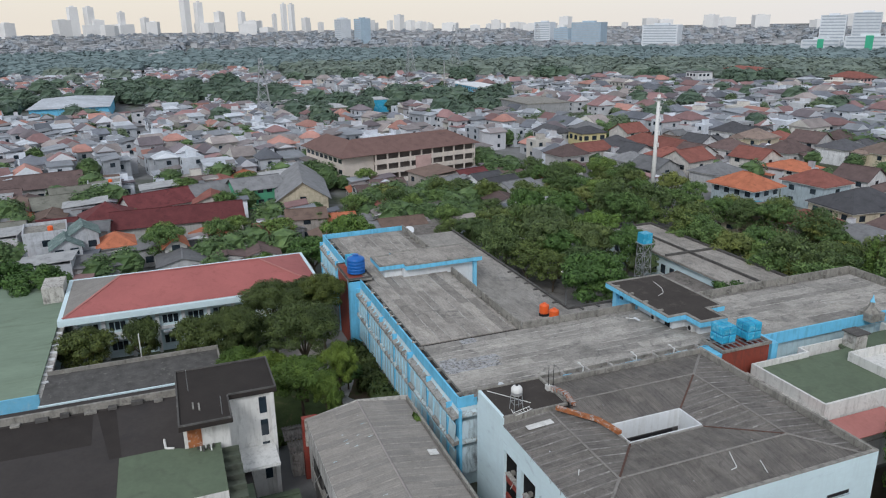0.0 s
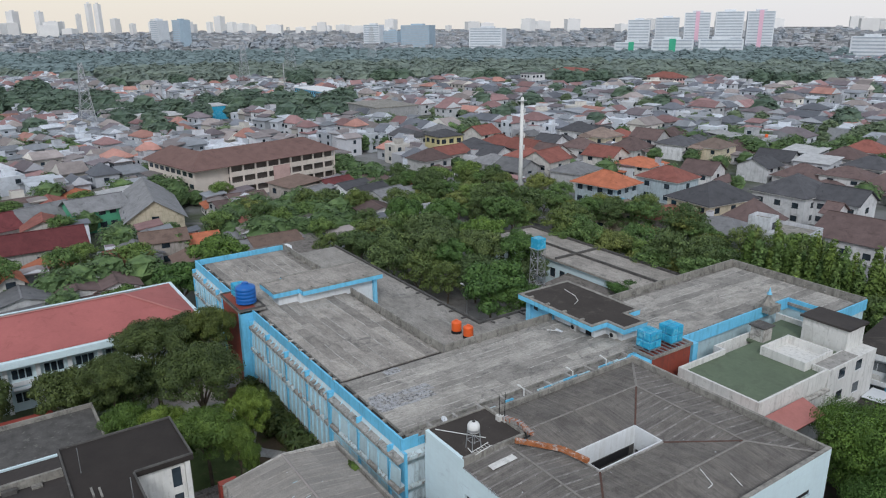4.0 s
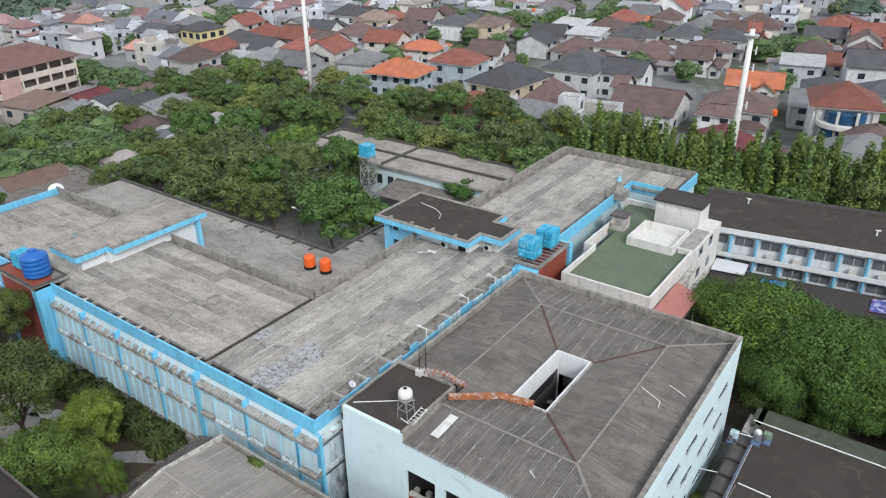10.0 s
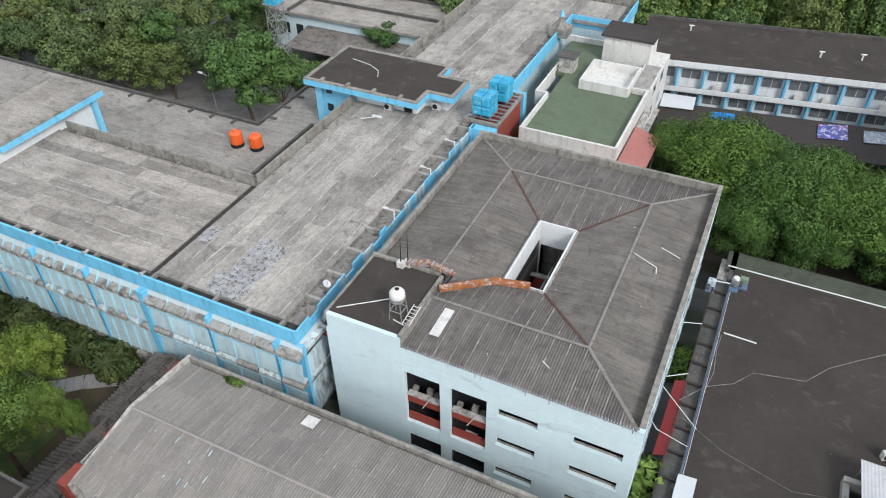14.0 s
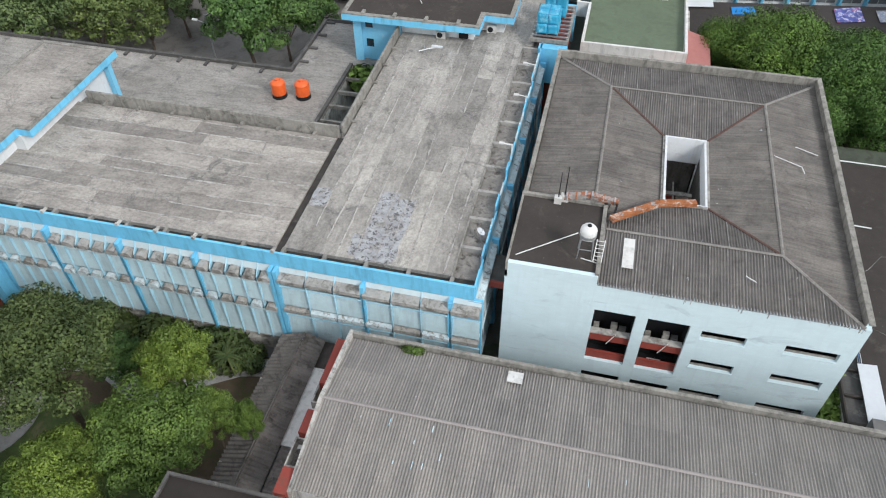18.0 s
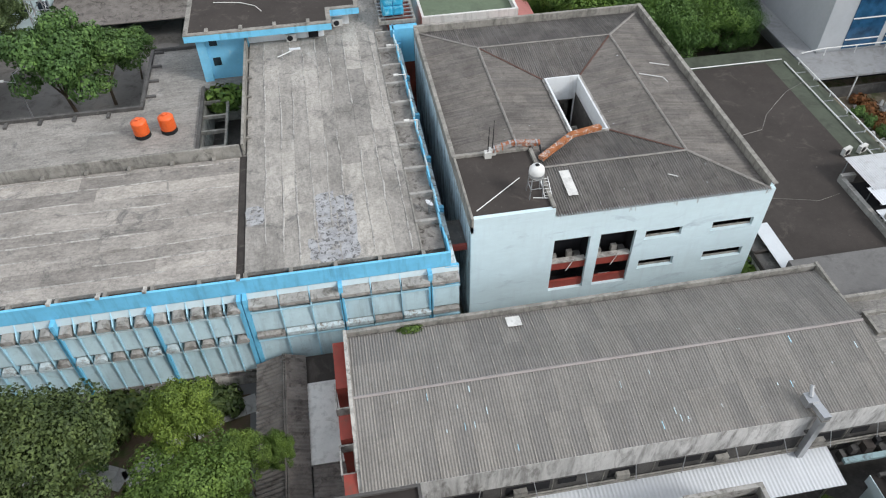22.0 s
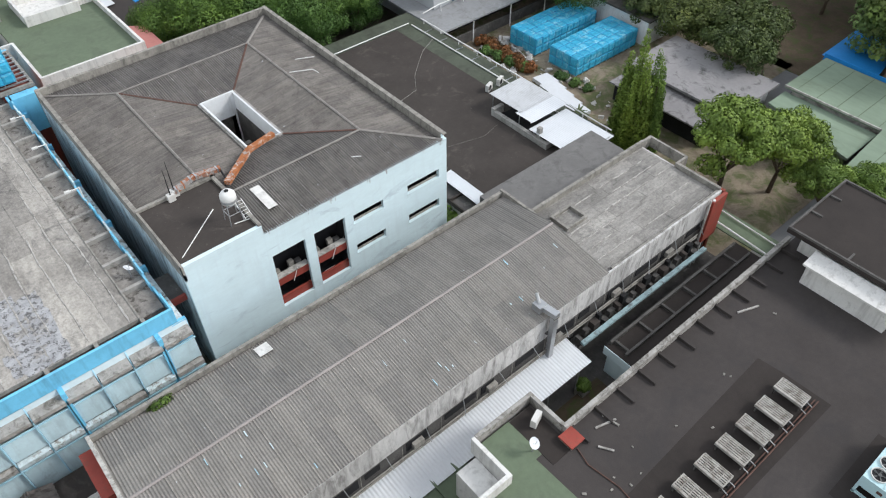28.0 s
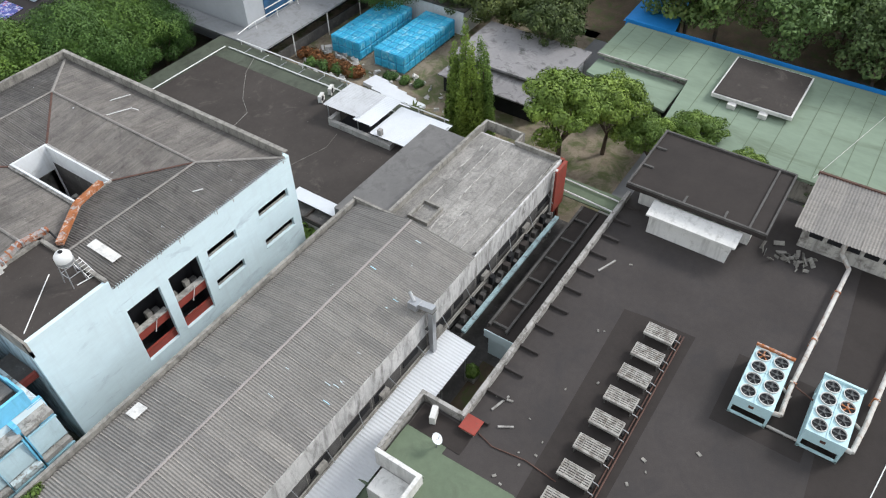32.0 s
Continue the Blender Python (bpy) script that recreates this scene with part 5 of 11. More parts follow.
part("side_tower_roof", box(B(), 16.1, 17.8, 80.4, 86.6, 9.0, 9.03), M["seam_grey"], white)
part("stair_door", box(B(), 11.2, 12.1, 86.66, 86.7, 8.55, 10.6), M["ac"], white)
part("plant_box", box(B(), 7.3, 9.0, 81.8, 83.6, 8.5, 10.3), M["dirty_white"], white)
part("plant_box_roof", box(B(), 7.1, 9.2, 81.6, 83.8, 10.3, 10.45), M["concrete_dark"], white)
for y, z in ((82.4, 7.4), (86.0, 7.4), (82.4, 4.6), (86.0, 4.6), (72.0, 5.0), (76.0, 5.0)):
    x = 18.0 if y > 80 else 17.8
    w = part("window", box(B(), x - 0.05, x + 0.006, y, y + 1.3, z, z + 1.2), M["glass"], white)
    part("window_rim", box(B(), x - 0.02, x + 0.05, y - 0.1, y + 1.4, z - 0.12, z - 0.02), M["white"], w)
for k in range(5):
    part("vent_block", box(B(), 9.0 + k * 1.6, 9.5 + k * 1.6, 67.38, 67.42, 6.0, 6.5), M["void"], white)
tagged(part("canopy_roof", slab(B(), [(15.2, 62.2, 8.1), (20.6, 62.2, 7.5), (20.6, 66.8, 7.5), (15.2, 66.8, 8.1)], 0.1), M["salmon"]), "faded red metal canopy roof beside the white building", "canopy")
tagged(part("canopy_roof", slab(B(), [(18.0, 67.0, 7.4), (20.6, 67.0, 6.6), (20.6, 75.4, 6.6), (18.0, 75.4, 7.4)], 0.1), M["salmon"]), "faded red metal canopy roof beside the white building", "canopy")
bm = B()
for x in (15.6, 20.3):
    for y in (62.6, 66.4):
        rod(bm, (x, y, 0), (x, y, 7.5), 0.08)
for y in (69.0, 75.0):
    rod(bm, (20.3, y, 0), (20.3, y, 6.6), 0.08)
tagged(part("canopy_post", bm, M["steel_white"]), "white steel posts under the red canopy", "post")

spire = thing("roof_spire", (5.2, 88.5, 9.9), "small pointed concrete roof ornament with blue cap", "roof ornament", local=True)
bm = B()
box(bm, -1.1, 1.1, -1.1, 1.1, 0, 1.0)
part("base", bm, M["concrete"], spire)
bm = B()
lathe(bm, [(1.2, 1.0), (0.55, 1.6), (0.3, 2.1), (0.25, 2.3)], 4)
part("roof", bm, M["concrete"], spire)
part("cap", lathe(B(), [(0.4, 2.25), (0.15, 2.7), (0.02, 3.2)], 4), M["blue_pale"], spire, "blue-grey spire cap")

# ---- long ward building behind ----
ward = thing("ward_building", (14.9, 91.8, 0), "long white ward building with blue columns and dark felt roof", "building", turn=9.2, local=True)
WL = 95
PANE = surface("grey_louvre_pane", (0.16, 0.17, 0.18), 0.5, 1.0, 0.2, 0.4)
bm = B()
box(bm, 0, WL, 0.6, 11.6, 0, 7.0)
part("wall", bm, M["white"], ward)
part("roof", box(B(), -0.4, WL, -0.1, 12.2, 7.35, 7.6), M["membrane"], ward, "brown-black felt roof")
part("eave_band", box(B(), -0.4, WL, -0.2, -0.05, 6.85, 7.55), M["white"], ward, "white eave band")
part("roof_kerb", box(B(), -0.4, WL, 12.0, 12.3, 7.6, 7.95), M["concrete_dark"], ward)
for z in (4.0, 0.9):
    part("floor_slab", box(B(), -0.3, WL, -0.25, 0.6, z - 0.25, z), M["concrete"], ward)
    part("balcony_wall", box(B(), -0.3, WL, -0.3, -0.15, z - 0.3, z + 0.3), M["white"], ward, "white balcony band")
    for x in np.arange(1.0, WL, 3.05):
        part("column", box(B(), x, x + 0.24, -0.12, 0.6, z, z + 2.65), M["blue"], ward, "sky-blue column")
    for x in np.arange(1.9, WL - 3, 3.05):
        w = part("window", box(B(), x - 0.3, x + 1.85, 0.52, 0.604, z + 1.2, z + 2.3), PANE, ward)
        part("mullion", box(B(), x + 0.75, x + 0.8, 0.49, 0.522, z + 1.2, z + 2.3), M["white"], w)
    for i, x in enumerate(np.arange(2.4, WL - 3, 3.05)):
        if i % 3 != 1:
            part("ac_unit", box(B(), x, x + 0.8, 0.1, 0.4, z + 0.02, z + 0.75), M["ac"], ward)
for x, y in ((20, 5.0), (24.6, 5.4), (5.0, 9.0)):
    bm = B()
    rod(bm, (x, y, 7.6), (x, y, 8.3), 0.1)
    rod(bm, (x - 0.25, y, 8.3), (x + 0.35, y, 8.3), 0.09)
    part("vent_pipe", bm, M["steel_white"], ward, "white vent pipe")
tagged(part("walkway_roof", slab(B(), [(19, 82.5, 2.9), (95, 94.5, 2.9), (94, 101.5, 3.3), (18, 89.8, 3.3)], 0.12), M["membrane_grey"]), "long dark grey low canopy roof in front of the wards", "canopy")
tagged(part("canopy_sheet", slab(B(), [(18.2, 88.2, 3.5), (22.0, 88.8, 3.5), (21.8, 91.6, 3.7), (18.0, 91.2, 3.7)], 0.06), M["metal_white"]), "pale metal sheet canopy at the ward corner", "canopy")

# ---- old flat-roofed building behind the courtyard ----
old = thing("old_building", (-34, 95, 0), "old low building with patched flat concrete roof", "building")
part("wall", box(B(), -54, -14.5, 90.6, 100.2, 0, 5.2), M["pale_blue"], old, "pale blue stained wall")
part("roof", box(B(), -54.6, -14, 90.0, 100.8, 5.2, 5.55), M["deck_x"], old, "patched grey flat roof")
for b in ((-54.6, -14, 100.5, 100.8), (-54.6, -54.3, 90, 100.5), (-36, -35.7, 90, 100.5), (-54.6, -14, 94.9, 95.15)):
    part("roof_kerb", box(B(), *b, 5.55, 5.95), M["concrete_dark"], old)
for x in np.arange(-52, -16, 2.4):
    w = part("window", box(B(), x, x + 1.2, 90.55, 90.604, 2.0, 3.6), M["glass"], old)
    part("window_sill", box(B(), x - 0.1, x + 1.3, 90.45, 90.6, 1.85, 1.98), M["white"], w)
tagged(part("lean_to_roof", slab(B(), [(-33, 84.5, 3.0), (-15, 84.5, 3.0), (-15, 90.4, 3.8), (-33, 90.4, 3.8)], 0.1), M["sheet_brown"]), "dark lean-to roof against the old building", "roof")

# ---- south roofs: charcoal deck with chillers, stair tower ----
south = thing("service_building", (15, 4, 0), "two-storey service building with charcoal felt roof", "building")
bm = B()
box(bm, -17.6, 49.4, -30, 14.0, 0, 5.7)
box(bm, 14.6, 18.9, 14.0, 16.7, 0, 5.7)
part("wall", bm, M["dirty_white"], south, "grimy white wall")
part("roof", prism(B(), [(-17.8, -30), (49.6, -30), (49.6, 14.0), (18.9, 14.0), (18.9, 16.7), (14.6, 16.7), (14.6, 14.0), (-17.8, 14.0)], 5.7, 6.0), M["membrane_grey"], south, "charcoal felt roof")
part("low_green_roof", box(B(), 2.6, 14.5, 14.1, 18.2, 2.5, 2.9), M["green"], south, "green low roof beside the light shaft")
for x in np.arange(3.4, 14, 1.7):
    part("roof_rib", box(B(), x, x + 0.16, 14.2, 18.1, 2.9, 3.1), M["green"], south)
part("parapet", box(B(), 19.0, 43.2, 13.95, 14.25, 4.6, 6.65), M["ledge"], south, "weathered beige parapet")
part("parapet", box(B(), 18.95, 19.2, 14.25, 17.1, 4.6, 6.65), M["ledge"], south, "weathered beige parapet")
part("parapet", box(B(), 14.6, 18.95, 16.85, 17.1, 4.6, 6.65), M["ledge"], south, "weathered beige parapet")
ribm = mesh_of("roof_rib", box(B(), -0.09, 0.09, -1.35, 0, 0, 0.26))
ribm.materials.append(M["membrane_grey"])
for x in np.arange(19.6, 43, 2.05):
    piece("roof_rib", ribm, south, pose(x, 13.95, 6.0))
bm = B()
prism(bm, [(-3.9, 2.4), (14.2, 2.4), (16.6, 9.2), (16.5, 13.9), (4.7, 13.9), (4.7, 12.2), (-1.5, 12.2)], 6.0, 6.02)
part("green_roof_patch", bm, M["green"], south, "green waterproofed roof area")
part("recess", box(B(), 17.0, 18.7, 13.0, 16.6, 6.004, 6.03), M["membrane_patch"], south)
part("green_court", box(B(), 14.7, 16.99, 13.9, 16.7, 6.004, 6.035), M["green"], south, "green waterproofed corner")
part("wet_strip", prism(B(), [(14, 4.9), (32.7, 4.7), (32.6, 7.9), (32.4, 9.6), (14, 8.9)], 6.0, 6.006), M["membrane_patch"], south, "darker felt strip under the condensers")
part("wet_strip", box(B(), 27.3, 33.0, -3.4, 1.9, 6.0, 6.005), M["membrane_patch"], south)
part("wet_strip", prism(B(), [(24.5, -4.2), (44.9, -3.0), (44.9, -12.0), (24.0, -12.0)], 6.0, 6.007), M["membrane_patch"], south, "darker felt beyond the pipes")
# white chimney box and low wall near the garden court
bm = B()
box(bm, 11.2, 14.4, 13.75, 14.0, 5.5, 7.0)
box(bm, 14.15, 14.4, 14.0, 16.9, 5.5, 7.0)
box(bm, 12.6, 14.1, 14.2, 16.4, 2.9, 5.6)
part("light_shaft", bm, M["tower_white"], south, "white light-shaft wall")
# stair tower and felt-roofed box
part("stair_tower_wall", box(B(), -6.0, 0.0, 8.6, 16.9, 0, 12.4), M["tower_white"], south, "white stair tower wall")
part("stair_tower_wall", box(B(), 0.0, 3.1, 8.6, 12.5, 5.7, 12.4), M["tower_white"], south, "white stair tower wall")
part("stair_tower_roof", prism(B(), [(-6.5, 8.3), (4.6, 8.3), (4.6, 12.8), (0.4, 12.8), (0.4, 17.2), (-6.5, 17.2)], 12.4, 12.85), M["membrane_patch"], south, "brown-black felt tower roof")
for a in ((-6.5, 4.6, 8.3, 8.45), (-6.5, -6.35, 8.45, 17.2), (-6.35, 0.4, 17.05, 17.2), (0.25, 0.4, 12.8, 17.05), (4.45, 4.6, 8.45, 12.8), (0.4, 4.45, 12.65, 12.8)):
    part("tower_kerb", box(B(), *a, 12.85, 13.0), M["concrete_dark"], south)
for z in (3.0, 5.4, 7.8, 10.2):
    part("tower_window", box(B(), -0.02, 0.02, 15.5, 16.2, z, z + 1.7), M["glass"], south)
    part("tower_window", box(B(), -2.2, -0.8, 16.88, 16.92, z, z + 1.5), M["glass"], south)
part("tower_fin", box(B(), 0.0, 0.35, 16.5, 16.9, 0, 12.4), M["tower_white"], south)
part("tower_porch", box(B(), 0.02, 3.7, 12.7, 16.6, 6.55, 6.85), M["tower_white"], south, "white porch slab")
# upper storey beside the stair tower, with felt and green roofing
part("upper_storey", prism(B(), [(-7.4, -29), (10.6, -29), (10.6, 11.6), (3.12, 11.6), (3.12, 8.58), (-7.4, 8.58)], 5.8, 9.8), M["tower_white"], south, "white upper storey wall")
part("upper_roof", prism(B(), [(-7.4, -29), (10.6, -29), (10.6, 3.2), (2.4, 3.2), (2.4, 7.2), (3.0, 8.58), (-7.4, 8.58)], 9.8, 9.83), M["membrane_grey"], south, "charcoal felt upper roof")
part("upper_green_roof", prism(B(), [(2.4, 3.2), (10.6, 3.2), (10.6, 11.6), (3.12, 11.6), (3.12, 8.58), (3.0, 8.58), (2.4, 7.2)], 9.8, 9.85), M["green"], south, "green waterproofed upper roof")
part("wet_strip", prism(B(), [(-7.0, 0.9), (2.3, 2.4), (2.3, 3.4), (-7.0, 2.6)], 9.83, 9.836), M["membrane_patch"], south)
part("wet_strip", prism(B(), [(-7.0, -8.0), (-1.0, -7.0), (-0.8, 0.8), (-7.0, 0.6)], 9.83, 9.837), M["membrane_patch"], south)
part("green_gutter", box(B(), 3.14, 10.6, 11.62, 13.1, 5.9, 8.9), M["green_moss"], south)
for x in np.arange(3.4, 10.4, 1.5):
    part("roof_rib", box(B(), x, x + 0.16, 11.63, 13.1, 8.9, 9.4), M["green_moss"], south)
part("west_parapet", box(B(), -7.7, -7.42, -29, 8.58, 5.8, 10.55), M["concrete"], south, "stained low concrete parapet")
for k in range(7):
    part("roof_scrap", box(B(), -7.35, -6.7 - 0.12 * (k % 3), -6.5 + 2.1 * k, -5.7 + 2.1 * k + 0.3 * (k % 2), 9.84, 10.0 + 0.12 * (k % 3)), M["concrete_dark"] if k % 3 else M["concrete"], south)
part("roof_scrap", rod(rod(B(), (0.9, 6.9, 9.9), (2.4, 7.0, 9.95), 0.11), (2.4, 7.0, 9.9), (2.7, 7.7, 9.9), 0.11), M["tower_white"], south)
for k in range(7):
    part("roof_scrap", box(B(), 3.3 + 0.2 * (k % 3), 3.7 + 0.25 * (k % 3), 9.6 + k * 0.22, 9.72 + k * 0.22, 9.86, 10.0 + 0.12 * (k % 3)), M["steel_white"] if k % 2 else M["concrete_dark"], south)
part("tower_aerial", rod(B(), (-2.0, 9.4, 12.85), (-2.0, 9.4, 15.0), 0.03), M["metal"], south)
part("tower_aerial", rod(B(), (3.6, 12.0, 12.85), (3.6, 12.0, 14.6), 0.03), M["metal"], south)
for k in range(4):
    part("roof_scrap", box(B(), 0.6 + k * 0.3, 1.2 + k * 0.35, 9.6 + 0.5 * (k % 2), 9.75 + 0.5 * (k % 2), 12.85, 12.95), M["concrete"], south)
part("tower_door", box(B(), 3.08, 3.16, 8.9, 10.1, 9.86, 11.9), M["rust"], south, "rusty red door")

# penthouse and shed on the charcoal roof
part("penthouse_wall", box(B(), 43.0, 48.3, 4.6, 13.2, 5.7, 8.5), M["tower_white"], south, "cream penthouse wall")
part("penthouse_wall", box(B(), 40.3, 43.0, 5.4, 11.4, 6.0, 7.9), M["tower_white"], south)
part("penthouse_roof", box(B(), 41.3, 49.1, 3.5, 13.9, 8.5, 8.85), M["membrane_patch"], south, "brown-black felt penthouse roof")
for a in ((41.3, 49.1, 3.5, 3.65), (41.3, 41.45, 3.65, 13.9), (41.45, 49.1, 13.75, 13.9), (48.95, 49.1, 3.65, 13.75)):
    part("penthouse_rib", box(B(), *a, 8.85, 9.02), M["concrete_dark"], south)
for a in ((41.5, 42.3, 6.5, 6.65), (41.5, 42.3, 9.5, 9.65), (44, 44.15, 12.9, 13.8), (46.6, 46.75, 12.9, 13.7), (41.5, 48.9, 4.7, 4.85)):
    part("penthouse_rib", box(B(), *a, 8.85, 8.98), M["concrete_dark"], south)
part("penthouse_ledge", slab(B(), [(39.9, 5.0, 8.0), (41.4, 5.0, 8.3), (41.4, 11.6, 8.3), (39.9, 11.6, 8.0)], 0.14), M["tower_white"], south)
part("shed_wall", box(B(), 45.0, 49.3, -9.5, 1.6, 6.0, 8.0), M["dirty_white"], south, "cream shed wall")
for y in np.arange(-8.6, 1.0, 1.25):
    part("shed_window", box(B(), 44.96, 45.01, y, y + 0.95, 7.2, 7.8), M["void"], south)
sv = Vector((6.0, 0, 0.9)).normalized()
slope(south, "shed_roof_sheet", M["sheet"], (44.3, -10, 8.15), (0, 1, 0), sv, Vector((0, 1, 0)).cross(sv) * -1, 12.2, lambda a: 0.0, lambda a: 6.1, 0.24, 0.04)
part("shed_edge", box(B(), 50.1, 50.3, -10.0, 2.3, 8.8, 9.15), M["ridge_red"], south)

# alley between the corrugated block and the charcoal roof
tagged(part("alley_floor", box(B(), 2.5, 44, 14.3, 20.0, 0, 0.05), M["concrete_dark"]), "dark concrete alley floor between buildings", "pavement", "", "structure")
awn = thing("alley_awning", (16, 18.7, 0), "white corrugated metal awning along the alley", "awning")
v = Vector((0, -2.5, -0.25)).normalized()
slope(awn, "awning_sheet", M["metal_white"], (6.0, 20.0, 3.3), (1, 0, 0), v, Vector((0, -0.1, 1)).normalized(), 20.0, lambda a: 0.0, lambda a: 2.5, 0.24, 0.025, 2.0)
for x in np.arange(7, 26, 3):
    part("awning_post", rod(B(), (x, 17.7, 0), (x, 17.7, 3.0), 0.05), M["metal"], awn)
low = thing("alley_annex", (36, 16.2, 0), "low alley annex with blackened slab roof", "outbuilding")
part("wall", box(B(), 28.0, 43.3, 14.4, 17.6, 0, 2.7), M["pale_blue"], low)
part("roof", box(B(), 27.7, 43.6, 14.3, 17.8, 2.7, 2.95), M["membrane_patch"], low)
for x in np.arange(28.5, 43, 2.6):
    part("roof_rib", box(B(), x, x + 0.18, 16.4, 17.6, 2.95, 3.18), M["concrete_dark"], low)
part("roof_rib", box(B(), 28.2, 43.2, 17.6, 17.8, 2.95, 3.25), M["concrete_dark"], low)
part("roof_rib", box(B(), 28.2, 43.2, 16.22, 16.4, 2.95, 3.2), M["concrete_dark"], low)
part("fascia", box(B(), 27.65, 27.7, 14.3, 17.8, 2.3, 3.1), M["pale_blue"], low)
tagged(part("garden_bed", box(B(), 20.5, 27.0, 14.5, 17.4, 0.05, 0.3), M["soil"]), "small planted garden court in the alley", "garden bed", "", "structure")

# ---- east low roof with white canopies ----
east = thing("low_roof_building", (39, 47, 0), "single-storey building with brown-black felt roof and green edge", "building")
part("wall", box(B(), 29.6, 46.4, 33.5, 63.5, 0, 2.88), M["dirty_white"], east)
part("roof", box(B(), 30.86, 43.4, 33.2, 61.8, 2.9, 3.4), M["membrane"], east, "brown-black felt roof")
part("roof_edge", prism(B(), [(43.4, 33.2), (46.9, 33.2), (46.9, 64.4), (30.0, 64.4), (30.0, 61.8), (43.4, 61.8)], 3.0, 3.3), M["green_moss"], east, "mossy green membrane roof edge")
bm = B()
rod(bm, (46.7, 33.5, 3.75), (46.7, 61.6, 3.75), 0.07)
rod(bm, (45.4, 33.5, 3.42), (45.4, 61.6, 3.42), 0.07)
rod(bm, (30.2, 61.9, 3.55), (45.2, 61.9, 3.55), 0.06)
for y in np.arange(34, 62, 3.0):
    rod(bm, (46.7, y, 3.3), (46.7, y, 3.75), 0.05)
part("pipe_rail", bm, M["steel_white"], east, "white pipes along the roof edge")
for y in np.arange(36, 62, 2.6):
    part("edge_rib", box(B(), 45.5, 46.6, y, y + 0.08, 3.3, 3.38), M["metal"], east)
part("alley_gutter", box(B(), 29.5, 30.84, 33.2, 60.4, 2.88, 3.0), M["concrete_dark"], east, "dirty concrete gutter along the alley")
for y in np.arange(34.2, 60, 2.2):
    part("gutter_beam", box(B(), 29.5, 30.84, y, y + 0.16, 3.0, 3.26), M["membrane"], east)
DULL_BLUE = surface("dull_blue_steel", (0.11, 0.17, 0.28), 0.6, 1.0, 0.2, 0.2, (0.2, 0.2, 0.2), 0.6)
part("gutter_lip", box(B(), 29.42, 29.52, 33.2, 60.4, 2.7, 3.16), M["membrane"], east)
for x, z, r, mat in ((30.78, 3.42, 0.045, DULL_BLUE), (30.9, 3.44, 0.025, M["ac"]), (30.7, 3.36, 0.03, M["concrete"])):
    part("edge_pipe", rod(B(), (x, 33.4, z), (x, 59.6, z), r), mat, east, "thin pipe along the felt roof edge")
part("roof_end_beam", box(B(), 30.4, 30.86, 60.4, 64.4, 2.88, 3.3), M["concrete_dark"], east)
part("alley_awning", slab(B(), [(30.6, 33.6, 3.46), (31.8, 33.6, 3.6), (31.8, 39.1, 3.6), (30.6, 39.1, 3.46)], 0.05), M["metal_white"], east, "white metal awning strip")
part("alley_awning", slab(B(), [(28.72, 40.4, 2.78), (29.6, 40.4, 3.2), (29.6, 47.6, 3.2), (28.72, 47.6, 2.78)], 0.05), M["awning_red"], east, "dull red metal awning strip")
can = thing("roof_canopy", (45, 40, 3.4), "white corrugated canopies on steel posts over a rooftop stair", "canopy")
DULL_SHEET = surface("dull_white_sheet", (0.50, 0.51, 0.52), 0.5, 1.5, 0.3, 0.1, (0.36, 0.36, 0.355), 1.2, (0.52, 0.7), bump=0.08)
for x0, x1, y0, y1, z0, mat in ((41.0, 45.3, 39.9, 44.1, 4.85, DULL_SHEET), (40.8, 45.6, 38.2, 40.3, 4.7, M["metal_white"]), (40.4, 45.4, 32.4, 38.1, 4.25, M["metal_white"])):
    run = Vector((0.05, -1, -0.03)).normalized()
    slope(can, "canopy_sheet", mat, (x0, y1, z0 + 0.1), (1, 0, 0), run, Vector((0, -0.03, 1)).normalized(), x1 - x0, lambda a: 0.0, lambda a, L=y1 - y0: L, 0.22, 0.018, 1.2)
    part("canopy_frame", box(B(), x0 + 0.1, x1 - 0.1, y0 + 0.15, y0 + 0.23, z0 - 0.12, z0 - 0.02), M["metal"], can)
    part("canopy_frame", box(B(), x0 + 0.1, x1 - 0.1, y1 - 0.25, y1 - 0.17, z0 - 0.05, z0 + 0.05), M["metal"], can)
for x, y, z in ((41.2, 40.1, 4.7), (41.2, 43.7, 4.8), (45.1, 40.1, 4.7), (45.1, 43.7, 4.8), (40.7, 32.7, 4.1), (40.7, 37.7, 4.2), (45.2, 32.7, 4.1), (45.2, 37.7, 4.2)):
    part("canopy_post", rod(B(), (x, y, 3.3), (x, y, z), 0.05), M["metal"], can)
part("stair_kerb", box(B(), 40.3, 40.7, 36.2, 42.6, 3.4, 3.95), M["seam_grey"], can, "pale concrete stair kerb")
part("stair_kerb", box(B(), 40.3, 41.6, 42.6, 43.0, 3.4, 4.2), M["seam_grey"], can, "pale concrete stair kerb")
part("stair_kerb", box(B(), 40.3, 41.4, 35.7, 36.2, 3.4, 3.95), M["seam_grey"], can, "pale concrete stair kerb")
part("stair_pillar", box(B(), 40.6, 41.0, 36.9, 37.3, 3.4, 4.9), M["seam_grey"], can)
part("stair_pillar", box(B(), 40.2, 40.5, 33.0, 33.4, 3.4, 4.6), M["seam_grey"], can)
# black sheet at roof level stands in for the unlit stair pit
part("stair_void", box(B(), 40.8, 44.6, 36.4, 42.4, 3.404, 3.43), M["void"], can)

# ---- glass-fronted building beyond the yard ----
glassy = thing("office_building", (58, 78, 0), "pale grey office building with blue glass curtain wall", "building")
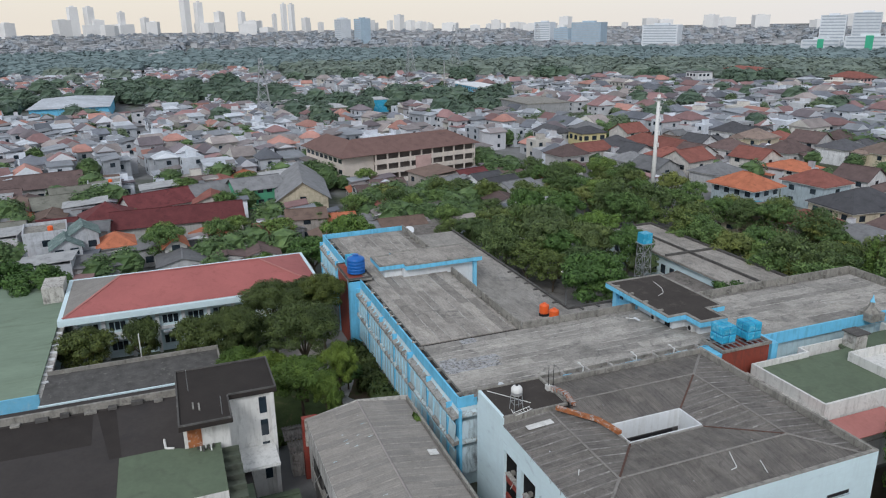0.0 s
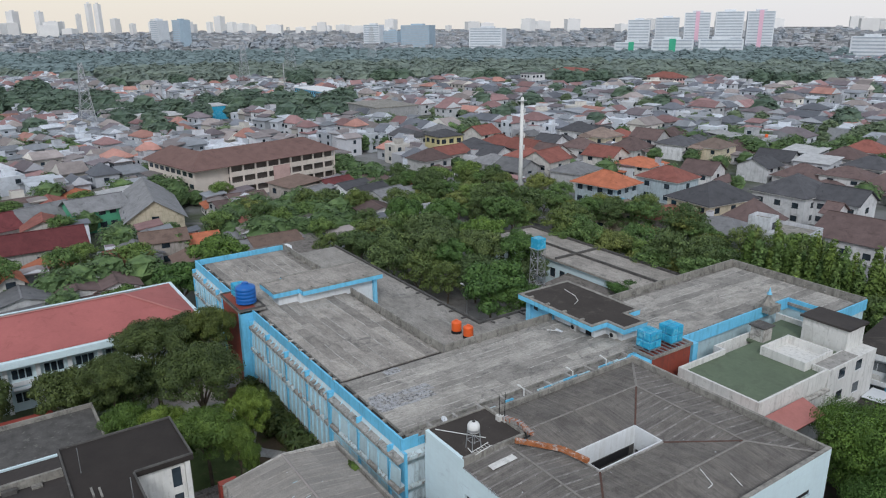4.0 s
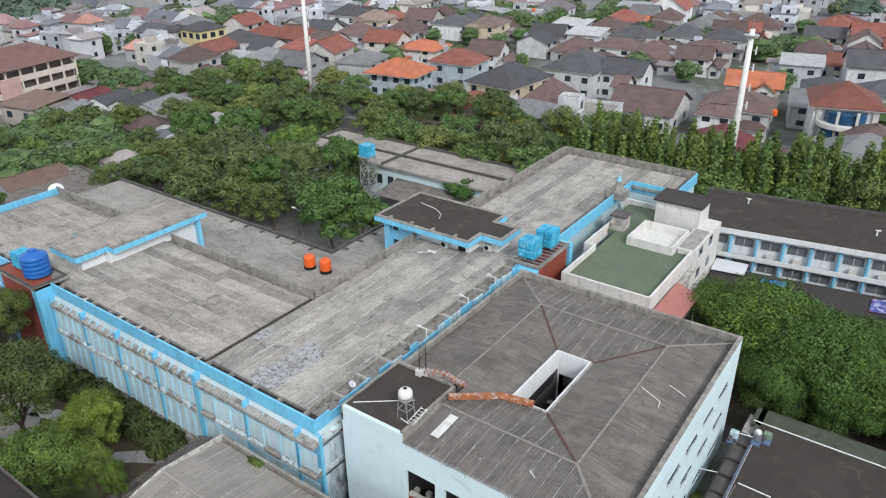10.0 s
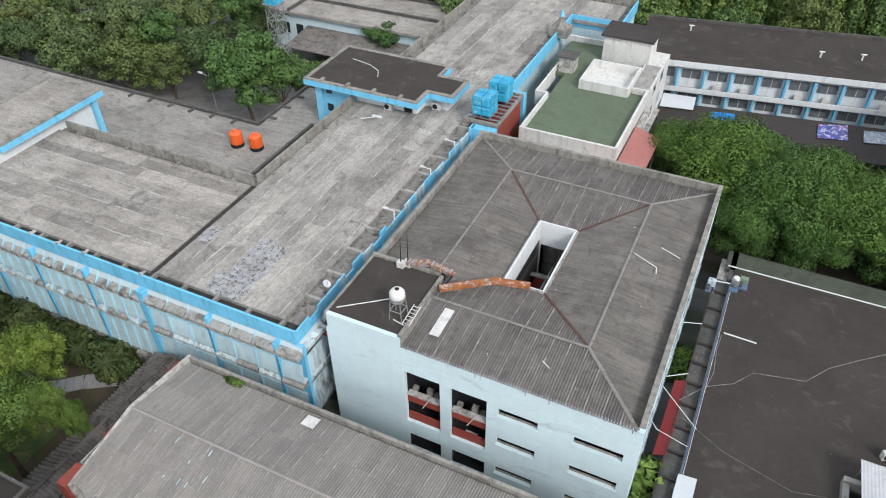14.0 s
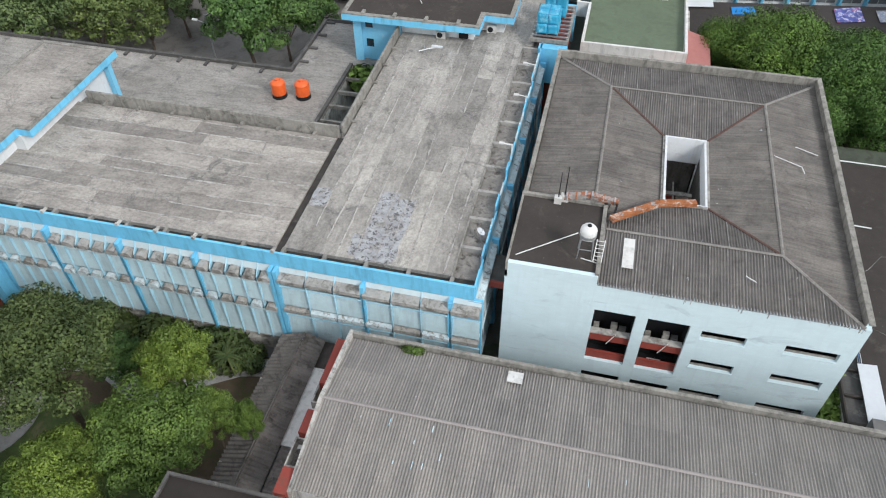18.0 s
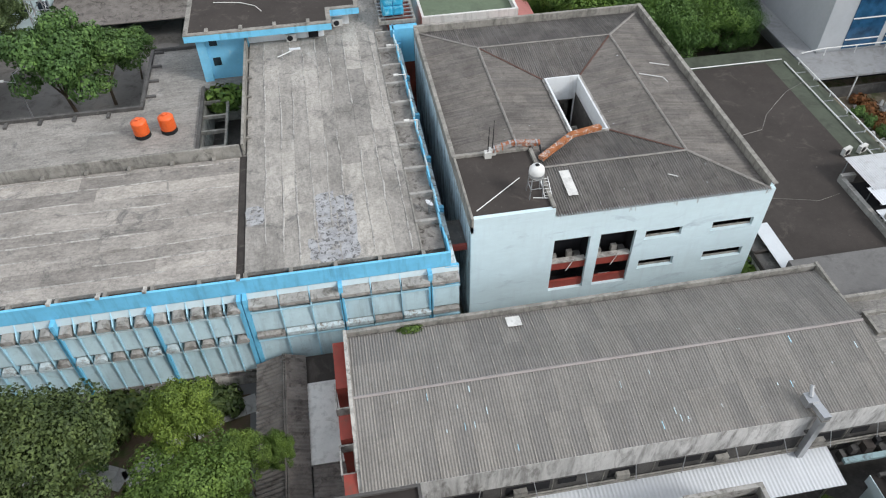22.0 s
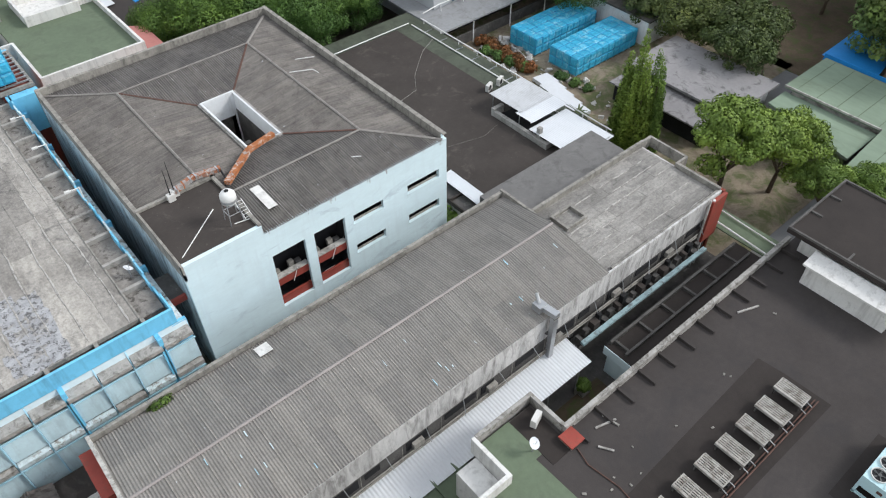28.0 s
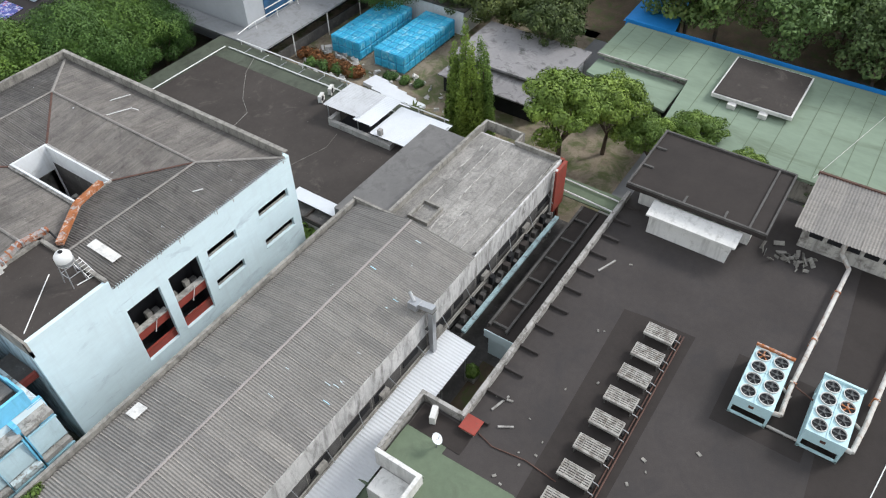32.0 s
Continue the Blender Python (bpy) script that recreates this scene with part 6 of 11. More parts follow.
part("wall", box(B(), 49.5, 84, 62.6, 90, 0, 14), surface("grey_cladding", (0.43, 0.445, 0.46), 0.5, 3, 0.4, 0.06, (0.45, 0.46, 0.47), 1.5, (0.6, 0.75)), glassy, "pale grey cladding")
for x in np.arange(52.3, 83, 4.6):
    part("glass_bay", box(B(), x, x + 3.9, 62.54, 62.6, 3.6, 12.5), M["glass_blue"], glassy, "blue glass bay")
    for z in (4.6, 7.0, 9.4):
        part("transom", box(B(), x, x + 3.9, 62.46, 62.54, z, z + 0.1), M["steel_white"], glassy)
bm = B()
slab(bm, [(47.0, 58.2, 3.2), (80, 58.2, 3.2), (80, 62.45, 3.45), (47.0, 62.45, 3.45)], 0.2)
slab(bm, [(47.0, 62.5, 3.4), (49.4, 62.5, 3.4), (49.4, 76, 3.4), (47.0, 76, 3.4)], 0.2)
part("walkway_roof", bm, surface("pale_walkway_roof", (0.27, 0.275, 0.28), 0.7, 3, 0.3, 0.15, (0.17, 0.165, 0.16), 1.5, (0.5, 0.7)), glassy, "pale grey walkway roof")
bm = B()
rod(bm, (49.6, 61.9, 4.3), (80, 61.9, 4.3), 0.06)
rod(bm, (47.0, 61.6, 4.2), (49.6, 61.9, 4.3), 0.06)
for x in np.arange(50, 80, 3.5):
    rod(bm, (x, 61.9, 3.4), (x, 61.9, 4.3), 0.05)
for x in (52.0, 58.0, 64.0, 70.0, 76.0):
    rod(bm, (x, 58.4, 0), (x, 58.4, 3.2), 0.08)
part("rail", bm, M["steel_white"], glassy)
tagged(part("yard_wall", box(B(), 49, 80, 58.9, 59.1, 0, 1.3), M["concrete_dark"]), "low blackened boundary wall of the yard", "wall", "", "structure")



# ---- panel water tanks in the yard ----
def panel_tank(name, nx, ny, nz, s, label, at, turn=0.0, group=""):
    t = thing(name, at, label, "water tank", group, turn=turn, local=True)
    me = bpy.data.meshes.new("tank_panel")
    bm = B()
    h = s / 2 - 0.02
    v = [bm.verts.new(p) for p in ((-h, -h, 0), (h, -h, 0), (h, h, 0), (-h, h, 0))]
    k = h * 0.62
    w = [bm.verts.new(p) for p in ((-k, -k, 0.07), (k, -k, 0.07), (k, k, 0.07), (-k, k, 0.07))]
    c = bm.verts.new((0, 0, 0.03))
    for i in range(4):
        j = (i + 1) % 4
        bm.faces.new((v[i], v[j], w[j], w[i]))
        bm.faces.new((w[i], w[j], c))
    bm.to_mesh(me)
    bm.free()
    me.materials.append(M["frp"])
    X, Y, Z = nx * s, ny * s, nz * s
    part("core", box(B(), 0.03, X - 0.03, 0.03, Y - 0.03, 0.12, Z + 0.1), M["tank_blue"], t)
    bm = B()
    for i in range(nx + 1):
        box(bm, i * s - 0.05, i * s + 0.05, -0.05, Y + 0.05, 0, 0.12)
    part("base_beam", bm, M["metal"], t)
    for i in range(nx):
        for j in range(ny):
            piece("tank_panel", me, t, pose((i + 0.5) * s, (j + 0.5) * s, Z + 0.12))
    for k in range(nz):
        z = (k + 0.5) * s + 0.12
        for i in range(nx):
            piece("tank_panel", me, t, pose((i + 0.5) * s, 0, z, 90, 0, 0))
            piece("tank_panel", me, t, pose((i + 0.5) * s, Y, z, 90, 0, 180))
        for j in range(ny):
            piece("tank_panel", me, t, pose(0, (j + 0.5) * s, z, 90, 0, -90))
            piece("tank_panel", me, t, pose(X, (j + 0.5) * s, z, 90, 0, 90))
    return t


panel_tank("panel_water_tank", 10, 4, 2, 1.03, "large cyan panel water tank in the sandy yard", (55.2, 51.4, 0.05), 0.0, "panel water tanks")
panel_tank("panel_water_tank", 10, 4, 2, 1.03, "large cyan panel water tank beside its twin", (55.5, 45.4, 0.05), 0.0, "panel water tanks")
panel_tank("roof_panel_tank", 2, 2, 2, 0.95, "cyan panel water tank on the roof tower", (4.1, 64.9, 10.9), 0.0, "roof panel tanks")
panel_tank("roof_panel_tank", 2, 2, 2, 0.95, "cyan panel water tank on the roof tower", (4.4, 68.2, 10.9), 0.0, "roof panel tanks")
panel_tank("roof_panel_tank", 2, 2, 2, 0.8, "cyan panel water tank behind the blue round tank", (-37.9, 33.2, 10.9))

# round tanks
def round_tank(name, r, h, material, label, at, group="", ribs=4, base=0.0):
    t = thing(name, at, label, "water tank", group, local=True)
    prof = [(r, 0), (r, 0.06)]
    for i in range(ribs):
        z = h * 0.78 * (i + 0.5) / ribs
        prof += [(r, z - 0.05), (r * 0.965, z), (r, z + 0.05)]
    prof += [(r, h * 0.8), (r * 0.95, h * 0.86), (r * 0.6, h * 0.96), (r * 0.3, h), (r * 0.3, h * 1.04), (0.02, h * 1.05)]
    part("shell", lathe(B(), prof, 28), material, t, smooth=True)
    part("lid", lathe(B(), [(r * 0.33, h * 1.03), (r * 0.33, h * 1.08), (0.02, h * 1.1)], 20), material, t)
    if base:
        part("stand", lathe(B(), [(r * 1.05, -base), (r * 1.02, 0)], 24), M["black"], t, "black tank base")
    return t


round_tank("round_water_tank", 1.3, 2.5, M["tank_blue"], "deep blue round plastic water tank on the tower", (-34.2, 33.9, 10.95))
round_tank("orange_water_tank", 0.66, 1.35, M["orange"], "bright orange plastic water tank with black base", (-18.0, 56.0, 7.15), "orange tanks", 4, 0.35)
round_tank("orange_water_tank", 0.66, 1.35, M["orange"], "bright orange plastic water tank with black base", (-15.8, 56.3, 7.15), "orange tanks", 4, 0.35)

dome = thing("steel_water_tank", (11.2, 37.0, 11.78), "small white water tank on a steel stand on the annex roof", "water tank", local=True)
bm = B()
for a in range(4):
    x, y = 0.5 * math.cos(a * math.pi / 2 + 0.78), 0.5 * math.sin(a * math.pi / 2 + 0.78)
    rod(bm, (x * 1.3, y * 1.3, 0), (x, y, 1.7), 0.04)
    x2, y2 = 0.5 * math.cos(a * math.pi / 2 + 2.35), 0.5 * math.sin(a * math.pi / 2 + 2.35)
    rod(bm, (x * 1.15, y * 1.15, 0.8), (x2 * 1.15, y2 * 1.15, 0.8), 0.025)
part("stand", bm, M["metal"], dome)
part("shell", lathe(B(), [(0.3, 1.5), (0.5, 1.62), (0.52, 2.1), (0.5, 2.24), (0.38, 2.4), (0.14, 2.5)], 24), M["steel_white"], dome, smooth=True)
part("band", lathe(B(), [(0.528, 1.72), (0.528, 1.9)], 24), M["metal"], dome, "dull steel band")
part("lid", lathe(B(), [(0.14, 2.49), (0.14, 2.54), (0.05, 2.55)], 16), M["black"], dome)

lad = thing("steel_ladder", (12.0, 37.2, 11.8), "white steel ladder frame leaning on the roof kerb", "ladder", local=True)
for s in (-0.25, 0.25):
    part("rail", rod(B(), (s, -0.8, 0.1), (s + 0.1, 0.8, 0.5), 0.03), M["steel_white"], lad)
for k in range(6):
    part("rung", rod(B(), (-0.25 + 0.02 * k, -0.68 + 0.27 * k, 0.14 + 0.07 * k), (0.25 + 0.02 * k, -0.68 + 0.27 * k, 0.14 + 0.07 * k), 0.02), M["steel_white"], lad)

# water tower on lattice legs
wt = thing("water_tower", (-32.1, 82.5, 0), "cyan water tank on a pale steel lattice tower", "water tower", local=True)
bm = B()
L = [(-0.8, -0.8), (0.8, -0.8), (0.8, 0.8), (-0.8, 0.8)]
for i, (x, y) in enumerate(L):
    rod(bm, (x * 1.25, y * 1.25, 0), (x, y, 9.9), 0.06)
    nx, ny = L[(i + 1) % 4]
    for k in range(5):
        z0, z1 = k * 1.98, (k + 1) * 1.98
        f0, f1 = 1.25 - 0.25 * k / 5, 1.25 - 0.25 * (k + 1) / 5
        rod(bm, (x * f0, y * f0, z0), (nx * f1, ny * f1, z1), 0.03)
        rod(bm, (nx * f0, ny * f0, z0), (x * f1, y * f1, z1), 0.03)
        rod(bm, (x * f1, y * f1, z1), (nx * f1, ny * f1, z1), 0.05)
part("lattice", bm, M["metal"], wt)
part("platform", box(B(), -1.05, 1.05, -1.05, 1.05, 9.9, 10.05), M["metal"], wt)
for k in range(2):
    for i in range(2):
        for j in range(2):
            part("tank_block", box(B(), -0.86 + i * 0.87, -0.01 + i * 0.87, -0.86 + j * 0.87, -0.01 + j * 0.87, 10.06 + k * 0.86, 10.9 + k * 0.86), M["frp"], wt)

# ---- chillers, condensers, pipes ----
FAN_GREY = surface("grey_fan_blade", (0.075, 0.08, 0.08), 0.5, 0.5, 0.1, 0.2, bump=0)
def chiller(at, n_red):
    t = thing("chiller", at, "pale aqua air-cooled chiller with eight roof fans", "chiller", "chillers", turn=0.0, local=True)
    LX, LY, H = 4.35, 2.25, 1.75
    bm = B()
    box(bm, 0, LX, 0, LY, 0.85, H)
    part("casing", bm, M["chiller"], t)
    bm = B()
    for x in (0.0, LX - 0.15):
        for y in (0.0, LY - 0.15):
            box(bm, x, x + 0.15, y, y + 0.15, 0, 0.85)
    box(bm, 0, LX, 0, 0.12, 0.05, 0.2)
    box(bm, 0, LX, LY - 0.12, LY, 0.05, 0.2)
    box(bm, 0, 0.12, 0, LY, 0.05, 0.2)
    part("base_frame", bm, M["chiller"], t)
    for y in (0.15, LY - 0.2):
        part("coil", box(B(), 0.25, LX - 0.25, y, y + 0.06, 0.25, 0.9), M["void"], t, "dark condenser coil")
    part("compressor", rod(B(), (0.6, 0.8, 0.45), (3.6, 0.8, 0.45), 0.24, seg=12), M["black"], t)
    part("label_plate", box(B(), -0.02, 0.0, 1.0, 1.3, 1.2, 1.42), M["ridge_red"], t)
    for i in range(4):
        for j in range(2):
            x, y = 0.64 + i * 1.02, 0.59 + j * 1.07
            f = part("fan_ring", lathe(B(), [(0.45, H), (0.46, H + 0.12), (0.415, H + 0.12), (0.405, H + 0.002)], 20, (x, y, 0)), M["ac"], t)
            part("fan_well", lathe(B(), [(0.40, H + 0.006), (0.40, H + 0.016)], 20, (x, y, 0)), M["void"], f)
            for k in range(5):
                a = k * 2 * math.pi / 5
                p = [Vector((x + r * math.cos(a + d), y + r * math.sin(a + d), H + 0.05 + z)) for r, d, z in ((0.07, 0, 0), (0.37, -0.1, 0.02), (0.37, 0.24, -0.02), (0.07, 0.4, 0))]
                part("fan_blade", slab(B(), p, 0.008), M["rust"] if (i, j) == n_red else FAN_GREY, f)
            part("fan_hub", rod(B(), (x, y, H + 0.02), (x, y, H + 0.1), 0.1, seg=10), M["rust"] if (i, j) == n_red else FAN_GREY, f)
    part("centre_rail", box(B(), 0.1, LX - 0.1, 1.09, 1.16, H, H + 0.05), M["chiller"], t)
    part("end_rail", box(B(), LX - 0.1, LX + 0.05, -0.05, LY + 0.05, H, H + 0.2), M["rust" if n_red == (3, 1) else "chiller"], t)
    return t


chiller((28.4, -1.05, 6.0), (3, 1))
chiller((28.35, -5.1, 6.0), (2, 0))
pipes = thing("chilled_water_pipe", (36, -2.3, 6.0), "white lagged chilled-water pipe on low supports", "pipe")
bm = B()
for y0 in (-1.55, -5.6):
    pts = [(29.3, y0 + 0.5, 6.55), (29.4, y0, 6.55), (31.4, y0 + 0.05, 6.65), (43.8, y0 - 0.6, 6.65), (44.8, y0 + 0.2, 6.9)] if y0 > -4 else [(29.2, y0 + 0.5, 6.55), (29.2, y0, 6.55), (31.3, y0 - 0.25, 6.65), (44.6, y0 - 1.2, 6.65)]
    for a, b in zip(pts, pts[1:]):
        rod(bm, a, b, 0.15, seg=12)
rod(bm, (44.8, -1.35, 6.9), (45.1, -1.35, 7.7), 0.15, seg=12)
part("pipe", bm, surface("stained_pipe_lagging", (0.56, 0.54, 0.50), 0.7, 1.0, 0.1, 0.12, (0.30, 0.22, 0.17), 0.7, (0.50, 0.66), bump=0.15), pipes, smooth=False)
for x, y in ((31.9, -1.53), (36.0, -1.75), (41.0, -2.0), (33.4, -6.0), (38.0, -6.35)):
    part("clamp", box(B(), x, x + 0.1, y - 0.2, y + 0.2, 6.0, 6.84), M["rust"], pipes)
for y in (-1.9, -5.9):
    part("pipe_branch", rod(B(), (31.0, y + 0.2, 6.5), (31.6, y + 1.0, 6.5), 0.1), M["dirty_white"], pipes)
part("link_pipe", rod(B(), (31.8, -1.7, 6.7), (31.4, -3.1, 6.6), 0.06), M["ridge_red"], pipes, "rusty pipe joining the chillers")
part("base_rail", rod(B(), (28.6, -1.1, 6.1), (28.6, -2.9, 6.1), 0.09), M["ledge"], pipes)

cond = thing("condenser_unit", (31.2, 6.68, 6.0), "flat roof-mounted condenser with slatted pale top", "condenser", "roof condensers", local=True)
bm = B()
for x in (-0.46, 0.38):
    for y in (-0.88, 0.8):
        box(bm, x, x + 0.08, y, y + 0.08, 0, 0.5)
box(bm, -0.48, 0.48, -0.92, 0.92, 0.42, 0.5)
part("stand", bm, M["concrete_dark"], cond)
bm = B()
for a in ((-0.52, 0.52, -0.96, -0.9), (-0.52, 0.52, 0.9, 0.96), (-0.52, -0.46, -0.9, 0.9), (0.46, 0.52, -0.9, 0.9)):
    box(bm, *a, 0.5, 0.7)
COIL = surface("dusty_condenser_top", (0.40, 0.385, 0.35), 0.75, 0.5, 0.08, 0.25, (0.19, 0.17, 0.145), 0.45, (0.47, 0.62), bump=0.1)
part("casing", bm, COIL, cond)
part("tray", box(B(), -0.46, 0.46, -0.9, 0.9, 0.5, 0.56), M["void"], cond)
sl = mesh_of("slat", box(B(), -0.045, 0.045, -0.9, 0.9, 0.62, 0.67))
sl.materials.append(COIL)
for k in range(6):
    piece("slat", sl, cond, pose(-0.385 + k * 0.154, 0, 0))
for y in (-0.55, -0.02, 0.5):
    part("cross_bar", box(B(), -0.46, 0.46, y, y + 0.05, 0.672, 0.69), COIL, cond)
for x in (-0.4, 0.3):
    part("pipe_tail", rod(rod(B(), (x, -0.95, 0.3), (x, -1.28, 0.22), 0.03), (x, -1.28, 0.24), (x, -1.3, 0.12), 0.03), M["metal"], cond)
part("valve_box", box(B(), -0.15, 0.1, -1.08, -0.95, 0.25, 0.5), M["black"], cond)
for k in range(1, 8):
    copy_thing(cond, pose(31.2 - 1.98 * k, 6.68 + 0.02 * k, 6.0))
tagged(part("condenser_pipe", rod(rod(B(), (16, 5.35, 6.15), (32.2, 5.35, 6.15), 0.05), (16, 5.55, 6.12), (32.2, 5.55, 6.12), 0.04), M["ridge_red"]), "rusty refrigerant pipes along the condenser row", "pipe")


def ac_unit(at, turn, label="small white air-conditioner outdoor unit", group="roof ac units"):
    t = thing("ac_outdoor_unit", at, label, "air conditioner", group, turn=turn, local=True)
    part("casing", box(B(), -0.45, 0.45, -0.18, 0.18, 0.06, 0.75), M["ac"], t)
    part("fan_grille", rod(B(), (-0.1, -0.185, 0.4), (-0.1, -0.2, 0.4), 0.27, seg=18), M["void"], t)
    part("foot", box(box(B(), -0.4, -0.3, -0.2, 0.2, 0, 0.06), 0.3, 0.4, -0.2, 0.2, 0, 0.06), M["metal"], t)
    return t


for at, turn in (((43.0, 46.2, 3.4), 20), ((44.6, 46.3, 3.4), 20), ((18.2, 15.6, 6.0), 200), ((-4.6, 63.9, 9.95), 0), ((-0.2, 65.9, 9.95), 0), ((17.0, 35.95, 3.01), 0)):
    ac_unit(at, turn)
for i, x in enumerate((-24.2, -17.3, -13.2, -10.4)):
    ac_unit((x, YF - 0.25, 2.02), 180, "weathered air-conditioner unit on the facade ledge", "facade ac units")
tagged(part("ac_shelf", box(B(), -31.5, -9.2, YF - 0.55, YF - 0.12, 1.9, 1.995), M["ledge"]), "stained concrete shelf along the facade", "ledge", "", "structure")

# ducts, antennas and dishes on the annex roof
duct = thing("roof_duct", (12, 42, 11.7), "crooked rusty ventilation duct across the annex roof", "duct")
pts = [(9.3, 41.75, 12.16), (10.9, 42.25, 12.2), (12.9, 41.95, 12.16)]
for a, b in zip(pts, pts[1:]):
    a, b = Vector(a), Vector(b)
    bm = B()
    d = (b - a).normalized()
    s = d.cross(Vector((0, 0, 1))) * 0.2
    u = Vector((0, 0, 0.15))
    vs = [[bm.verts.new(p + s * i + u * j) for i, j in ((-1, -1), (1, -1), (1, 1), (-1, 1))] for p in (a, b)]
    for k in range(4):
        bm.faces.new((vs[0][k], vs[0][(k + 1) % 4], vs[1][(k + 1) % 4], vs[1][k]))
    bm.faces.new(vs[0][::-1]), bm.faces.new(vs[1])
    part("duct_length", bm, M["duct"], duct)
    for f in (0.12, 0.5, 0.88):
        c = a.lerp(b, f)
        part("duct_flange", box(B(), c.x - 0.05, c.x + 0.05, c.y - 0.23, c.y + 0.23, c.z - 0.18, c.z + 0.18), M["rust"] if f == 0.5 else M["metal"], duct)
pts = [(12.55, 40.35, 12.02), (15.6, 42.8, 11.9), (18.0, 43.45, 11.8)]
for a, b in zip(pts, pts[1:]):
    a, b = Vector(a), Vector(b)
    bm = B()
    d = (b - a).normalized()
    s = d.cross(Vector((0, 0, 1))) * 0.22
    u = Vector((0, 0, 0.15))
    vs = [[bm.verts.new(p + s * i + u * j) for i, j in ((-1, -1), (1, -1), (1, 1), (-1, 1))] for p in (a, b)]
    for k in range(4):
        bm.faces.new((vs[0][k], vs[0][(k + 1) % 4], vs[1][(k + 1) % 4], vs[1][k]))
    bm.faces.new(vs[0][::-1]), bm.faces.new(vs[1])
    part("duct_length", bm, M["rust"], duct, "orange rusted duct length")
for x, y, z in ((12.8, 40.6, 11.95), (9.5, 41.8, 12.1), (10.9, 42.2, 12.15), (12.4, 42.0, 12.1)):
    part("duct_leg", rod(B(), (x, y, 11.5), (x, y, z), 0.035), M["metal"], duct)
part("duct_link", rod(B(), (12.85, 41.85, 12.1), (12.7, 40.6, 12.0), 0.07), M["black"], duct, "black pipe joining the two ducts")
for f in (0.2, 0.55, 0.85):
    c = Vector(pts[0]).lerp(Vector(pts[1]), f)
    part("duct_patch", box(B(), c.x - 0.14, c.x + 0.14, c.y - 0.16, c.y + 0.16, c.z + 0.151, c.z + 0.17), M["duct"], duct, "grey patch on the rusted duct")
for x, y, h in ((8.95, 41.5, 2.6), (9.35, 41.8, 2.9)):
    a = thing("antenna_mast", (x, y, 11.78), "thin dark antenna mast on the annex roof", "antenna", local=True)
    part("mast", rod(B(), (0, 0, 0), (0.05, 0, h), 0.05, 0.02), M["black"], a)
    part("bracket", box(B(), -0.25, 0.25, -0.2, 0.2, 0, 0.5), M["ac"], a)


def dish(at, r, turn, label):
    t = thing("satellite_dish", at, label, "satellite dish", turn=turn, local=True)
    bm = B()
    n, rings = 20, []
    for k in range(5):
        q = r * (k + 0.02) / 4
        rings.append([bm.verts.new((q * math.cos(2 * math.pi * i / n), q * math.sin(2 * math.pi * i / n), 0.32 * q * q / r)) for i in range(n)])
    for a, b in zip(rings, rings[1:]):
        for i in range(n):
            bm.faces.new((a[i], a[(i + 1) % n], b[(i + 1) % n], b[i]))
    bmesh.ops.rotate(bm, verts=bm.verts, cent=(0, 0, 0), matrix=Matrix.Rotation(radians(35), 3, "X"))
    bmesh.ops.translate(bm, verts=bm.verts, vec=(0, 0, 0.75 + r * 0.4))
    part("reflector", bm, M["metal_white"], t, smooth=True)
    part("mast", rod(B(), (0, 0, 0), (0, 0, 0.75 + r * 0.4), 0.05), M["metal"], t)
    part("feed_arm", rod(B(), (0, -0.1, 0.7 + r * 0.4), (0, -r * 0.5, 0.9 + r * 1.0), 0.02), M["metal"], t)
    return t


dish((16.7, 14.4, 6.0), 0.36, 20, "white satellite dish on the charcoal roof")
dish((-68.5, 53.4, 4.6), 1.1, 60, "large white satellite dish on a dark roof")
dish((4.2, 38.8, 9.6), 0.32, 100, "small white dish in the roof gutter")

# floodlights on the blue fascia
for y in (48.0, 54.6, 59.5):
    f = thing("floodlight", (XR - 0.08, y, RIM), "white floodlight arm on the blue fascia", "floodlight", "fascia floodlights", local=True)
    part("post", rod(B(), (0, 0, -0.9), (0, 0, 0.55), 0.06), M["steel_white"], f)
    part("arm", rod(B(), (0, 0, 0.5), (-0.9, 0, 0.6), 0.04), M["steel_white"], f)
    part("lamp_head", box(B(), -1.0, -0.6, -0.12, 0.12, 0.52, 0.62), M["ac"], f)

# loose roof things
hatch = thing("roof_hatch", (18.9, 13.4, 6.0), "dull red metal roof hatch cover", "hatch", local=True)
part("cover", box(B(), -0.55, 0.55, -0.55, 0.55, 0.3, 0.4), M["red_paint"], hatch)
part("kerb", box(B(), -0.45, 0.45, -0.45, 0.45, 0, 0.3), M["concrete"], hatch)
bm = B()
slab(bm, [(13.55, 36.7, 11.52), (14.25, 36.7, 11.52), (14.25, 39.2, 11.66), (13.55, 39.2, 11.66)], 0.03)
tagged(part("roof_patch_sheet", bm, M["tower_white"]), "white replacement sheet on the annex roof", "roof sheet")
tagged(part("roof_patch_sheet", slab(B(), [(7.8, 29.5, 7.49), (8.75, 29.5, 7.49), (8.75, 30.4, 7.35), (7.8, 30.4, 7.35)], 0.03), M["tower_white"]), "white square patch on the corrugated roof", "roof sheet")
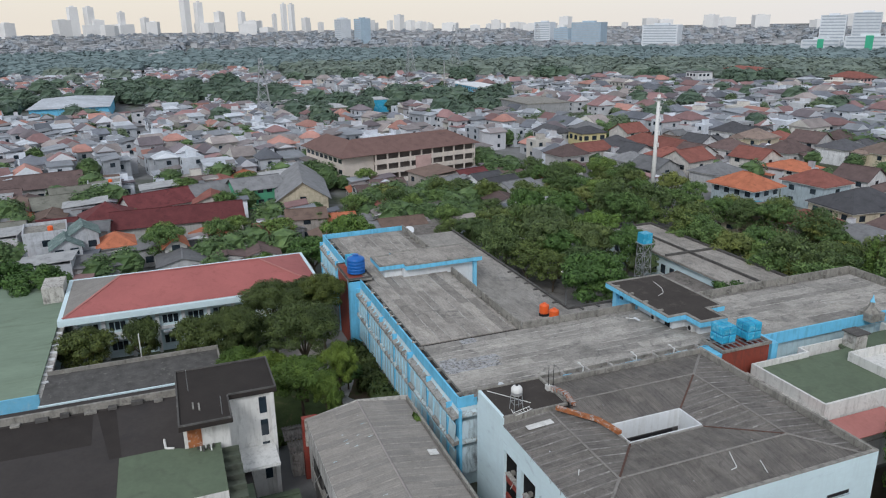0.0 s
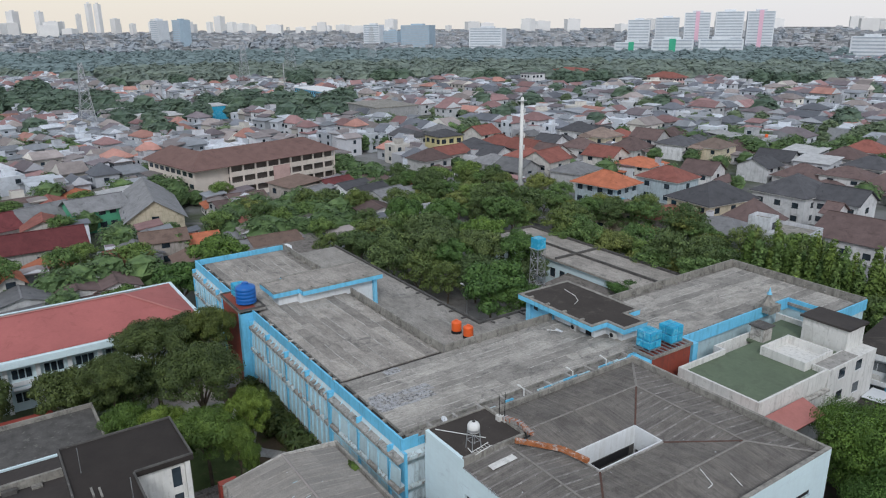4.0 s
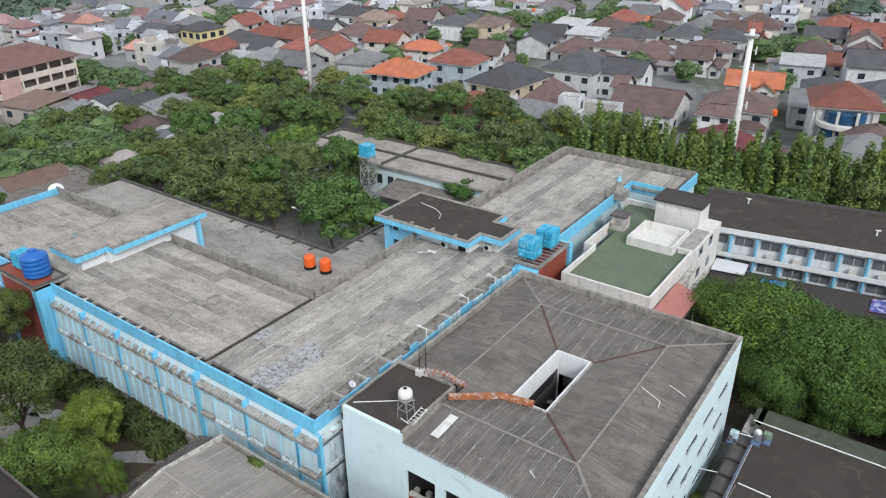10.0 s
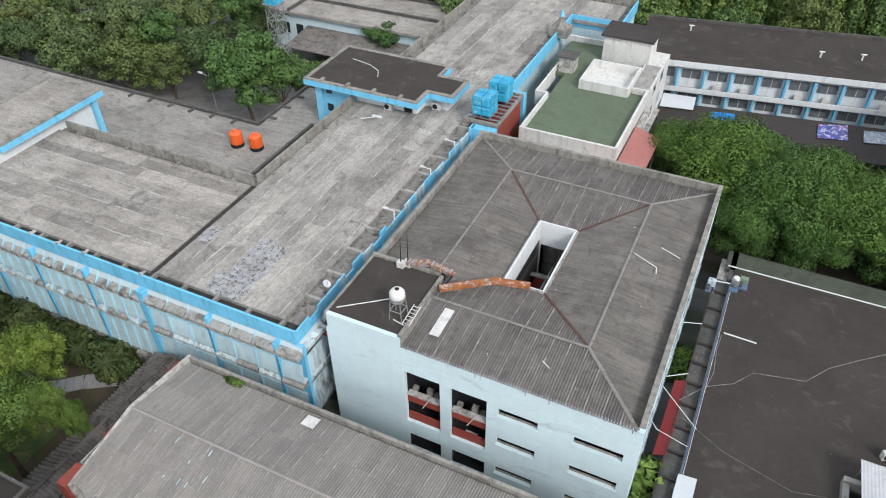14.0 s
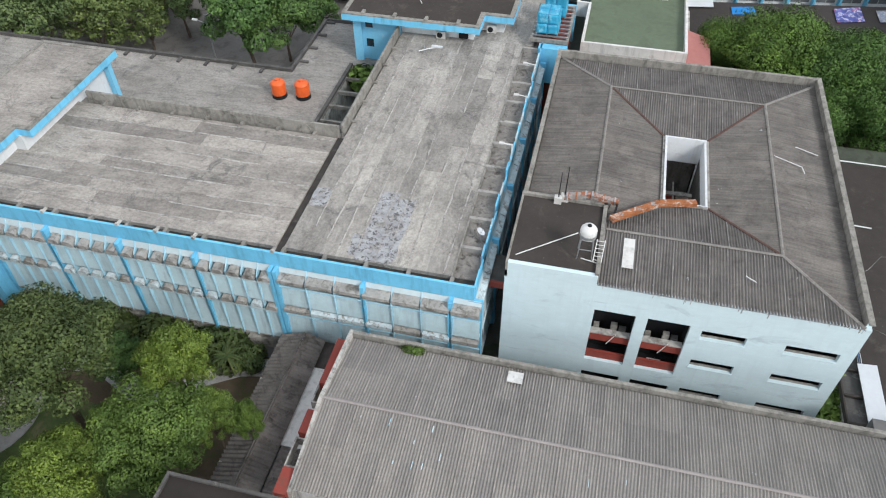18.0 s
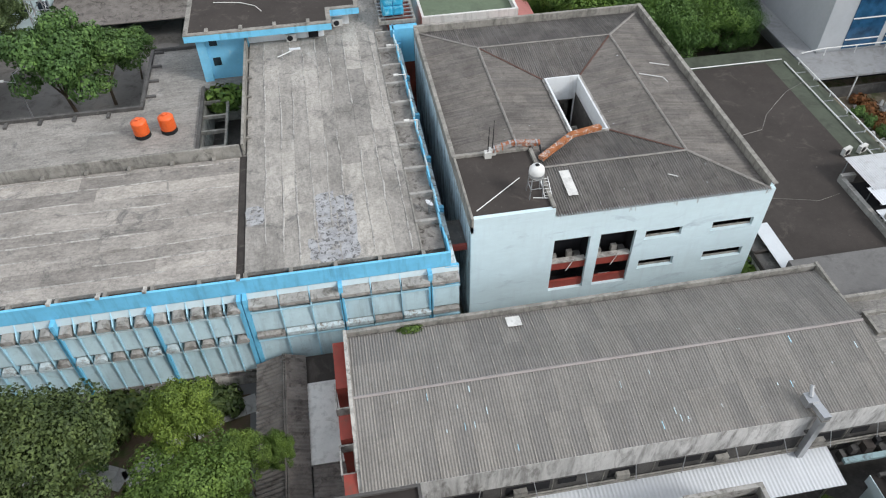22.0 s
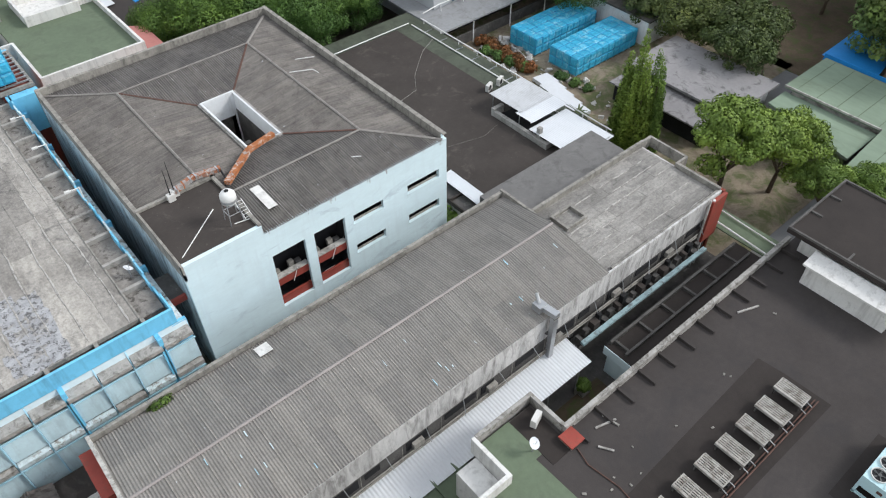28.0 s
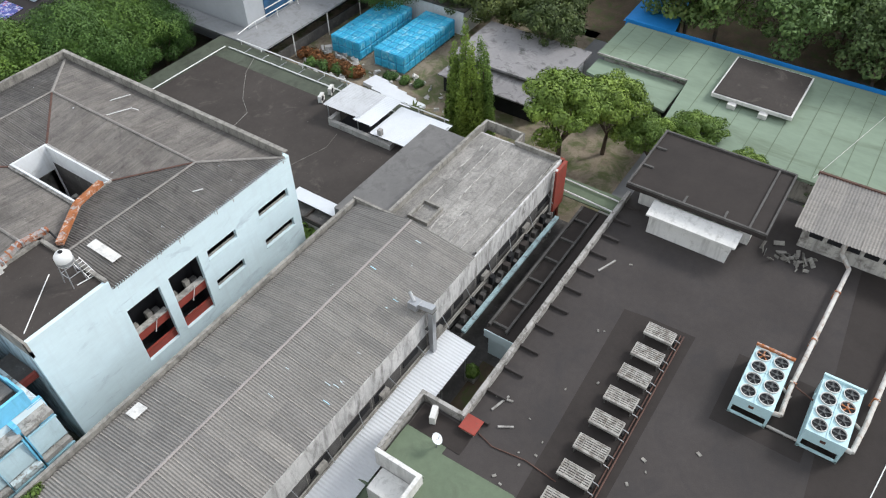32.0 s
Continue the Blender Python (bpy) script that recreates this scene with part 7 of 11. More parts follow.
for a, b, z in (((23.5, 50.25), (25.4, 49.3), 11.56), ((25.2, 51.9), (26.7, 51.2), 11.38), ((25.4, 49.3), (25.5, 48.7), 11.5), ((21.0, 37.6), (21.6, 37.2), 11.55), ((7.0, 36.0), (10.6, 38.8), 11.82), ((11.0, 36.6), (12.0, 36.4), 11.82)):
    tagged(part("pipe_length", rod(B(), (*a, z), (*b, z), 0.035), M["steel_white"]), "loose white pipe lying on the roof", "pipe", "loose roof pipes")
for a, b in (((20.6, 13.0), (22.0, 12.6)), ((21.6, 13.3), (21.8, 12.2)), ((19.8, 12.1), (20.3, 11.3)), ((34.6, 12.6), (36.2, 12.0)) ):
    z = 3.46 if b[1] > 30 else 6.06
    tagged(part("timber_length", box(B(), -0.06, 0.06, 0, math.dist(a, b), -0.05, 0.05), M["ledge"]), "pale timber offcut lying on the roof", "timber", "loose timbers").matrix_basis = Matrix.Translation((*a, z)) @ Matrix.Rotation(math.atan2(b[1] - a[1], b[0] - a[0]) - math.pi / 2, 4, "Z")
rub = random.Random(4)
bm = B()
for i in range(40):
    x, y = 43.4 + rub.gauss(-0.2, 0.45), 1.6 + rub.gauss(0, 0.9)
    s = rub.uniform(0.1, 0.35)
    m = Matrix.Translation((x, y, 6.1 + rub.uniform(0, 0.2))) @ Euler((rub.uniform(0, 3), rub.uniform(0, 3), rub.uniform(0, 3))).to_matrix().to_4x4() @ Matrix.Diagonal((s, s * 2.2, 0.03, 1))
    bmesh.ops.create_cube(bm, size=1.0, matrix=m)
tagged(part("scrap_pile", bm, M["concrete"]), "heap of pale scrap sheets by the shed", "scrap pile", "", "stuff")
bm = B()
for i in range(120):
    x, y = (53.5 + rub.gauss(0, 1.3), 47.0 + rub.gauss(0, 5.0)) if i < 60 else (rub.uniform(50, 56), rub.uniform(50, 57))
    s = rub.uniform(0.15, 0.6)
    m = Matrix.Translation((x, y, s * 0.25)) @ Euler((rub.uniform(0, 3), rub.uniform(0, 3), rub.uniform(0, 3))).to_matrix().to_4x4() @ Matrix.Diagonal((s, s * 1.4, s * 0.5, 1))
    bmesh.ops.create_cube(bm, size=1.0, matrix=m)
tagged(part("rubble", bm, M["white_debris"]), "pale rubble and broken slabs in the yard", "rubble", "", "stuff")
for i in range(5):
    tagged(part("loose_sheet", slab(B(), [(49.2 + i * 0.5, 40 + i * 1.5, 0.5), (51.4 + i * 0.4, 39.6 + i * 1.5, 0.6), (51.6 + i * 0.4, 41.6 + i * 1.5, 0.6), (49.4 + i * 0.5, 42.0 + i * 1.5, 0.5)], 0.4), M["metal_white"]), "stacked white roofing sheets in the yard", "roofing sheet", "stacked sheets")

w = thing("roof_aerial", (-5.0, 60.9, 9.95), "bent white aerial lying near the penthouse", "aerial", local=True)
part("boom", rod(B(), (-0.9, -0.2, 0.35), (0.9, 0.3, 0.75), 0.05), M["steel_white"], w)
part("dipole", box(B(), 0.2, 1.2, 0.1, 0.35, 0.7, 0.8), M["metal_white"], w)
part("mast", rod(B(), (-0.5, 0, 0), (-0.4, -0.05, 0.9), 0.04), M["metal"], w)
# scattered rubble on the charcoal roof
rb = random.Random(12)
lump = mesh_of("rubble_brick", box(B(), -0.1, 0.1, -0.06, 0.06, 0, 0.06))
lump.materials.append(M["concrete"])
for x, y in ((29.6, 10.2), (29.9, 10.0), (36.4, 10.9), (24.4, 10.1), (18.9, 10.4), (18.4, 9.7), (20.2, 9.4), (22.4, 4.2), (22.0, 3.6), (17.2, 10.8), (16.8, 10.1), (26.1, 8.4), (24.6, 1.6), (20.6, 4.4), (19.4, 9.2), (21.2, 10.8)):
    o = tagged(new("rubble_brick", lump), "loose broken brick lying on the charcoal roof", "brick", "loose bricks")
    k = rb.uniform(0.6, 1.5)
    o.matrix_basis = Matrix.Translation((x + rb.uniform(-0.2, 0.2), y + rb.uniform(-0.2, 0.2), 6.006)) @ Matrix.Rotation(rb.uniform(0, 3), 4, "Z") @ Matrix.Diagonal((k, k, 1, 1))
# cables and junk on the low felt roof
def wire(pts, label, material, r=0.02):
    """One unbroken tube through the points."""
    bm = B()
    P = [Vector(p) for p in pts]
    rings = []
    for k, p in enumerate(P):
        d = (P[min(k + 1, len(P) - 1)] - P[max(k - 1, 0)]).normalized()
        s = d.cross(Vector((0, 0, 1))).normalized()
        u = s.cross(d)
        rings.append([bm.verts.new(p + s * r * math.cos(i * 1.2566) + u * r * math.sin(i * 1.2566)) for i in range(5)])
    for a, b in zip(rings, rings[1:]):
        for i in range(5):
            bm.faces.new((a[i], a[(i + 1) % 5], b[(i + 1) % 5], b[i]))
    bm.faces.new(rings[0][::-1]), bm.faces.new(rings[-1])
    bmesh.ops.recalc_face_normals(bm, faces=bm.faces)
    return tagged(part("cable", bm, material), label, "cable", "roof cables")


wire([(29.4, 45.4, 3.3), (30.9, 47.3, 3.5), (32.7, 48.5, 3.43), (33.9, 50.2, 3.43), (36.1, 50.7, 3.43), (37.5, 51.0, 3.43), (39.0, 53.1, 3.43), (40.9, 54.8, 3.43), (42.8, 56.4, 3.43), (45.2, 57.6, 3.43)], "loose pale cable across the felt roof", M["ledge"], 0.02)
wire([(30.95, 47.3, 3.46), (31.2, 49.0, 3.43), (31.0, 51.4, 3.43), (31.1, 53.2, 3.43)], "loose pale cable across the felt roof", M["ledge"], 0.02)
wire([(29.9, 43.8, 3.44), (33.0, 42.1, 3.43), (34.9, 41.6, 3.43), (37.5, 40.9, 3.43), (39.6, 41.4, 3.43)], "loose pale cable across the felt roof", M["concrete"], 0.014)
wire([(-11.5, 68.8, 12.0), (-9.0, 68.2, 12.05), (-7.6, 67.4, 12.0), (-7.0, 66.2, 12.0)], "bent white pipe on the penthouse roof", M["ac"], 0.045)
wire([(28.02, 47.4, 3.1), (29.5, 48.3, 3.2)], "white rod across the alley", M["steel_white"], 0.035)
wire([(28.02, 46.2, 3.3), (31.0, 43.2, 3.45)], "white rod across the alley", M["steel_white"], 0.035)
wire([(28.02, 42.8, 3.2), (28.5, 42.2, 3.25), (30.8, 41.5, 3.4)], "white rod across the alley", M["steel_white"], 0.03)
wire([(28.02, 53.6, 3.2), (29.6, 54.1, 3.2)], "white rod across the alley", M["steel_white"], 0.035)
wire([(31.2, 53.5, 3.46), (33.7, 53.4, 3.46)], "white plastic pipe lying on the felt roof", M["steel_white"], 0.06)
wire([(18.8, 12.8, 6.05), (18.5, 11.7, 6.05), (18.8, 9.7, 6.05), (18.6, 7.6, 6.05)], "rusty pipe from the red hatch", M["ridge_red"], 0.04)
wire([(33.2, -7.2, 6.05), (30.6, -7.6, 6.05), (26.0, -7.0, 6.05), (20.0, -6.2, 6.05)], "thin white pipe along the charcoal roof", M["steel_white"], 0.035)
for x, y, k in ((31.75, 60.2, 0), (29.3, 59.2, 1)):
    j = thing("roof_machine", (x, y, (3.4, 3.0)[k]), ("green pump casing on a blue steel frame", "pale blue machine casing over the alley gutter")[k], "pump", "roof pumps", local=True)
    part("casing", box(B(), -0.32, 0.32, -0.25, 0.25, 0.16, 0.62 + 0.12 * k), (M["green_pale"], M["wall_stained"])[k], j)
    part("motor", rod(B(), (-0.2, -0.3, 0.3), (-0.25, -0.8, 0.3), 0.16, seg=12), M["concrete_dark"], j)
    part("frame", box(B(), -0.38, 0.38, -0.9, 0.28, 0, 0.16), DULL_BLUE, j)
drum = thing("pressure_tank", (31.1, 59.4, 3.4), "small steel pressure tank on a blue frame", "tank", local=True)
part("shell", lathe(B(), [(0.02, 0.16), (0.3, 0.2), (0.34, 0.3), (0.34, 0.95), (0.28, 1.06), (0.05, 1.12)], 18), M["metal"], drum, smooth=True)
part("lid", lathe(B(), [(0.26, 1.06), (0.24, 1.12), (0.03, 1.15)], 16), M["steel_white"], drum)
part("pipe", rod(B(), (0.3, 0, 0.35), (-1.6, -0.2, 0.3), 0.05), M["steel_white"], drum)
part("frame", box(B(), -0.36, 0.36, -0.7, 0.3, 0, 0.18), DULL_BLUE, drum)
tarp_m = surface("printed_banner", (0.10, 0.12, 0.38), 0.6, 0.7, 0.3, 0.5, (0.5, 0.5, 0.62), 0.6, (0.52, 0.56), bump=0.1, second=((0.42, 0.12, 0.22), 1.0, (1, 1, 1), 0.56, 0.62))
tagged(part("banner_sheet", slab(B(), [(35.6, 88.6, 3.24), (38.7, 89.4, 3.24), (38.5, 92.6, 3.42), (35.5, 91.4, 3.42)], 0.04), tarp_m), "old printed blue banner laid on the canopy roof", "banner")
tagged(part("banner_sheet", slab(B(), [(40.3, 89.6, 3.26), (42.6, 90.2, 3.26), (42.4, 92.6, 3.42), (40.2, 92.0, 3.42)], 0.04), surface("faded_banner", (0.30, 0.34, 0.42), 0.7, 0.6, 0.2, 0.35, (0.6, 0.6, 0.62), 0.5, (0.52, 0.6))), "faded printed banner laid on the canopy roof", "banner")
tagged(part("banner_sheet", slab(B(), [(24.1, 88.0, 3.24), (26.8, 88.5, 3.24), (26.6, 90.0, 3.42), (24.0, 89.4, 3.42)], 0.04), M["fence_blue"]), "small blue tarpaulin on the canopy roof", "tarpaulin")

# pale paint flakes on the front slope of the corrugated roof
fl = random.Random(77)
for k in range(18):
    x, y = fl.uniform(1, 29), fl.uniform(20.6, 24.9)
    z = 7.2 + (y - 20.12) * 0.1496 + 0.045
    w, d = fl.uniform(0.03, 0.08), fl.uniform(0.15, 0.5)
    part("paint_flake", slab(B(), [(x, y, z), (x + w, y, z), (x + w, y + d, z + d * 0.15), (x, y + d, z + d * 0.15)], 0.012), M["panel_white" if k % 3 else "fin_blue"], slabhouse, "pale paint flake on the sheets")

# exhaust duct on the corrugated block
st = thing("exhaust_duct", (24.0, 20.0, 3.1), "grey bent exhaust duct over the roof edge", "duct")
part("riser", box(B(), 23.8, 24.2, 19.55, 19.92, 3.05, 7.6), M["metal"], st)
part("elbow", prism(B(), [(23.76, 19.5), (24.24, 19.5), (24.1, 20.7), (23.6, 20.7)], 7.6, 7.98), M["metal"], st)
part("flange", box(B(), 23.74, 24.26, 19.49, 19.97, 7.5, 7.6), M["concrete"], st)
part("outlet", box(B(), 23.35, 24.05, 20.5, 21.2, 7.5, 8.08), M["metal"], st)
part("cowl", rod(B(), (23.7, 20.9, 8.05), (23.85, 21.35, 8.55), 0.14), M["metal"], st)
part("bracket", box(B(), 23.7, 24.3, 19.9, 20.1, 5.6, 5.7), M["concrete_dark"], st)
tagged(part("downpipe", rod(B(), (42.0, 19.9, 0), (42.0, 19.9, 7.0), 0.12), M["steel_white"]), "white downpipe on the red end wall", "pipe")
tagged(part("garden_topiary_box", box(B(), 24.9, 25.7, 16.9, 17.7, 0.05, 0.5), M["concrete"]), "small concrete planter in the alley garden", "planter")

# walkway roof beside the corrugated block
wk = thing("covered_walkway", (-7, 26, 0), "covered walkway with grimy dark corrugated roof", "walkway")
for o, u, v, l in (((-7.0, 32.8, 3.7), (0, -1, 0), (-2.0, 0, -0.75), 2.14), ((-7.0, 32.8, 3.7), (0, -1, 0), (1.4, 0, -0.5), 1.49)):
    v = Vector(v).normalized()
    n = Vector(u).cross(v)
    if n.z < 0:
        n = -n
    slope(wk, "roof_sheet", M["sheet_brown"], o, u, v, n, 14.6, lambda a: 0.0, lambda a, l=l: l, 0.3, 0.075, 1.2)
for y in np.arange(19.4, 33, 3.2):
    for x in (-8.9, -6.2):
        part("post", box(B(), x - 0.1, x + 0.1, y - 0.1, y + 0.1, 0, 2.95), M["dirty_white"], wk)
part("ridge_cap", rod(rod(B(), (-6.92, 18.3, 3.77), (-6.92, 32.8, 3.77), 0.07), (-7.08, 18.3, 3.77), (-7.08, 32.8, 3.77), 0.06), M["sheet_brown"], wk)
tagged(part("flat_canopy", box(B(), -5.8, -3.5, 24.5, 30.6, 2.9, 3.05), M["tower_white"]), "stained white flat canopy beside the walkway", "canopy")
tagged(part("flat_canopy", box(B(), -5.8, -3.5, 30.7, 33.0, 2.7, 2.85), M["membrane"]), "dark felt flat canopy beside the walkway", "canopy")
sv = Vector((2.3, 0, -0.2)).normalized()
low_can = thing("low_canopy", (-4.6, 21.5, 0), "grimy low corrugated canopy beside the walkway", "canopy")
slope(low_can, "canopy_sheet", M["sheet_brown"], (-5.5, 24.4, 3.1), (0, -1, 0), sv, Vector((0.2, 0, 2.3)).normalized(), 6.0, lambda a: 0.0, lambda a: 2.1, 0.3, 0.06, 1.2)
part("canopy_wall", box(B(), -5.4, -3.6, 18.6, 24.2, 0, 2.75), M["dirty_white"], low_can)

# ---- red-roofed building and green hall to the west ----
red = thing("clinic_building", (-48, 12, 0), "white two-storey clinic with red hipped roof and pale blue eave", "building")
part("wall", box(B(), -56, -42.2, -4.8, 28.6, 0, 6.6), M["pale_blue"], red, "pale blue-white wall")
part("eave_band", box(B(), -58.5, -40.4, -6.4, 30.2, 6.5, 7.35), M["pale_blue"], red, "pale blue eave band")
bm = B()
q = [(-57.8, -5.8), (-41.0, -5.8), (-41.0, 29.7), (-57.8, 29.7)]
e = [bm.verts.new((x, y, 7.4)) for x, y in q]
r0, r1 = bm.verts.new((-50.5, 1.5, 9.6)), bm.verts.new((-50.5, 22.0, 9.6))
f = [bm.faces.new((e[1], e[2], r1, r0)), bm.faces.new((e[0], e[1], r0)), bm.faces.new((e[2], e[3], r1)), bm.faces.new((e[3], e[0], r0, r1)), bm.faces.new(e[::-1])]
ob = part("roof", bm, M["red_roof"], red, "faded red roof sheets")
ob.data.materials.append(M["sheet"])
for i in (1, 3):
    ob.data.polygons[i].material_index = 1
for a, b in (((-41.0, -5.8, 7.45), (-50.5, 1.5, 9.66)), ((-50.5, 1.5, 9.66), (-50.5, 22, 9.66)), ((-41, 29.7, 7.45), (-50.5, 22, 9.66))):
    cap(a, b, 0.4, M["salmon"], "ridge_cap", red, 0.06)
for y in np.arange(-3.8, 28, 3.55):
    part("column", box(B(), -42.2, -41.7, y - 0.95, y - 0.45, 0, 6.5), M["white"], red)
    for z in (4.3, 1.2):
        for k in range(3):
            part("window", box(B(), -42.2, -42.12, y + k * 0.75, y + 0.62 + k * 0.75, z, z + 1.2), M["glass"], red)
    part("sunshade", box(B(), -42.2, -41.4, y - 0.1, y + 2.3, 3.0, 3.12), M["metal_white"], red)
    part("spandrel", box(B(), -42.22, -42.0, y - 0.4, y + 2.6, 3.4, 3.9), M["white"], red)
part("stair_block", box(B(), -57, -52, -9.5, -6.6, 0, 8.6), M["dirty_white"], red)
hall = thing("green_hall", (-40, -22, 0), "hall with faded green membrane roof", "building")
part("wall", box(B(), -62, -21.5, -40, -7.2, 0, 5.8), M["pale_blue"], hall)
part("roof", box(B(), -62.5, -21.0, -40.5, -6.7, 5.8, 6.1), M["green_pale"], hall, "faded green membrane roof")
part("gutter", box(B(), -62.5, -21.0, -6.7, -5.9, 5.4, 5.7), M["dirty_white"], hall)
part("fascia", box(B(), -21.0, -20.8, -40.5, -6.4, 4.4, 6.2), M["blue_pale"], hall, "pale blue fascia")
for x in np.arange(-60, -23, 2.2):
    part("gutter_rib", box(B(), x, x + 0.15, -6.7, -5.9, 5.7, 5.95), M["white"], hall)
lowr = thing("low_roof_wing", (-23, 4, 0), "low wing with weathered flat concrete roof", "building")
part("wall", box(B(), -26.4, -18.3, -6, 13.0, 0, 5.5), M["dirty_white"], lowr)
part("roof", box(B(), -26.8, -18.2, -6.2, 13.4, 5.5, 5.75), M["concrete_dark"], lowr, "dark weathered concrete roof")
bm = B()
for a in ((-26.8, -26.6, -6.2, 13.4), (-26.6, -18.4, 13.2, 13.4)):
    box(bm, *a, 5.75, 6.25)
part("kerb", bm, M["concrete"], lowr)
part("blue_edge", box(B(), -18.4, -18.15, -6.2, 13.4, 5.45, 6.0), M["pale_blue"], lowr, "pale blue roof edge")
tagged(part("walkway_roof", slab(B(), [(-34.4, -7.0, 2.9), (-31.4, -7.0, 2.9), (-31.4, 10.0, 2.9), (-34.4, 10.0, 2.9)], 0.12), M["red_paint"]), "dark red metal walkway roof before the clinic", "canopy")
tagged(part("walkway_post", box(box(box(B(), -31.7, -31.5, -6.6, -6.4, 0, 2.8), -31.7, -31.5, 1.4, 1.6, 0, 2.8), -31.7, -31.5, 9.4, 9.6, 0, 2.8), M["steel_white"]), "white posts under the red walkway roof", "post")
tagged(part("flagpole", rod(B(), (-31.5, 4.0, 0), (-31.5, 4.0, 7.5), 0.07), M["steel_white"]), "thin white pole in the garden", "pole")
bm = B()
way = [(-30.0, 27.2), (-26.0, 28.6), (-22.5, 29.2), (-20.3, 28.3), (-18.0, 27.2), (-16.2, 28.2), (-14.6, 29.6), (-12.1, 31.2), (-9.5, 31.8)]
for (ax, ay), (bx, by) in zip(way, way[1:]):
    n = max(1, round(math.hypot(bx - ax, by - ay) / 0.8))
    d = Vector((bx - ax, by - ay, 0)).normalized()
    s = Vector((-d.y, d.x, 0)) * 0.75
    for i in range(n):
        p, q = Vector((ax, ay, 0.1)).lerp(Vector((bx, by, 0.1)), i / n), Vector((ax, ay, 0.1)).lerp(Vector((bx, by, 0.1)), (i + 0.97) / n)
        slab(bm, [p - s, q - s, q + s, p + s], 0.08)
tagged(part("garden_path", bm, surface("pale_slab_path", (0.42, 0.41, 0.39), 0.9, 2.0, 0.25, 0.2, (0.24, 0.23, 0.21), 1.0, (0.52, 0.7), bump=0.3, island=0.15)), "grey slab path through the garden", "path", "", "structure")
tagged(part("garden_paving", box(B(), -36, -27.0, 20.5, 28.4, 0.03, 0.09), surface("pinkish_slab_paving", (0.36, 0.32, 0.295), 0.9, 2.0, 0.3, 0.15, (0.24, 0.21, 0.19), 1.2, (0.5, 0.7))), "pale pinkish slab paving in the garden", "pavement", "", "structure")
tagged(part("garden_lawn", box(B(), -33, -12.5, 15.0, 26.0, 0.03, 0.06), M["lawn"]), "worn lawn between the garden trees", "lawn", "", "structure")
tagged(part("plaza", lathe(B(), [(4.2, 0.03), (4.2, 0.1)], 28, (-28.5, 23.5, 0)), M["paving"]), "round pale paved plaza in the garden", "pavement", "", "structure")

# ---- green-roofed building and sheds to the east ----
gb = thing("green_roofed_building", (66, 8, 0), "low building with green membrane roof and blue boundary sheet", "building")
part("wall", box(B(), 58, 73, -30, 16.5, 0, 3.2), M["dirty_white"], gb)
part("wall", box(B(), 66.4, 73, 16.5, 26.5, 0, 3.2), M["dirty_white"], gb)
part("roof", prism(B(), [(56.5, -30), (73.8, -30), (73.8, 27.2), (66.0, 27.2), (66.0, 17.2), (56.5, 16.6)], 3.2, 3.5), M["green_pale"], gb, "faded green membrane roof")
part("porch_roof", prism(B(), [(60.5, 17.4), (66.0, 17.4), (66.0, 27.0), (63.0, 27.0)], 2.6, 2.85), M["green_pale"], gb)
part("eave", box(B(), 65.9, 66.02, 17.2, 27.2, 3.38, 3.58), M["dirty_white"], gb)
part("rooflight_wall", box(B(), 64.6, 71.3, 7.2, 13.5, 3.5, 3.9), M["tower_white"], gb)
part("rooflight_fascia", box(B(), 63.9, 71.9, 6.5, 14.2, 3.9, 4.26), M["tower_white"], gb, "white fascia of the raised roof")
part("rooflight_roof", box(B(), 64.05, 71.75, 6.65, 14.05, 4.26, 4.32), M["membrane"], gb, "brown-black felt raised roof")
for y in (8.6, 11.6):
    part("vent_unit", box(B(), 63.3, 63.9, y, y + 0.8, 3.5, 3.95), M["ac"], gb)
for y in np.arange(-12.0, 16.5, 2.1):
    part("seam", box(B(), 56.8, 73.6, y, y + 0.06, 3.5, 3.525), M["green"], gb)
for y in np.arange(17.6, 27, 2.1):
    part("seam", box(B(), 66.2, 73.6, y, y + 0.06, 3.5, 3.525), M["green"], gb)
part("roof_pipe", rod(B(), (57.0, 2.6, 3.56), (73.4, -1.6, 3.56), 0.022), M["ac"], gb, "thin white pipe on the green roof")
tagged(part("boundary_sheet", box(B(), 74.2, 74.35, -30, 27.6, 0, 3.7), M["fence_blue"]), "bright blue sheet fence behind the green roof", "fence", "", "structure")
tagged(part("tarpaulin", slab(B(), [(74.6, 22, 3.2), (86, 24, 2.0), (86, 29, 2.0), (74.6, 28, 3.2)], 0.05), M["fence_blue"]), "blue tarpaulin roof by the fence", "tarpaulin")
gar = thing("garage_row", (62, 34, 0), "row of low garages with grey flat roofs", "garage")
part("wall", box(B(), 58.6, 66.0, 28.6, 40.2, 0, 2.8), M["white"], gar)
part("roof", box(B(), 58.0, 66.5, 28.0, 40.8, 2.8, 3.05), surface("grey_felt", (0.26, 0.25, 0.25), 0.9, 3, 0.3, 0.15, (0.09, 0.088, 0.085), 1.5), gar, "grey felt roof")
part("lower_roof", box(B(), 54.6, 58.5, 28.6, 40.2, 2.3, 2.45), surface("grey_felt_low", (0.235, 0.225, 0.225), 0.9, 3, 0.3, 0.15, (0.08, 0.078, 0.075), 1.5), gar, "grey felt lower roof")
# solid black block stands in for the shade under the lower roof
part("shade_gap", box(B(), 55.4, 58.6, 28.8, 40.0, 0, 2.3), M["void"], gar)
part("yard_house", box(B(), 66.5, 76, 44.6, 56.0, 0, 3.0), M["white"], gar, "white outbuilding wall")
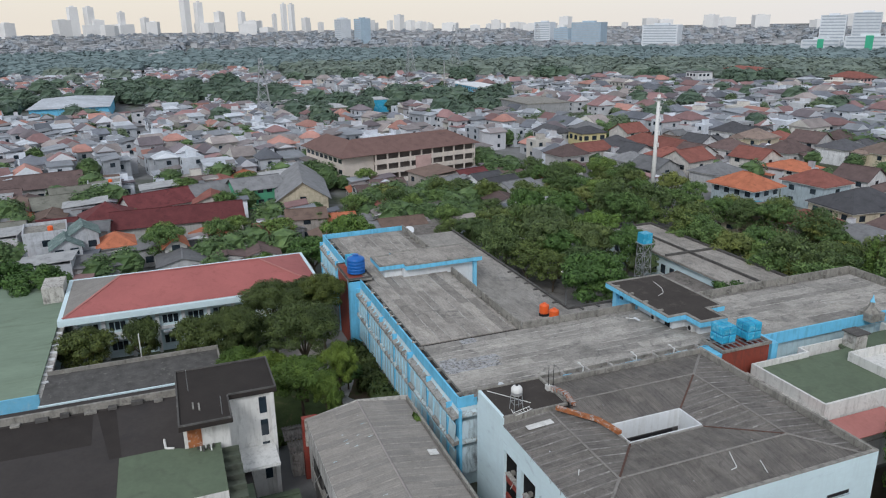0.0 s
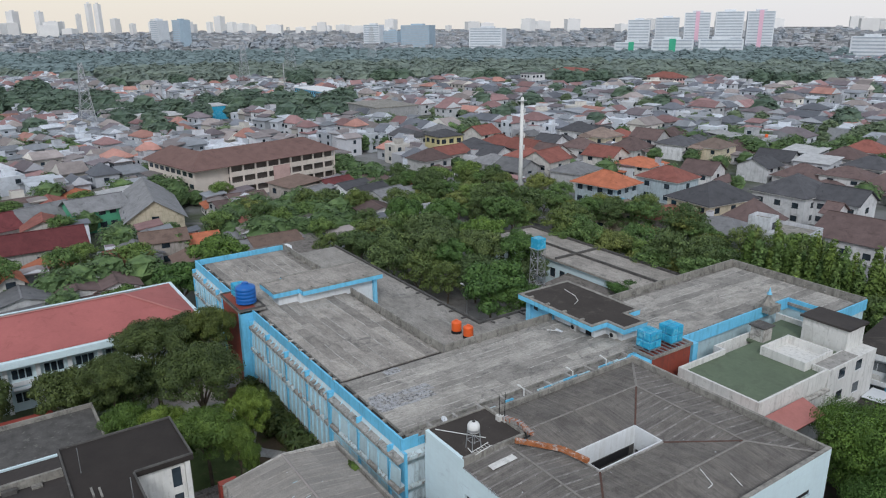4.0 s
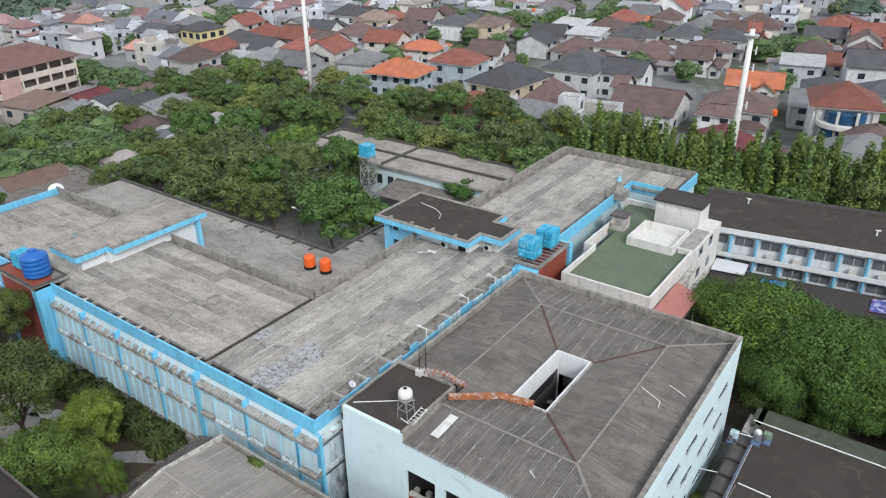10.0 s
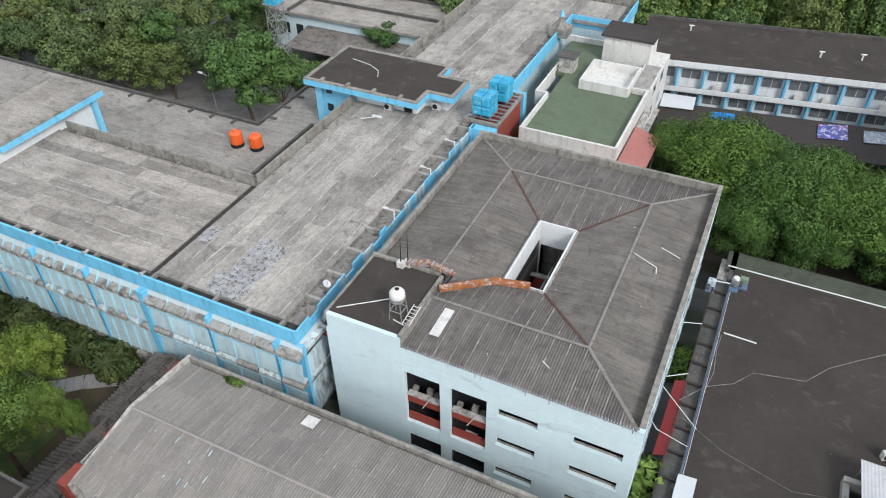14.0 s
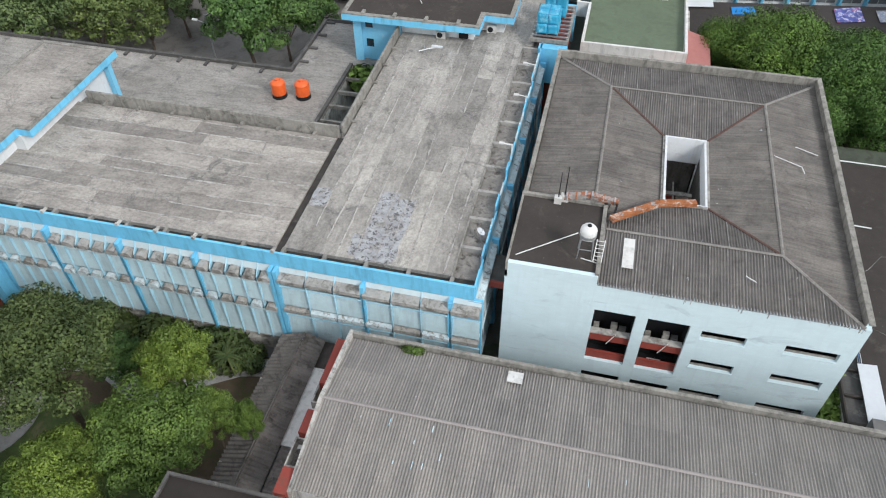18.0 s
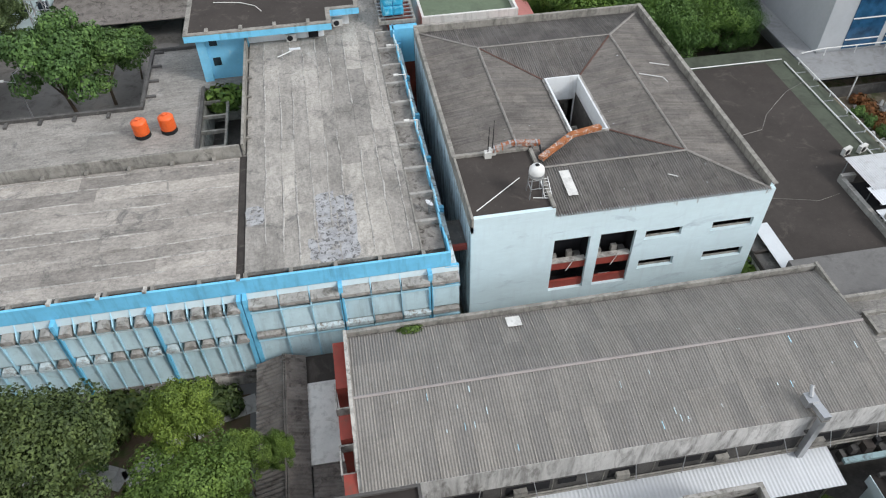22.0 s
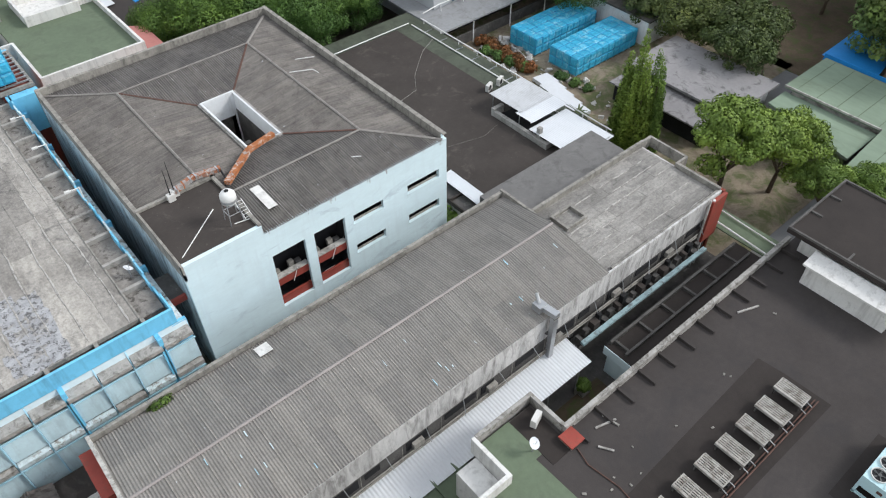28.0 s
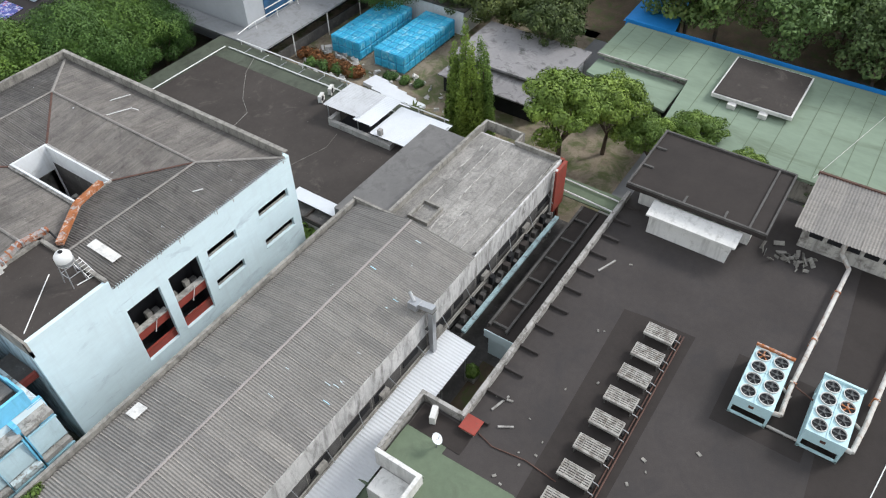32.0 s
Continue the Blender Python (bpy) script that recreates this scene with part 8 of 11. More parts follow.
part("yard_house_roof", box(B(), 66.4, 76.2, 44.4, 56.2, 3.0, 3.2), M["concrete_dark"], gar)
tagged(part("path_rail", rod(rod(B(), (43.7, 14.5, 3.4), (44.5, 27, 3.4), 0.08), (45.4, 14.5, 3.2), (46, 27, 3.2), 0.06), M["steel_white"]), "white pipes beside the red end wall", "pipe")
tagged(part("side_canopy", slab(B(), [(43.8, 13.6, 3.1), (46.2, 13.6, 3.0), (46.2, 27.5, 3.0), (43.8, 27.5, 3.1)], 0.1), M["green"]), "mossy green canopy beside the red end wall", "canopy")

# ---- trees ----
def leaves_mesh(name, lumps, count, size, seed, material, flat=0.12):
    """Leaf blades scattered over the skins of many lumps: (centre, radii)."""
    rng = np.random.default_rng(seed)
    C = np.array([l[0] for l in lumps], float)
    R = np.array([l[1] for l in lumps], float)
    area = (R[:, 0] * R[:, 1] + R[:, 1] * R[:, 2]) ** 1.0
    pick = rng.choice(len(lumps), count, p=area / area.sum())
    d = rng.normal(size=(count, 3))
    d[:, 2] = np.where(d[:, 2] < 0, d[:, 2] * 0.75, d[:, 2])
    d /= np.linalg.norm(d, axis=1, keepdims=True)
    depth = 1 - 0.42 * rng.random(count) ** 2
    wob = 1 + 0.16 * np.sin(d[:, 0] * 5 + pick) * np.cos(d[:, 1] * 6 + pick * 1.7)
    P = C[pick] + d * R[pick] * (depth * wob)[:, None]
    nrm = d + rng.normal(size=(count, 3)) * 0.3
    nrm[:, 2] += flat
    nrm /= np.linalg.norm(nrm, axis=1, keepdims=True)
    up = rng.normal(size=(count, 3))
    a = np.cross(nrm, up)
    a /= np.linalg.norm(a, axis=1, keepdims=True) + 1e-9
    b = np.cross(nrm, a)
    s = size * rng.uniform(0.55, 1.35, count)[:, None]
    v = np.empty((count, 3, 3))
    v[:, 0], v[:, 1], v[:, 2] = P - a * s, P + a * s * 0.7 - b * s * 0.75, P + a * s * 0.6 + b * s * 0.75 + nrm * s * 0.15
    me = bpy.data.meshes.new(name)
    me.from_pydata(v.reshape(-1, 3).tolist(), [], np.arange(count * 3).reshape(-1, 3).tolist())
    me.materials.append(material)
    return me


def crown_lumps(seed, r, h, n, base, bulge=1.0):
    """Clumps set over a dome, with a thin core: gaps and bumps between them."""
    rng = random.Random(seed)
    out = [((0, 0, base + h * 0.42), (r * 0.5, r * 0.5, h * 0.3))]
    k = 0
    while k < n:
        a, q = k * 2.39996 + rng.uniform(-0.35, 0.35), math.sqrt((k + 0.5) / n) * 0.84
        dome = math.sqrt(max(0.0, 1 - q * q))
        z = base + h * (0.22 + 0.62 * dome * rng.uniform(0.9 - 0.12 * bulge, 1.1))
        s = r * rng.uniform(0.15, 0.29) * bulge
        out.append(((q * r * math.cos(a), q * r * math.sin(a), z), (s * rng.uniform(0.9, 1.2), s * rng.uniform(0.9, 1.2), s * rng.uniform(0.6, 0.85))))
        if q > 0.5 and rng.random() < 0.45:
            out.append(((q * r * 0.9 * math.cos(a + 0.4), q * r * 0.9 * math.sin(a + 0.4), base + h * rng.uniform(0.08, 0.3)), (s, s, s * 0.7)))
        k += 1
    return out


def trunk_bm(seed, r, base, h, thick):
    rng = random.Random(seed)
    bm = B()
    lean = (rng.uniform(-0.3, 0.3), rng.uniform(-0.3, 0.3))
    fork = Vector((lean[0], lean[1], base * 0.75))
    rod(bm, (0, 0, -0.05), fork, thick, thick * 0.72, 9)
    for i in range(6):
        a = i * 1.05 + rng.uniform(-0.3, 0.3)
        q = r * rng.uniform(0.35, 0.65)
        mid = fork + Vector((q * 0.5 * math.cos(a), q * 0.5 * math.sin(a), base * 0.3 + h * 0.12))
        end = Vector((q * math.cos(a), q * math.sin(a), base + h * rng.uniform(0.35, 0.6)))
        rod(bm, fork, mid, thick * 0.5, thick * 0.34, 6)
        rod(bm, mid, end, thick * 0.34, thick * 0.1, 6)
        for k in range(2):
            e2 = end + Vector((rng.uniform(-1, 1), rng.uniform(-1, 1), rng.uniform(0.1, 0.8))) * r * 0.22
            rod(bm, mid.lerp(end, 0.6), e2, thick * 0.16, thick * 0.05, 5)
    return bm


def tree_kind(name, label, seed, r, h, base, lumps, count, leaf, material, thick, group, bulge=1.0):
    t = thing(name, (0, 0, -500 - seed), label, "tree", group, local=True)
    part("trunk", trunk_bm(seed, r, base, h, thick), M["bark"], t)
    c = new("crown", leaves_mesh("crown", crown_lumps(seed, r, h, lumps, base, bulge), int(count * 1.7), leaf * 0.8, seed, material))
    fasten(c, t)
    return t


def plant(kind, spots, seed=0, name=None, label=None):
    rng = random.Random(seed)
    for x, y, s, *up in spots:
        m = Matrix.Translation((x, y, 0)) @ Matrix.Rotation(rng.uniform(0, 6.28), 4, "Z")
        t = copy_thing(kind, m)
        t.scale = (s * rng.uniform(0.92, 1.08), s * rng.uniform(0.92, 1.08), up[0] if up else s * rng.uniform(0.9, 1.1))
        if label:
            tagged(t, label)


def uproot(kind):
    for o in [*kind.children_recursive, kind]:
        bpy.data.objects.remove(o)


K = dict(
    dark=tree_kind("garden_tree", "broad dark green garden tree", 11, 5.0, 5.6, 2.6, 30, 7000, 0.21, M["leaf_dark"], 0.3, "garden trees"),
    mid=tree_kind("garden_tree", "rounded mid-green garden tree", 12, 4.2, 5.0, 2.4, 26, 7000, 0.19, M["leaf_mid"], 0.26, "garden trees"),
    lime=tree_kind("garden_tree", "bright lime-green leafy garden tree", 13, 3.9, 4.8, 3.2, 30, 11000, 0.15, M["leaf_bright"], 0.24, "garden trees"),
    tall_dark=tree_kind("garden_tree", "tall broad dark green garden tree", 24, 5.0, 5.4, 8.0, 44, 22000, 0.14, M["leaf_dark"], 0.3, "garden trees"),
    tall_lime=tree_kind("garden_tree", "tall bright lime-green garden tree", 25, 4.0, 4.8, 6.6, 40, 18000, 0.12, M["leaf_lime"], 0.24, "garden trees"),
    olive=tree_kind("courtyard_tree", "olive-green spreading courtyard tree with bare lower trunk", 14, 4.3, 6.2, 3.6, 20, 6500, 0.2, M["leaf_olive"], 0.2, "courtyard trees", 1.2),
    court=tree_kind("courtyard_tree", "mid-green courtyard tree with bare lower trunk", 15, 4.0, 6.0, 3.6, 18, 6500, 0.195, M["leaf_mid"], 0.18, "courtyard trees", 1.2),
    street=tree_kind("street_tree", "dense leafy green street tree", 16, 4.4, 7.0, 2.6, 24, 3300, 0.235, M["leaf_street"], 0.22, "street trees", 1.15),
    street2=tree_kind("street_tree", "dark green leafy street tree", 17, 4.6, 7.6, 2.8, 24, 3300, 0.24, M["leaf_street_dark"], 0.22, "street trees", 1.15),
    street3=tree_kind("street_tree", "yellowish green leafy street tree", 18, 4.1, 6.0, 2.4, 22, 3000, 0.235, M["leaf_street_olive"], 0.2, "street trees", 1.15),
    broad=tree_kind("shade_tree", "large dense bright green shade tree", 19, 6.2, 8.0, 2.6, 22, 24000, 0.14, M["leaf_broad"], 0.32, "shade trees", 1.6),
)


def column_tree(name, label, seed, r, h, count, leaf, material, tips=1):
    rng = random.Random(seed)
    t = thing(name, (0, 0, -500 - seed), label, "tree", "columnar trees", local=True)
    part("trunk", rod(B(), (0, 0, -0.05), (0, 0, h * 0.8), 0.14, 0.04), M["bark"], t)
    lumps = []
    for k in range(tips):
        ox, oy = (0, 0) if k == 0 else (rng.uniform(-1, 1) * r * 0.8, rng.uniform(-1, 1) * r * 0.8)
        hh = h if k == 0 else h * rng.uniform(0.6, 0.85)
        for i in range(12):
            f = i / 11
            q = r * (0.75 if tips > 1 else 1) * (1 - 0.85 * f) ** 0.7
            lumps.append(((ox + rng.uniform(-0.12, 0.12), oy + rng.uniform(-0.12, 0.12), 0.5 + f * (hh - 0.9)), (q + 0.08, q + 0.08, h / 11)))
    fasten(new("crown", leaves_mesh("crown", lumps, count, leaf, seed, material, -0.2)), t)
    return t


K["cone"] = column_tree("columnar_tree", "tall narrow columnar green tree in a row", 21, 1.25, 9.8, 3600, 0.165, M["leaf_conifer"])
K["cone2"] = column_tree("columnar_tree", "tall narrow columnar green tree in a row", 22, 1.2, 9.0, 3400, 0.165, M["leaf_street"])
K["cypress"] = column_tree("cypress_tree", "multi-stemmed columnar cypress beside the yard", 23, 1.25, 10.5, 12000, 0.11, M["leaf_bright"], 4)

plant(K["tall_dark"], [(-19.0, 23.0, 0.88, 0.98), (-33.5, 28.5, 0.7, 0.85), (-33.0, 21.6, 0.9, 0.85), (-27.6, 15.6, 0.7, 0.8), (-36.5, 27.0, 0.7, 0.75)], 1)
plant(K["dark"], [(-33.6, 11.2, 0.86, 0.95), (-37.0, 4.0, 0.62, 0.9), (-37.0, -3.4, 0.86, 0.85), (-29.5, 17.5, 0.8, 1.0)], 22)
plant(K["mid"], [(-62.5, -11.5, 1.3), (-66.5, -17.5, 1.3), (-65.0, 33.5, 1.2), (-70.0, 41.5, 1.25), (-63.5, 24.0, 0.9), (-20.0, 28.6, 0.5)], 2)
plant(K["tall_lime"], [(-11.6, 21.4, 0.95, 0.84), (-12.3, 26.0, 0.58, 0.92), (-15.4, 18.2, 0.66, 0.82), (-18.6, 15.4, 0.62, 0.8), (-9.2, 23.6, 0.42, 0.76), (-7.1, 24.2, 0.24, 0.68)], 3)
plant(K["olive"], [(-37.5, 86.5, 0.7), (-50.5, 73.5, 1.1), (-45.0, 80.5, 1.15), (-56.5, 67.5, 1.0), (-63.5, 65.5, 0.95), (-38.5, 74.5, 0.85), (-58.0, 78.5, 1.15), (-68.5, 72.5, 1.0)], 4)
plant(K["street2"], [(-49.8, 64.4, 0.95), (-45.6, 68.0, 0.85), (-55.5, 68.5, 1.0), (-41.0, 70.5, 0.8)], 41, label="dark leafy tree in the courtyard")
plant(K["court"], [(-46.5, 75.0, 0.95), (-27.6, 69.6, 1.25), (-24.6, 72.2, 1.0), (-51.5, 86.0, 1.15), (-40.5, 85.5, 1.05), (-20.5, 90.6, 0.7), (-64.0, 86.0, 1.2), (-72.5, 81.5, 1.1), (-26.8, 96.3, 0.5), (-22.4, 76.8, 0.6)], 5)
rng = random.Random(8)
spots = {"street": [], "street2": [], "street3": []}
for i in range(120):
    x = rng.uniform(-112, 36)
    y = rng.uniform(102.5, 111.5) if rng.random() < 0.6 else rng.uniform(121.5, 129)
    if x > -8 and y < 106.5:
        continue
    spots[rng.choice(("street", "street", "street2", "street3"))].append((x, y, rng.uniform(0.6, 1.05)))
for i in range(34):
    x, y = rng.uniform(-108, -66), rng.uniform(58, 104)
    if -78 < x and y < 62:
        continue
    spots[rng.choice(("street", "street2", "street3"))].append((x, y, rng.uniform(0.55, 0.95)))
for k, s in spots.items():
    plant(K[k], s, 9)
row = []
for i in range(62):
    row.append((-10 + i * 1.42 + rng.uniform(-0.5, 0.5), 106.6 + i * 0.21 + rng.uniform(-0.6, 0.6), rng.uniform(1.15, 1.5)))
row = [(x, y + 1.2, s) for x, y, s in row if x < 12] + [(x, y + 1.6, s) for x, y, s in row if x >= 12]
plant(K["cone"], row[::2], 10)
plant(K["cone2"], row[1::2], 11)
plant(K["cone2"], [(x + 0.9, y + 2.4, s * 0.95) for x, y, s in row[::2]], 12)
plant(K["cone"], [(x + 0.2, y + 4.4, s) for x, y, s in row[1::2]], 121)
plant(K["broad"], [(27.6, 73.2, 0.92), (33.5, 70.5, 0.88, 0.98), (39.5, 70.8, 0.9, 0.86), (22.8, 76.2, 0.58, 0.8), (31.5, 78.0, 0.72, 0.72), (44.6, 75.5, 0.6), (36.5, 77.5, 0.7, 0.7), (30.4, 68.4, 0.6, 0.7), (36.6, 67.9, 0.55, 0.68), (42.6, 69.6, 0.6, 0.7)], 13)
plant(K["lime"], [(50.6, 23.6, 1.12), (54.6, 20.8, 1.02), (54.2, 16.2, 0.72), (57.4, 13.2, 0.72), (55.8, 8.0, 0.6)], 14, label="lime-green tree on the sandy path")
plant(K["mid"], [(57.6, 0.8, 0.55), (60.8, 22.4, 0.5), (53.5, 1.2, 0.4)], 15)
plant(K["cypress"], [(50.9, 34.4, 1.12), (49.9, 33.0, 0.95), (52.2, 33.6, 0.98), (51.0, 32.4, 0.86), (51.9, 35.3, 0.8)], 16)
back = []
for i in range(76):
    back.append((77.6 + 32 * rng.random() ** 1.3, rng.uniform(-34, 48), rng.uniform(0.85, 1.3)))
plant(K["street2"], back[::2], 17, label="dark green tree behind the blue fence")
plant(K["street"], back[1::2], 18, label="dense green tree behind the blue fence")
plant(K["street"], [(-88, 8, 0.8), (-92, 22, 0.7), (-116, 22, 0.7), (-138, 14, 0.8), (-140, 30, 0.8), (-116, 41, 0.7), (-92, 40, 0.7), (-84, 30, 0.8), (-140, 46, 0.8), (-132, 62, 0.8), (-98, 50, 0.8), (-84, 46, 0.7), (-86, 18, 0.8), (-108, 22, 0.5), (-94, 62, 0.8), (-80, 54, 0.6), (-104, 64, 0.7), (-82, 8, 0.9)], 20)
plant(K["broad"], [(66.0, 54.5, 0.8, 1.0), (71.0, 57.5, 0.8, 0.95)], 51)
plant(K["dark"], [(67.5, 34.0, 0.8), (69.5, 41.0, 0.85), (72.0, 35.5, 0.9), (69, 47, 0.7), (78, 44, 1.0), (80, 53, 1.0), (72, 60, 0.7)], 19)


def shrub(spots, name, label, material, seed, leaf=0.13):
    me = leaves_mesh(name, [((0.2, 0, 0.6), (0.7, 0.7, 0.6)), ((-0.4, 0.3, 0.5), (0.6, 0.55, 0.5)), ((0.1, -0.4, 0.45), (0.6, 0.6, 0.45))], 1100, leaf, seed, material)
    r = random.Random(seed)
    for x, y, s in spots:
        o = tagged(new(name, me), label, "shrub", "shrubs")
        o.matrix_basis = Matrix.Translation((x, y, 0)) @ Matrix.Rotation(r.uniform(0, 6), 4, "Z") @ Matrix.Diagonal((s, s, s, 1))


shrub([(52.6 - 0.05 * i + 0.4 * (i % 2), 57.4 - 1.1 * i, 1.0) for i in range(8)], "shrub", "reddish-green hedge shrub in the yard", M["leaf_red"], 31)
shrub([(51.4 + 0.3 * i, 55.5 - 1.7 * i, 0.9) for i in range(4)] + [(54.0, 46.2, 0.9), (54.3, 44.4, 0.8), (54.6, 42.8, 0.7)], "shrub", "green hedge shrub by the rubble", M["leaf_mid"], 32)
shrub([(60.2, 24.8, 2.3), (62.2, 19.6, 2.0), (61.2, 26.4, 2.1), (59.4, 1.8, 2.0), (58.2, -1.6, 1.6), (60.2, 3.6, 1.6)], "flowering_shrub", "green shrub with white blossom", M["leaf_blossom"], 33)
shrub([(-11.4, 61.6, 2.2)], "slot_tree", "bright green bush growing out of the light slot", M["leaf_bright"], 37)
for o in [q for q in bpy.data.objects if q.name.startswith("slot_tree")]:
    o.location.z = 4.9
shrub([(-12 - 1.6 * i + 0.5 * (i % 3), 32.2 - 0.5 * (i % 2), 1.5 + 0.35 * (i % 3)) for i in range(13)], "shrub", "dark leafy shrub along the foot of the facade", M["leaf_dark"], 38, 0.1)
shrub([(28.8, 38.6, 2.6), (29.0, 36.6, 2.2), (28.7, 50.6, 1.3), (28.8, 52.2, 1.2)], "alley_bush", "bright green bush between the annex and the low roof", M["leaf_bright"], 39)
ball = leaves_mesh("topiary_bush", [((0, 0, 0.62), (0.52, 0.52, 0.5)), ((0.05, 0.05, 0.72), (0.45, 0.45, 0.45))], 1500, 0.09, 34, M["leaf_bright"])
tagged(new("topiary_bush", ball), "small round lime-green topiary in the alley garden", "shrub", "shrubs").matrix_basis = pose(25.3, 17.3, 0.48)
shrub([(-11.5, 31.6, 1.2), (-13.8, 31.8, 1.1), (-20, 31.2, 1.2), (-24, 30.5, 1.2), (-17, 31.4, 1.0), (-28, 31, 1.2), (-10.5, 18, 1.2), (-26, 17, 1.2), (-20, 13, 1.2), (-27, 9, 1.3)], "shrub", "dark garden shrub at the foot of the facade", M["leaf_dark"], 35)
grow = leaves_mesh("roof_weed", [((0, 0, 0.1), (0.8, 0.35, 0.22))], 500, 0.08, 36, M["leaf_lime"])
for x, y, z in ((1.6, 30.6, 7.2),):
    o = tagged(new("roof_weed", grow), "bright green weeds growing in the roof gutter", "weeds", "roof weeds")
    o.matrix_basis = pose(x, y, z)


def palm(at, h, r, label):
    t = thing("palm", at, label, "palm", "palms", local=True)
    part("trunk", rod(B(), (0, 0, -0.05), (0.1, 0, h), 0.12, 0.08), M["bark"], t)
    rg = random.Random(int(at[0] * 10))
    for k in range(22):
        a = k * 2.399
        bm = B()
        last = None
        drop = rg.uniform(0.1, 1.2)
        for i in range(7):
            f = i / 6
            c = Vector((r * f * math.cos(a), r * f * math.sin(a), h + 0.5 * r * f - drop * r * f * f * 1.3))
            w = 0.11 * r * (1 - f) ** 0.6 * min(1, f * 5 + 0.15)
            s = Vector((-math.sin(a), math.cos(a), 0)) * w
            p, m_, q = bm.verts.new(c - s - Vector((0, 0, w * 0.4))), bm.verts.new(c), bm.verts.new(c + s - Vector((0, 0, w * 0.4)))
            if last:
                bm.faces.new((last[0], p, m_, last[1]))
                bm.faces.new((last[1], m_, q, last[2]))
            last = (p, m_, q)
        part("frond", bm, M["leaf_dark"], t)


palm((-12.4, 30.6, 0), 2.4, 1.25, "small palm at the foot of the facade")
palm((-15.8, 30.9, 0), 2.0, 1.2, "small palm at the foot of the facade")
palm((49.0, 39.3, 0), 1.6, 1.4, "small palm in the sandy yard")
for y in (67.2,):
    lp = thing("street_lamp", (-31.0, y, 0), "tall twin-armed grey street lamp in the courtyard", "street lamp", local=True)
    part("post", rod(B(), (0, 0, 0), (0, 0, 7.6), 0.1, 0.06), M["metal"], lp)
    part("arm", rod(rod(B(), (0, 0, 7.5), (1.0, 0, 8.1), 0.04), (0, 0, 6.6), (-1.1, 0, 6.9), 0.04), M["metal"], lp)
    part("lamp_head", box(B(), 0.8, 1.4, -0.1, 0.1, 8.05, 8.2), M["steel_white"], lp)
    part("lamp_head", box(B(), -1.6, -1.0, -0.1, 0.1, 6.85, 7.0), M["steel_white"], lp)

# ---- town ----
def house_mats(tag, roof, wall):
    return (surface("roof_" + tag, roof, 0.85, 2.0, 0.35, 0.22, mul(roof, 0.5), 1.6, (0.54, 0.72), bump=0.3, bump_size=0.25, rand=0.3),
            surface("house_wall_" + tag, wall, 0.85, 2.0, 0.4, 0.15, mul(wall, 0.55), 1.3, (0.52, 0.72), (1, 1, 1), mul(wall, 0.5), 0.05, rand=0.3))


HM = dict(
    orange=house_mats("orange_tile", (0.456, 0.155, 0.083), (0.593, 0.575, 0.543)),
    terracotta=house_mats("terracotta_tile", (0.268, 0.101, 0.080), (0.570, 0.546, 0.507)),
    brown=house_mats("brown_tile", (0.142, 0.099, 0.093), (0.616, 0.609, 0.602)),
    dark=house_mats("charcoal_tile", (0.093, 0.093, 0.101), (0.684, 0.690, 0.696)),
    maroon=house_mats("maroon_tile", (0.145, 0.040, 0.042), (0.570, 0.552, 0.531)),
    grey=house_mats("grey_sheet", (0.217, 0.218, 0.224), (0.456, 0.460, 0.460)),
    rust=house_mats("rusty_sheet", (0.188, 0.129, 0.104), (0.433, 0.391, 0.354)),
    pale=house_mats("pale_sheet", (0.422, 0.425, 0.425), (0.524, 0.540, 0.566)),
    mossy=house_mats("mossy_sheet", (0.177, 0.175, 0.147), (0.410, 0.483, 0.519)),
    tan=house_mats("faded_tile", (0.251, 0.190, 0.159), (0.638, 0.564, 0.425)),
)
TRIM = surface("pale_trim", (0.62, 0.61, 0.58), 0.8, 2, 0.3, 0.1, rand=0.15, bump=0)


def roof_bm(w, d, z, rise, over, hip):
    bm = B()
    x, y = w / 2 + over, d / 2 + over
    e = [bm.verts.new(p) for p in ((-x, -y, z), (x, -y, z), (x, y, z), (-x, y, z))]
    low = [bm.verts.new((v.co.x, v.co.y, z - 0.18)) for v in e]
    k = min(x, y) * hip
    if w >= d:
        a, b = bm.verts.new((-x + k, 0, z + rise)), bm.verts.new((x - k, 0, z + rise))
        for f in ((e[0], e[1], b, a), (e[2], e[3], a, b), (e[1], e[2], b), (e[3], e[0], a)):
            bm.faces.new(f)
    else:
        a, b = bm.verts.new((0, -y + k, z + rise)), bm.verts.new((0, y - k, z + rise))
        for f in ((e[1], e[2], b, a), (e[3], e[0], a, b), (e[0], e[1], a), (e[2], e[3], b)):
            bm.faces.new(f)
    for i in range(4):
        j = (i + 1) % 4
        bm.faces.new((low[i], low[j], e[j], e[i]))
    bm.faces.new(low[::-1])
    return bm


def gable_walls(x0, x1, y0, y1, z0, h, rise, along):
    """Walls up to the eaves with pointed ends under a pitched roof."""
    bm = B()
    if along == "x":
        ym = (y0 + y1) / 2
        ends = [[(x, y0, z0), (x, y1, z0), (x, y1, h), (x, ym, h + rise), (x, y0, h)] for x in (x0, x1)]
    else:
        xm = (x0 + x1) / 2
        ends = [[(x0, y, z0), (x1, y, z0), (x1, y, h), (xm, y, h + rise), (x0, y, h)] for y in (y0, y1)]
    a, b = ([bm.verts.new(p) for p in e] for e in ends)
    bm.faces.new(a)
    bm.faces.new(b[::-1])
    for i in range(5):
        j = (i + 1) % 5
        bm.faces.new((a[i], b[i], b[j], a[j]))
    bmesh.ops.recalc_face_normals(bm, faces=bm.faces)
    return bm


